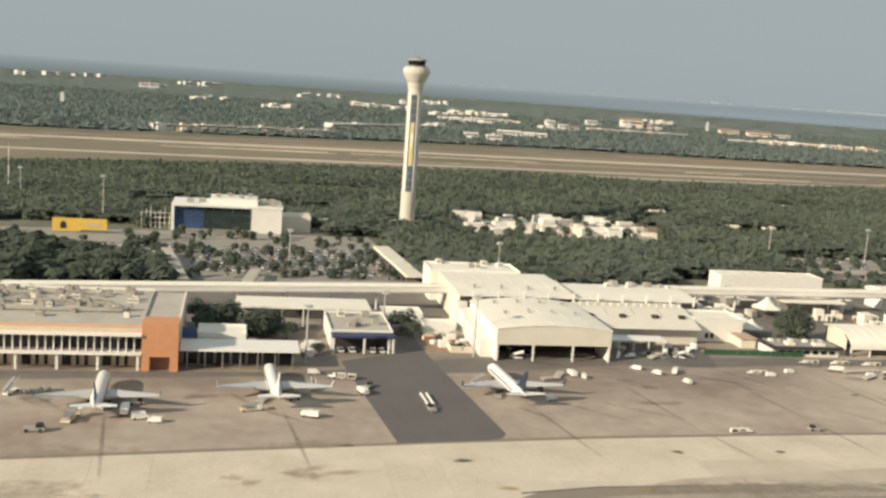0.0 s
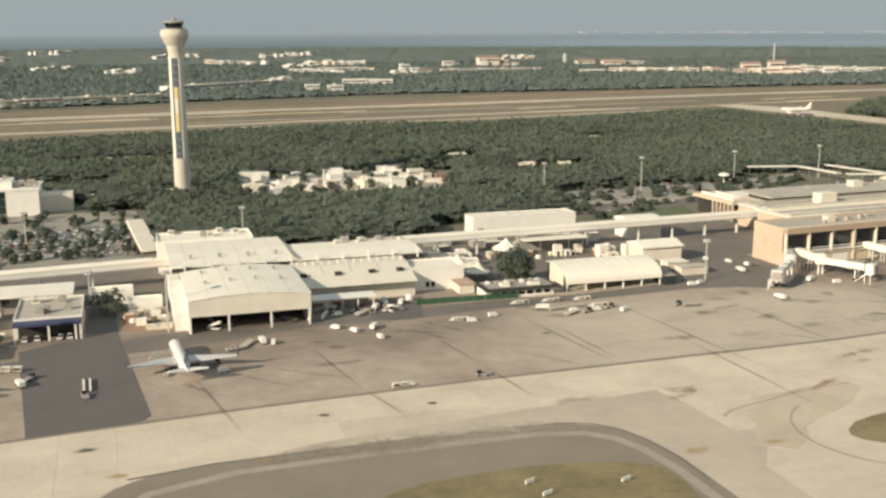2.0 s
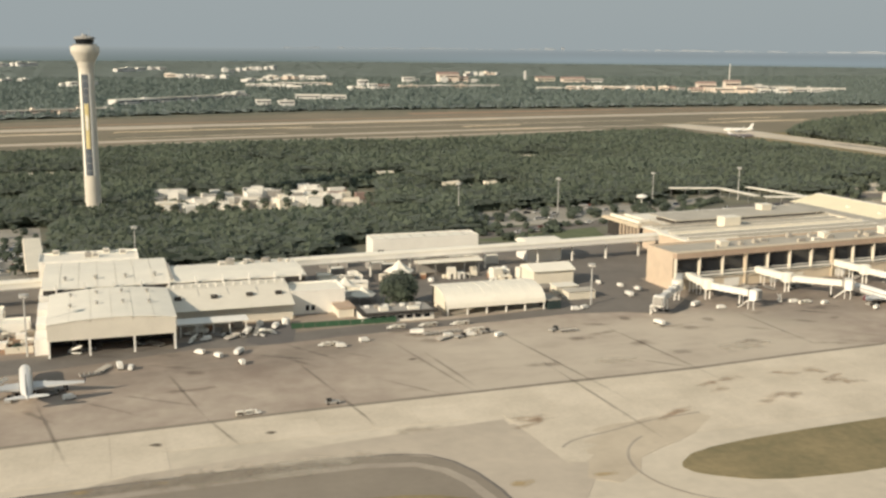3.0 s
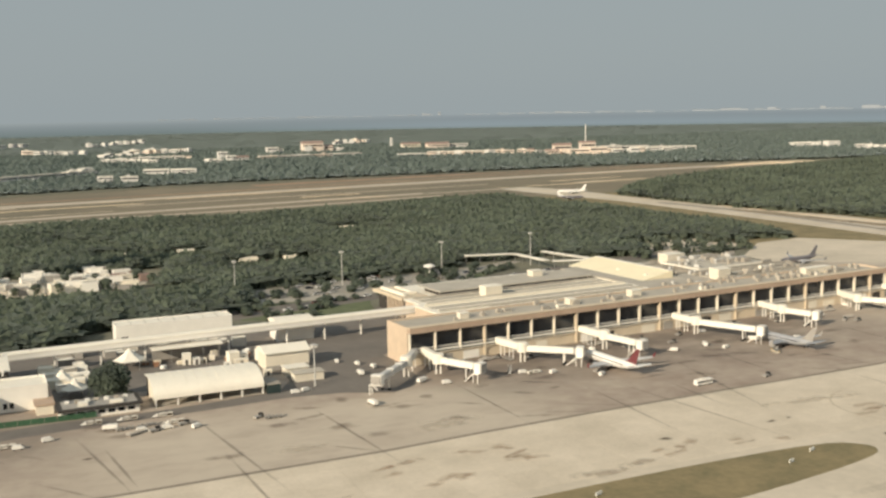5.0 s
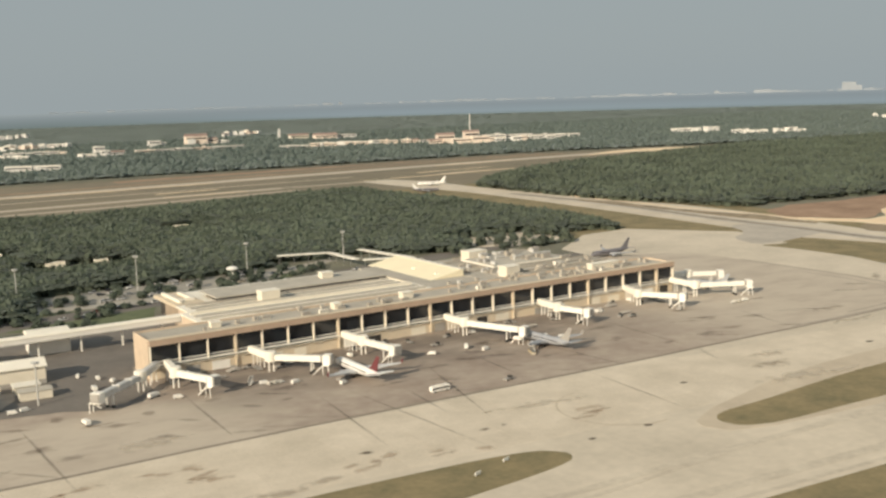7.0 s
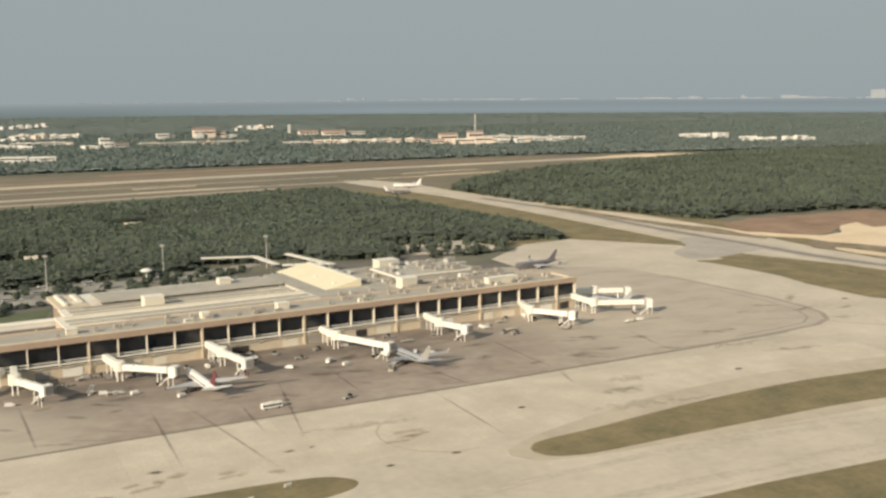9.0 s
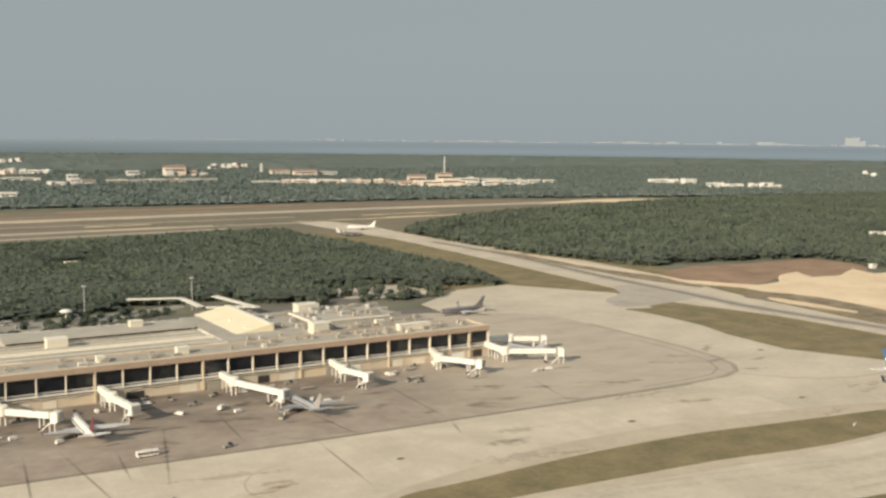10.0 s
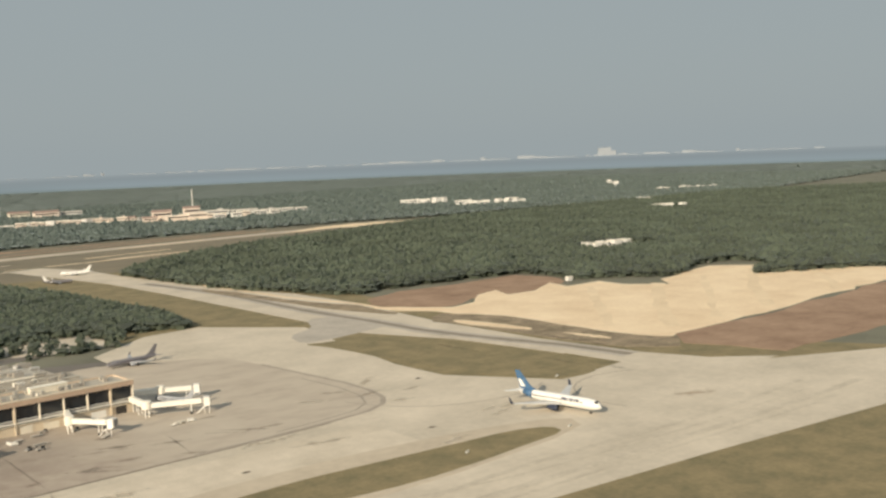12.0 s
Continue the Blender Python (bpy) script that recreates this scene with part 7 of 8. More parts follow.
for i, (pts, w) in enumerate((([(230, 150), (330, 157), (447, 163), (506, 163), (581, 152), (648, 157), (743, 152), (830, 160)], 3.2), ([(200, 146), (340, 150), (490, 168), (576, 161), (625, 149), (714, 145), (820, 148)], 1.6), ([(150, 141), (400, 141), (600, 140), (760, 137), (850, 140)], 4.2), ([(240, 134), (420, 134), (640, 133), (800, 130)], 1.8))):
    fine_pts = smooth_outline(pts + pts[::-1], 2)[:len(pts) * 4 - 4]
    mark("trim_taxi_line_%d" % (i + 1), ribbon(fine_pts, w), 0.116 + 0.001 * i, M_WEAR, "long tyre-worn streak along the taxiway")
for x, y, rx, ry in ((90, 205, 5, 2.4), (108, 205, 4, 2), (129, 208, 4, 2), (60, 206, 4, 2), (182, 182, 5, 3), (202, 181, 5, 3), (150, 205, 3, 1.4)):
    stain(x, y, rx, ry, M_YSOFT, "faded yellow painted sign on the pavement")
for x, y in ((140.7, 176.7), (142, 170.4), (160, 171.8), (360, 183), (372, 188), (636, 183), (690, 181), (754, 252), (300, 186)):
    single("airfield_sign", boxes((-1.2, 1.2, -0.15, 0.15, 0.35, 1.1), (-0.9, -0.75, -0.08, 0.08, 0, 0.35), (0.75, 0.9, -0.08, 0.08, 0, 0.35)), M_WHITE, "small white airfield sign in the grass", "sign", pose(x, y, 0.12, 0, 0, 20), "airfield signs")


def clutter(x, y, z, w, d, h, rot, kind):
    """A crate, tank or skip standing about in a yard."""
    m = pose(x, y, z, 0, 0, rot)
    if kind == 0:
        t = thing("storage_crate", "pale storage crate standing in the yard", "crate", m, "yard clutter")
        part("box", boxes((-w / 2, w / 2, -d / 2, d / 2, 0.12, h)), (M_WHITE, M_CREAM, M_UNITG)[int(x + y) % 3], t)
        part("skid", boxes((-w / 2, w / 2, -d / 2, -d / 2 + 0.2, 0, 0.119), (-w / 2, w / 2, d / 2 - 0.2, d / 2, 0, 0.119)), M_BARK, t)
    elif kind == 1:
        t = thing("water_tank", "white upright water tank in the yard", "tank", m, "yard clutter")
        part("shell", lathe(bmesh.new(), ((w * 0.4, 0), (w * 0.4, h * 0.85), (w * 0.25, h), (w * 0.1, h * 1.05)), 12), M_WHITE, t)
        part("lid", lathe(bmesh.new(), ((w * 0.14, h * 1.05), (w * 0.14, h * 1.12)), 10), M_GREYW, t)
    else:
        t = thing("waste_skip", "rusty open waste skip in the yard", "skip", m, "yard clutter")
        part("tub", skin(bmesh.new(), [[(-w * 0.4, -d * 0.4, 0), (w * 0.4, -d * 0.4, 0), (w * 0.4, d * 0.4, 0), (-w * 0.4, d * 0.4, 0)], [(-w / 2, -d / 2, h * 0.8), (w / 2, -d / 2, h * 0.8), (w / 2, d / 2, h * 0.8), (-w / 2, d / 2, h * 0.8)]], False), M_BRICKD, t)
        part("load", boxes((-w * 0.42, w * 0.42, -d * 0.42, d * 0.42, h * 0.8, h)), M_TANL, t)
    return t


yrng = random.Random(41)
for i in range(52):
    x, y = ((yrng.uniform(63, 76), yrng.uniform(318, 337)), (yrng.uniform(121, 158), yrng.uniform(326.5, 329.5)), (yrng.uniform(186, 262), yrng.uniform(374, 388)), (yrng.uniform(4, 28), yrng.uniform(306, 322)))[(0, 0, 1, 2, 2, 3)[i % 6]]
    clutter(x, y, 0.14, yrng.uniform(1.6, 3.6), yrng.uniform(1.4, 2.4), yrng.uniform(1.2, 2.6), yrng.uniform(-20, 20), (0, 0, 1, 0, 2)[i % 5])
sheet("ground_yard_soil", ragged([(62, 316), (76.5, 315), (77, 338), (66, 340), (61, 330)], 5, 0.8), 0.137, M_REDSOIL, "bare reddish soil of the hangar yard", "bare soil")


# ---- vehicles ----
PROTOS = {}


def placed(kind, maker, x, y, rot, z=0.14):
    m = pose(x, y, z, 0, 0, rot) @ Matrix.Scale(1.0 if kind.startswith("car") and kind != "carts" else 0.8, 4)
    if kind in PROTOS:
        return copy_thing(PROTOS[kind], m)
    PROTOS[kind] = maker()
    PROTOS[kind].matrix_world = m
    return PROTOS[kind]


def wheels(t, xs, half, r=0.35):
    for x in xs:
        for s in (-1, 1):
            part("wheel", tube(bmesh.new(), (x, s * (half - 0.22), r), (x, s * half, r), r, r, 12), M_BLACK, t)


def car(paint, length=4.4):
    def make():
        t = thing("car", "small %s car parked on asphalt" % paint.name.split("_")[-1], "car", None, "parked cars")
        h = length / 2
        part("body", extrude_profile(bmesh.new(), ((-h, 0.35), (h, 0.35), (h, 0.72), (h * 0.62, 0.9), (-h * 0.86, 0.95), (-h, 0.8)), 'x', -0.85, 0.85), paint, t).matrix_local = pose(0, 0, 0, 0, 0, 90)
        part("cabin", skin(bmesh.new(), [[(-h * 0.8, -0.8, 0.93), (h * 0.45, -0.8, 0.9), (h * 0.45, 0.8, 0.9), (-h * 0.8, 0.8, 0.93)], [(-h * 0.6, -0.62, 1.4), (h * 0.12, -0.62, 1.42), (h * 0.12, 0.62, 1.42), (-h * 0.6, 0.62, 1.4)]], False), M_GLASS, t)
        part("roof", boxes((-h * 0.58, h * 0.11, -0.6, 0.6, 1.41, 1.47)), paint, t)
        wheels(t, (-h * 0.62, h * 0.62), 0.88, 0.32)
        return t
    return make


def van():
    t = thing("van", "white airport service van", "van", None, "service vehicles")
    part("body", extrude_profile(bmesh.new(), ((-2.6, 0.4), (2.6, 0.4), (2.6, 1.1), (2.0, 1.25), (1.4, 2.15), (-2.6, 2.2)), 'y', -0.95, 0.95), M_WHITE, t)
    part("windscreen", skin(bmesh.new(), [[(2.02, -0.8, 1.26), (2.06, -0.8, 1.26), (2.06, 0.8, 1.26), (2.02, 0.8, 1.26)], [(1.46, -0.75, 2.08), (1.5, -0.75, 2.08), (1.5, 0.75, 2.08), (1.46, 0.75, 2.08)]], False), M_GLASS, t)
    wheels(t, (-1.7, 1.7), 0.98)
    return t


def truck():
    t = thing("truck", "white box truck serving aircraft", "truck", None, "service vehicles")
    part("chassis", boxes((-3.6, 3.6, -0.9, 0.9, 0.5, 0.8)), M_BLACK, t)
    part("box_body", boxes((-3.6, 1.4, -1.15, 1.15, 0.81, 2.8)), M_WHITE, t)
    part("cab", extrude_profile(bmesh.new(), ((1.6, 0.81), (3.6, 0.81), (3.6, 1.6), (3.2, 2.5), (1.6, 2.5)), 'y', -1.1, 1.1), M_WHITE, t)
    part("windscreen", boxes((3.3, 3.56, -0.95, 0.95, 1.66, 2.2)), M_GLASS, t)
    wheels(t, (-2.3, 2.5), 1.15, 0.48)
    return t


def bag_train():
    t = thing("baggage_train", "baggage tractor with two loaded carts", "baggage train", None, "service vehicles")
    part("tractor", boxes((0.2, 2.8, -0.7, 0.7, 0.35, 1.0), (0.3, 1.2, -0.65, 0.65, 1.0, 1.9)), M_WHITE, t)
    wheels(t, (0.7, 2.3), 0.78, 0.35)
    for i in range(2):
        x = -3.4 - i * 3.7
        part("cart", boxes((x, x + 3.0, -0.8, 0.8, 0.45, 0.65), (x, x + 0.1, -0.8, 0.8, 0.65, 1.9), (x + 2.9, x + 3.0, -0.8, 0.8, 0.65, 1.9), (x, x + 3.0, -0.85, 0.85, 1.9, 2.0)), M_ROOF, t)
        part("load", boxes((x + 0.2, x + 2.7, -0.7, 0.7, 0.66, 1.3), (x + 0.6, x + 2.0, -0.6, 0.6, 1.3, 1.65)), (M_GREYW, M_BARK)[i], t, "stacked suitcases")
        part("drawbar", boxes((x + 3.0, x + 3.7, -0.08, 0.08, 0.4, 0.5)), M_STEEL, t)
        wheels(t, (x + 0.6, x + 2.4), 0.8, 0.25)
    return t


def stairs():
    t = thing("boarding_stairs", "white mobile boarding stairs", "boarding stairs", None, "service vehicles")
    part("chassis", boxes((-3.4, 3.2, -0.9, 0.9, 0.45, 0.9)), M_WHITE, t)
    part("flight", boxes(*[(-3.0 + i * 0.42, -2.5 + i * 0.42, -0.7, 0.7, 0.9 + i * 0.19, 1.1 + i * 0.19) for i in range(13)]), M_STEEL, t)
    for s in (-1, 1):
        part("rail", extrude_profile(bmesh.new(), ((-3.0, 1.1), (2.6, 3.4), (3.4, 3.4), (3.4, 4.5), (2.5, 4.5), (-3.0, 2.1)), 'y', s * 0.78 - 0.04, s * 0.78 + 0.04), M_WHITE, t)
    part("platform", boxes((2.4, 3.6, -0.75, 0.75, 3.3, 3.45)), M_STEEL, t)
    wheels(t, (-2.3, 2.3), 0.95, 0.42)
    return t


def loader():
    t = thing("cargo_loader", "pale cargo loader with raised platform", "cargo loader", None, "service vehicles")
    part("base", boxes((-4, 4, -1.4, 1.4, 0.4, 0.9)), M_CREAM, t)
    part("platform", boxes((-4, 1.0, -1.5, 1.5, 1.9, 2.15)), M_STEEL, t)
    part("bridge", boxes((1.2, 4, -1.5, 1.5, 2.6, 2.8)), M_STEEL, t)
    for x in (-3.4, -0.4, 1.6, 3.6):
        part("scissor", boxes((x - 0.1, x + 0.1, -1.2, -1.0, 0.9, 2.0), (x - 0.1, x + 0.1, 1.0, 1.2, 0.9, 2.0)), M_YELLOW, t)
    part("cab", boxes((2.4, 3.9, -2.4, -1.52, 0.9, 2.9)), M_WHITE, t)
    wheels(t, (-3, 3), 1.45, 0.4)
    return t


def tug():
    t = thing("tow_tractor", "low dark aircraft tow tractor", "tow tractor", None, "service vehicles")
    part("body", boxes((-3, 3, -1.3, 1.3, 0.4, 1.3)), M_GREYW, t)
    part("cab", boxes((0.6, 2.4, -1.0, 1.0, 1.3, 2.3)), M_BLACK, t)
    wheels(t, (-1.9, 1.9), 1.35, 0.55)
    return t


def dark_carts():
    t = thing("parked_carts", "dark empty baggage carts parked close together", "baggage carts", None, "service vehicles")
    for i in range(4):
        part("cart", boxes((-4 + i * 2.3, -2.2 + i * 2.3, -1.6, 1.6, 0.45, 0.6), (-4 + i * 2.3, -3.9 + i * 2.3, -1.6, 1.6, 0.6, 1.6), (-2.3 + i * 2.3, -2.2 + i * 2.3, -1.6, 1.6, 0.6, 1.6)), M_GREYW, t)
        wheels(t, (-3.1 + i * 2.3,), 1.5, 0.25)
    return t


def bus():
    t = thing("apron_bus", "white apron bus with dark windows", "bus", None, "service vehicles")
    part("body", boxes((-4.5, 4.5, -1.2, 1.2, 0.4, 1.2), (-4.5, 4.5, -1.15, 1.15, 2.1, 2.6)), M_WHITE, t)
    part("glazing", boxes((-4.4, 4.4, -1.1, 1.1, 1.2, 2.1)), M_GLASS, t)
    for i in range(6):
        part("pillar", boxes((-4.5 + i * 1.77, -4.35 + i * 1.77, -1.18, 1.18, 1.2, 2.1)), M_WHITE, t)
    part("roof_unit", boxes((-1.5, 1.5, -0.9, 0.9, 2.6, 2.85)), M_ROOF, t)
    wheels(t, (-3.0, 3.0), 1.22, 0.42)
    return t


MAKERS = {"van": van, "truck": truck, "bags": bag_train, "stairs": stairs, "loader": loader, "tug": tug, "carts": dark_carts, "bus": bus}
FLEET = [("stairs", -53, 269, 70), ("carts", -47, 270, 20), ("tug", -42.5, 241, 0), ("loader", -36, 249, 80), ("van", -20, 250, 10), ("van", -16.5, 247.5, 170), ("truck", -24, 254, 90),
         ("loader", 6, 257, 15), ("truck", 20.5, 252, 160), ("truck", 36, 272, 110), ("bags", 30, 286, 165), ("tug", 38, 277, 60), ("stairs", 23, 276, 90), ("van", 24, 290, 0),
         ("tug", 52.4, 258, 100), ("stairs", 70, 282, 30), ("carts", 93, 287, 15), ("truck", 101.5, 292, 95), ("van", 104.5, 290, 80), ("carts", 97, 291, 60), ("van", 88, 268, 20),
         ("van", 125, 300, 140), ("van", 130, 295, 120), ("truck", 136.5, 296.5, 60), ("van", 136, 286, 100), ("bags", 163, 297, 175), ("van", 168, 294.5, 0), ("van", 176.5, 298.5, 10),
         ("bags", 189, 310.6, 178), ("bags", 200, 310.2, 178), ("bags", 211, 309, 177), ("truck", 195, 302, 165), ("carts", 199, 300, 10), ("carts", 201.5, 293.5, 30), ("van", 204, 296, 5), ("tug", 207.5, 294, 20), ("van", 211.5, 295, 5), ("bags", 213, 300, 172), ("carts", 206, 301, 5), ("tug", 217, 297, 15), ("van", 220, 292, 30),
         ("tug", 240, 293, 30), ("carts", 244, 291, 0), ("truck", 278, 290, 100), ("truck", 304, 309, 30), ("van", 311, 303, 0), ("stairs", 338, 306, 60), ("van", 342, 303, 0),
         ("van", 352, 298, 20), ("bags", 347, 301, 10), ("van", 411.7, 306, 140), ("truck", 428, 307, 60), ("van", 433, 300, 20), ("tug", 514, 318, 40), ("tug", 518, 314.5, 10),
         ("bags", 575, 310, 178), ("van", 583, 311, 0), ("bus", 390, 259.5, 6), ("tug", 417, 258, 20), ("van", 259, 316, 0), ("van", 263, 317, 20),
         ("bags", 133, 242, 4), ("tug", 154, 244, 176), ("carts", -28, 258, 40), ("tug", -22, 261, 10), ("carts", 9, 264, 70), ("tug", 17, 266, 30), ("carts", 82, 272, 30), ("tug", 73, 270, 80), ("tug", 86, 276, 10), ("carts", 368, 292, 20), ("tug", 380, 290, 60), ("carts", 452, 294, 30), ("tug", 462, 287, 70), ("carts", 520, 322, 5), ("carts", 545, 314, 40), ("tug", 420, 318, 0), ("carts", 400, 320, 4), ("carts", 470, 324, 4), ("carts", 330, 320, 4), ("tug", 355, 322, 4), ("truck", 452, 306, 100), ("van", 465, 305, 60), ("van", 470, 300, 0), ("loader", 445, 285, 70), ("van", 366, 287, 30),
         ("truck", 288, 330, 90), ("van", 292, 345, 90), ("van", 286, 352, 80), ("van", 296, 338, 100)]
for kind, x, y, r in FLEET:
    placed(kind, MAKERS[kind], x, y, r)
prng = random.Random(91)
for i in range(26):  # service yard beside the annex and along the hangar mouth
    x, y = (prng.uniform(121, 156), prng.uniform(311, 324)) if i < 16 else (prng.uniform(86, 116), prng.uniform(310, 317))
    kind = prng.choice(("van", "carts", "stairs", "truck", "tug", "bags"))
    placed(kind, MAKERS[kind], x, y, prng.uniform(0, 360))
for i in range(34):
    x = prng.uniform(318, 585)
    kind = prng.choice(("carts", "tug", "carts", "van"))
    placed(kind, MAKERS[kind], x, front(x) - prng.uniform(3, 16), prng.choice((4, 94, 30)))
# tow bars lying on the fresh asphalt
for dx in (0.0, 1.6):
    b = thing("tow_bar", "white aircraft tow bar on the dark asphalt", "tow bar", pose(52 + dx, 262, 0.17, 0, 0, 92), "tow bars")
    part("bar", boxes((0, 9, -0.25, 0.25, 0.3, 0.8)), M_WHITE, b)
    part("hitch", boxes((9, 9.6, -0.35, 0.35, 0.2, 0.7)), M_STEEL, b)
    part("wheel", tube(bmesh.new(), (4, -0.4, 0.25), (4, 0.4, 0.25), 0.25, 0.25, 10), M_BLACK, b)
# parked cars
crng = random.Random(52)
count = 0
for row in range(13):
    for col in range(74):
        x, y = 73 - col * 3.6 + row * 0.9, 440 + row * 7.6 + crng.uniform(-0.6, 0.6)
        if crng.random() < (0.18 if x > -60 else 0.30) or count >= 232 or x < -118 or (x > -92 and x < -24 and y < 468) or (-36 < x < 46 and y > 538) or (x < -100 and y < 468) or x > 70 or (-88 < x < -56 and 518 < y < 530) or (-27 < x < -14 and y < 478) or (66 < x < 80):
            continue
        count += 1
        k = crng.choices(range(6), (11, 7, 4, 1, 1.5, 3))[0]
        placed("car%d" % k, car(CAR_PAINTS[k], (4.4, 4.2, 4.7, 4.0, 4.3, 4.5)[k]), x, y, crng.choice((90, 270)) + crng.uniform(-3, 3), 0.07)
for x in (34, 37.5, 44, 46.8):  # under the service building canopy
    placed("car0", car(CAR_PAINTS[0]), x, 314.8, 90 + crng.uniform(-4, 4), 0.14)
for i in range(50):  # landside kerb of the main terminal and roads in the wood
    x = crng.uniform(285, 520)
    y = 463 + (x - 270) * 0.22 + crng.choice((-4, 4)) + crng.uniform(-1, 1)
    if i % 2:
        x = crng.uniform(296, 430)
        y = 496 + (x - 290) * 0.16 + crng.choice((0, 10, 20, 30))
    k = crng.choices(range(6), (11, 7, 4, 1, 1.5, 3))[0]
    placed("car%d" % k, car(CAR_PAINTS[k]), x, y, 12 + crng.choice((0, 180)), 0.07)


# ---- poles and masts ----
def light_pole(x, y, h, label="tall grey light mast with a crown of floodlights"):
    t = thing("light_mast", label, "light mast", pose(x, y, 0), "light masts")
    part("pole", tube(bmesh.new(), (0, 0, 0), (0, 0, h), 0.34, 0.22), M_MAST, t)
    part("crown", lathe(bmesh.new(), ((1.3, h), (1.5, h + 0.3), (0.7, h + 0.5)), 12), M_MAST, t)
    for i in range(5):
        a = i * 1.257
        part("floodlight", boxes((1.0 * math.cos(a) - 0.35, 1.0 * math.cos(a) + 0.35, 1.0 * math.sin(a) - 0.35, 1.0 * math.sin(a) + 0.35, h - 0.5, h - 0.02)), M_WHITE, t)


for x, y, h in ((22.5, 302, 17), (285, 518, 19), (347, 524, 19), (411, 530, 19.5), (474, 536, 20), (24.5, 455, 16), (-66, 560, 24), (112, 430, 18), (75.5, 312, 19), (268, 322, 15), (52, 350, 12), (-118, 622, 20)):
    light_pole(x, y, h)
t = thing("lattice_mast", "thin pale lattice radio mast", "radio mast", pose(-128, 640, 0))
for i in range(10):
    part("segment", tube(bmesh.new(), (0, 0, i * 3.2), (0, 0, i * 3.2 + 3.19), 0.5 - i * 0.03, 0.47 - i * 0.03, 6), M_WHITE if i % 3 else M_STEEL, t)
t = thing("lattice_mast", "tall pale radio mast above the resort", "radio mast", pose(1300, 1800, 0))
part("segment", tube(bmesh.new(), (0, 0, 0), (0, 0, 58), 1.3, 0.7, 8), M_WHITE, t)


# ---- distant town ----
def town_house(x, y, w, d, h, wall, roof, rot, label, cat):
    t = thing("town_building", label, cat, pose(x, y, 0, 0, 0, rot), "distant town")
    part("wall", boxes((-w / 2, w / 2, -d / 2, d / 2, 0, h)), wall, t)
    if roof is M_TERRA:
        part("roof", extrude_profile(bmesh.new(), ((-d / 2 - 0.8, h + 0.01), (d / 2 + 0.8, h + 0.01), (0, h + 0.22 * d)), 'x', -w / 2 - 0.8, w / 2 + 0.8), roof, t)
    else:
        part("roof", boxes((-w / 2 - 0.3, w / 2 + 0.3, -d / 2 - 0.3, d / 2 + 0.3, h, h + 0.6)), roof, t)
    k = trng.uniform(-0.3, 0.3) * w
    if w > 12 and roof is not M_TERRA and trng.random() < 0.4:
        part("stair_head", boxes((k - w * 0.08, k + w * 0.08, -d * 0.2, d * 0.25, h + 0.61, h + trng.uniform(1.6, 3.0))), wall, t)
    if w > 16:
        part("porch", boxes((k - w * 0.2, k + w * 0.22, -d / 2 - 5, -d / 2 - 0.01, 0, h * trng.uniform(0.55, 0.8))), wall, t)
        part("window_band", boxes((-w * 0.46, w * 0.46, -d / 2 - 0.06, -d / 2 - 0.004, h * 0.72, h * 0.86)), M_GLASS, t)
    return t


for s in TOWN:
    town_house(*s)


# ---- lagoon, haze and hotel strip on the horizon ----
CENTRE = Vector((265, -65, 0))
RADIUS = 4600.0
# rim height chosen to fit the shoreline as the camera sees it
SHORE = 63.0


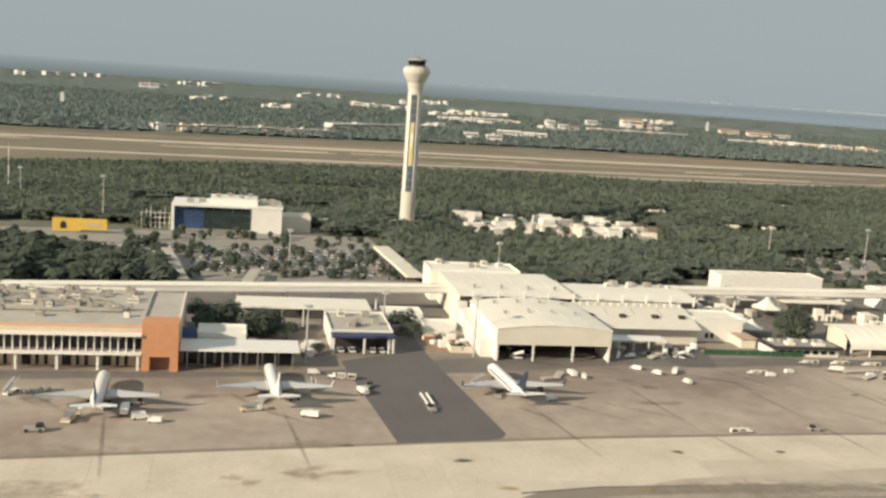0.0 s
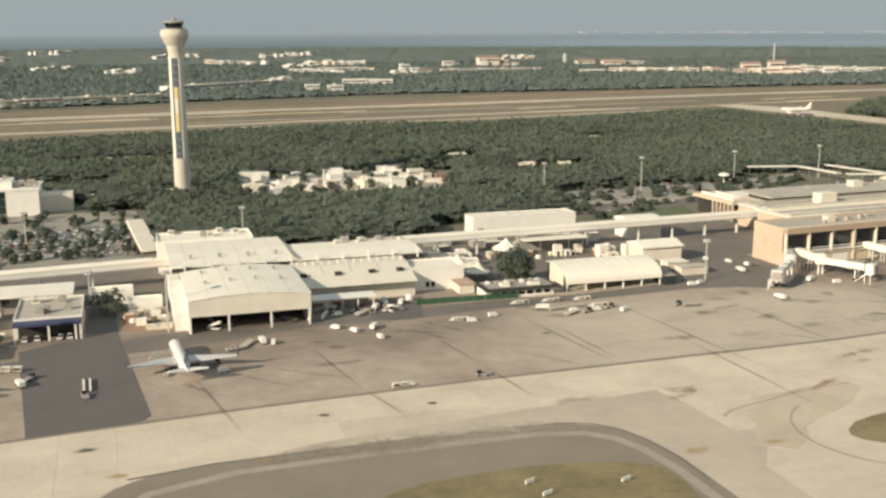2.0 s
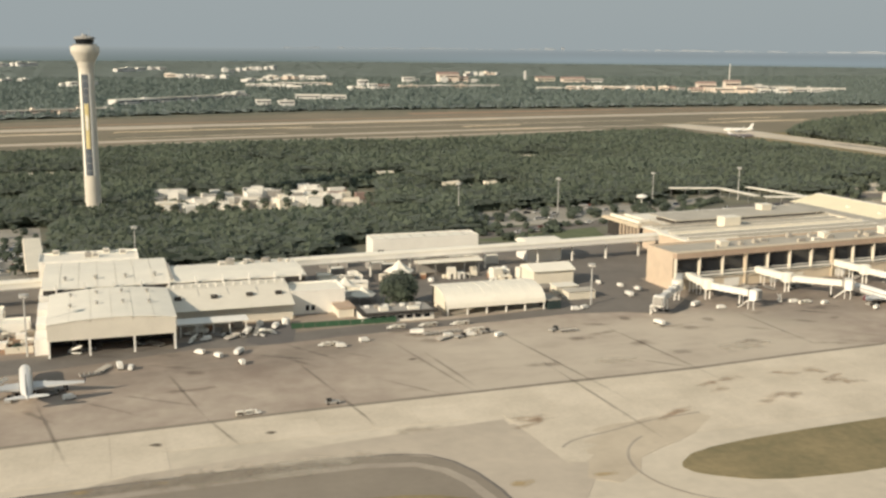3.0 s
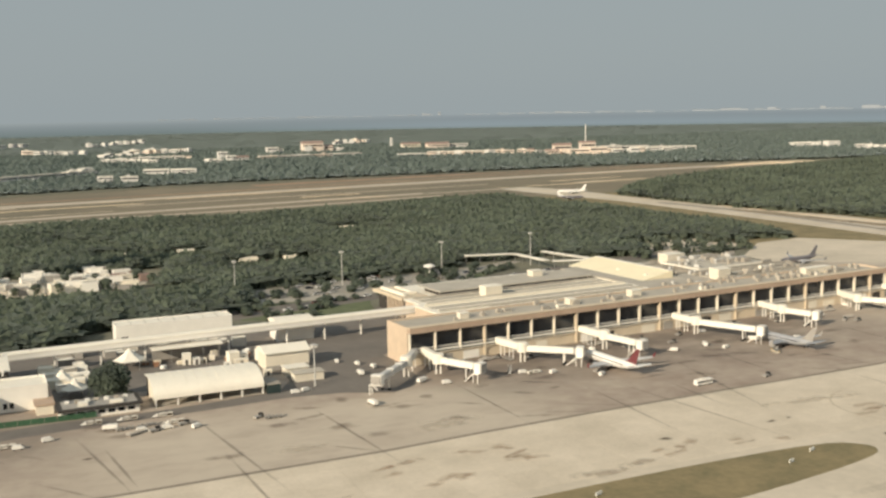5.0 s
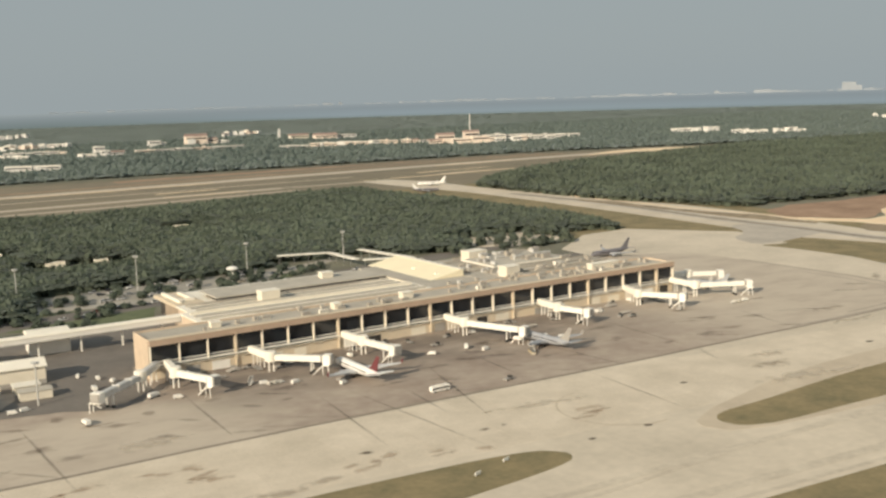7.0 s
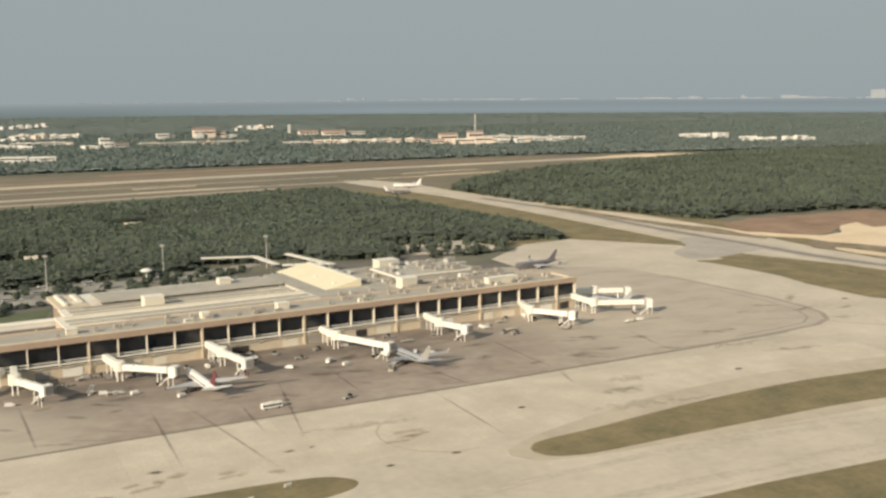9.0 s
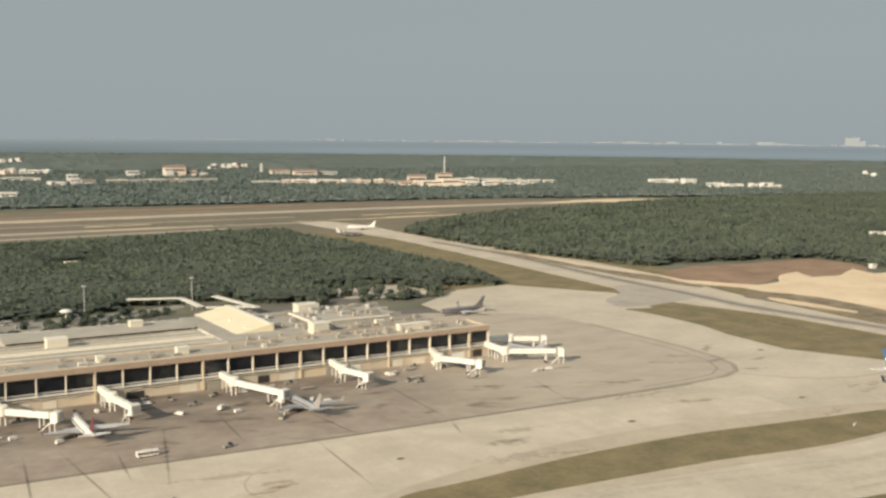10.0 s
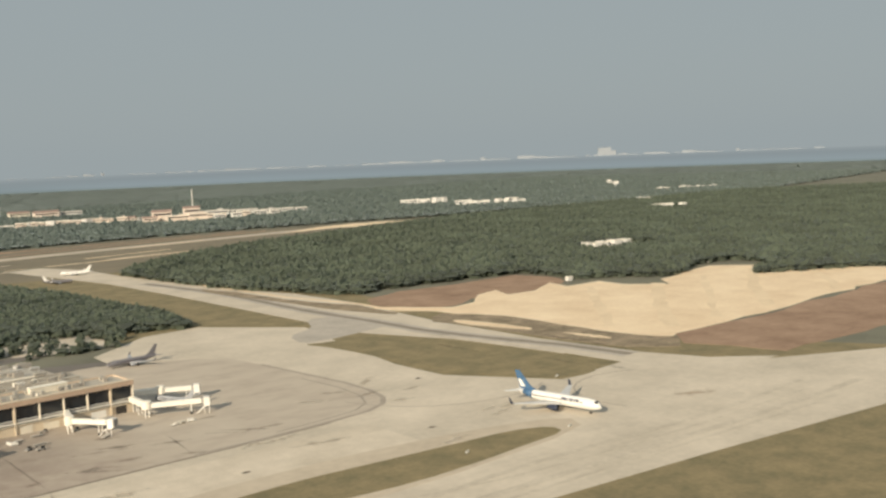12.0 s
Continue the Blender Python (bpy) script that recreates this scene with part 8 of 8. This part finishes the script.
def horizon_backdrop():
    # self-glowing backdrop; the haze is painted into its colour ramps
    m = bpy.data.materials.new("hazy_distance")
    m.use_nodes = True
    n, l = m.node_tree.nodes, m.node_tree.links
    n.clear()
    out = n.new("ShaderNodeOutputMaterial")
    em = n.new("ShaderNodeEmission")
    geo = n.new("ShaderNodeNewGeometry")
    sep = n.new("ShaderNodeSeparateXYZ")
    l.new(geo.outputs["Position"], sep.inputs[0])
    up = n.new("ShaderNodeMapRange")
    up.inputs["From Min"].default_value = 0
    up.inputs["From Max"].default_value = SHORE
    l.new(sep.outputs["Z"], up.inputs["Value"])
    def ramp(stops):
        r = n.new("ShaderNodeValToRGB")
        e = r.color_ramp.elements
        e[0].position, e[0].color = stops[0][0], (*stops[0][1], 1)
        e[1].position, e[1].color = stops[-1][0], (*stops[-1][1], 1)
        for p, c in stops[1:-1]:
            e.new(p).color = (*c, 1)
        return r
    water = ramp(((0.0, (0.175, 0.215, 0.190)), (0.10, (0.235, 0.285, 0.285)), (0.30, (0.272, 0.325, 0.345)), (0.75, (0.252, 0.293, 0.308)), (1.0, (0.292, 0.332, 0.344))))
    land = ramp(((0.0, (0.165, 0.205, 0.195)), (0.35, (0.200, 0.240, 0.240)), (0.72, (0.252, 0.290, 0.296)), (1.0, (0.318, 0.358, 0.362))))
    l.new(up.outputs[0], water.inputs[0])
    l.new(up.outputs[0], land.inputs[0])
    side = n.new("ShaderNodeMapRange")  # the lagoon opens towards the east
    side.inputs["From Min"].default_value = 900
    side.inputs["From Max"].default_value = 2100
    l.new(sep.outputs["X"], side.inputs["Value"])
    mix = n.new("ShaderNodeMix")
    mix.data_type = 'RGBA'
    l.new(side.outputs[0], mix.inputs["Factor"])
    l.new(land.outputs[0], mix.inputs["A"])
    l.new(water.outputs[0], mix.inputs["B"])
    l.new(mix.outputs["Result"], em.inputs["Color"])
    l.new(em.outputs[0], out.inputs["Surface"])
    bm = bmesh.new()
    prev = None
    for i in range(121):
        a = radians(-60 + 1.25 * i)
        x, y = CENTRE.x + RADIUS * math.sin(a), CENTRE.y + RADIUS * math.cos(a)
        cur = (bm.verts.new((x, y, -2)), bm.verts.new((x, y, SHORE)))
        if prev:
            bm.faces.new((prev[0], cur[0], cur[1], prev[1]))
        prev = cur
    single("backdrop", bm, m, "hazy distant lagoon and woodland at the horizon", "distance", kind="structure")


horizon_backdrop()
# white walls greyed and blued: the haze is in the colour
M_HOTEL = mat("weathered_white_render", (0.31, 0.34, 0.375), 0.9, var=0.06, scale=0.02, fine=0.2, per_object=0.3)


def hotel(az, width, h):
    """A block set behind the backdrop, sized so its top shows from the camera."""
    a = radians(az)
    x, y = CENTRE.x + (RADIUS + 25) * math.sin(a), CENTRE.y + (RADIUS + 25) * math.cos(a)
    t = thing("hotel_block", "pale hotel block on the hazy shore", "hotel", pose(x, y, 0, 0, 0, -az), "hotels on the horizon")
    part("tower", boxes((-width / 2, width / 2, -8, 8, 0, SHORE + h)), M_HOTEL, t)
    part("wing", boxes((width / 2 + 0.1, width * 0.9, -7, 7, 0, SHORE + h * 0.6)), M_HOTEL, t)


hrng = random.Random(64)
SPANS = [(8.0, 9.6, 0.4), (10.8, 13.4, 0.6), (13.6, 15.8, 0.6), (16.5, 19, 0.3), (20.0, 21.2, 0.5), (21.3, 23.0, 1.0), (24.5, 28.5, 0.6), (29.1, 32.3, 0.9), (37.0, 38.6, 0.7), (38.7, 41.0, 0.8), (42.7, 45.2, 1.2), (45.4, 48.2, 0.9), (50.0, 52.2, 0.9), (52.3, 53.1, 0.5), (53.2, 55.5, 0.8), (28.6, 29.0, 0.5), (32.4, 36.9, 0.5), (41.1, 42.6, 0.5), (48.3, 49.9, 0.5), (56, 60, 0.8)]
for a0, a1, k in SPANS:
    a = a0
    while a < a1:
        w = hrng.choice((8, 14, 22, 38, 70)) * hrng.uniform(0.7, 1.3)
        hotel(a, w, hrng.choice((2.5, 3.5, 5, 7, 11)) * k * hrng.uniform(0.7, 1.2))
        a += math.degrees((w * 1.45 + hrng.choice((0, 0, 3, 14))) / RADIUS)
hotel(49.2, 55, 34)

# ---- concrete slabs of the outer apron ----
apron_slabs = thing("pavement_slabs", "pale worn concrete slabs beside the apron", "pavement", kind="structure")
SLABS = {}
SHOULDER = [(48, 100), (56, 190), (79, 203), (102, 211), (154, 217), (193, 220), (198, 203), (198, 186), (192, 100)]
placed_slabs = 0
for i in range(64):
    for j in range(4):
        x, y = -165 + i * 12.5, 198 + j * 12.5
        if inside(np.array([[x + 6, y + 5], [x + 1, y + 2], [x + 11, y + 2]]), SHOULDER).any():
            continue
        if x > 632 or placed_slabs > 296:
            continue
        placed_slabs += 1
        if "slab" not in SLABS:
            SLABS["slab"] = mesh_of(boxes((0.03, 12.47, 0.03, 12.47, 0.02, 0.11)), "slab", M_CONC)
        ob = new("slab", SLABS["slab"])
        ob.parent = apron_slabs
        ob.location = (x, y, 0)
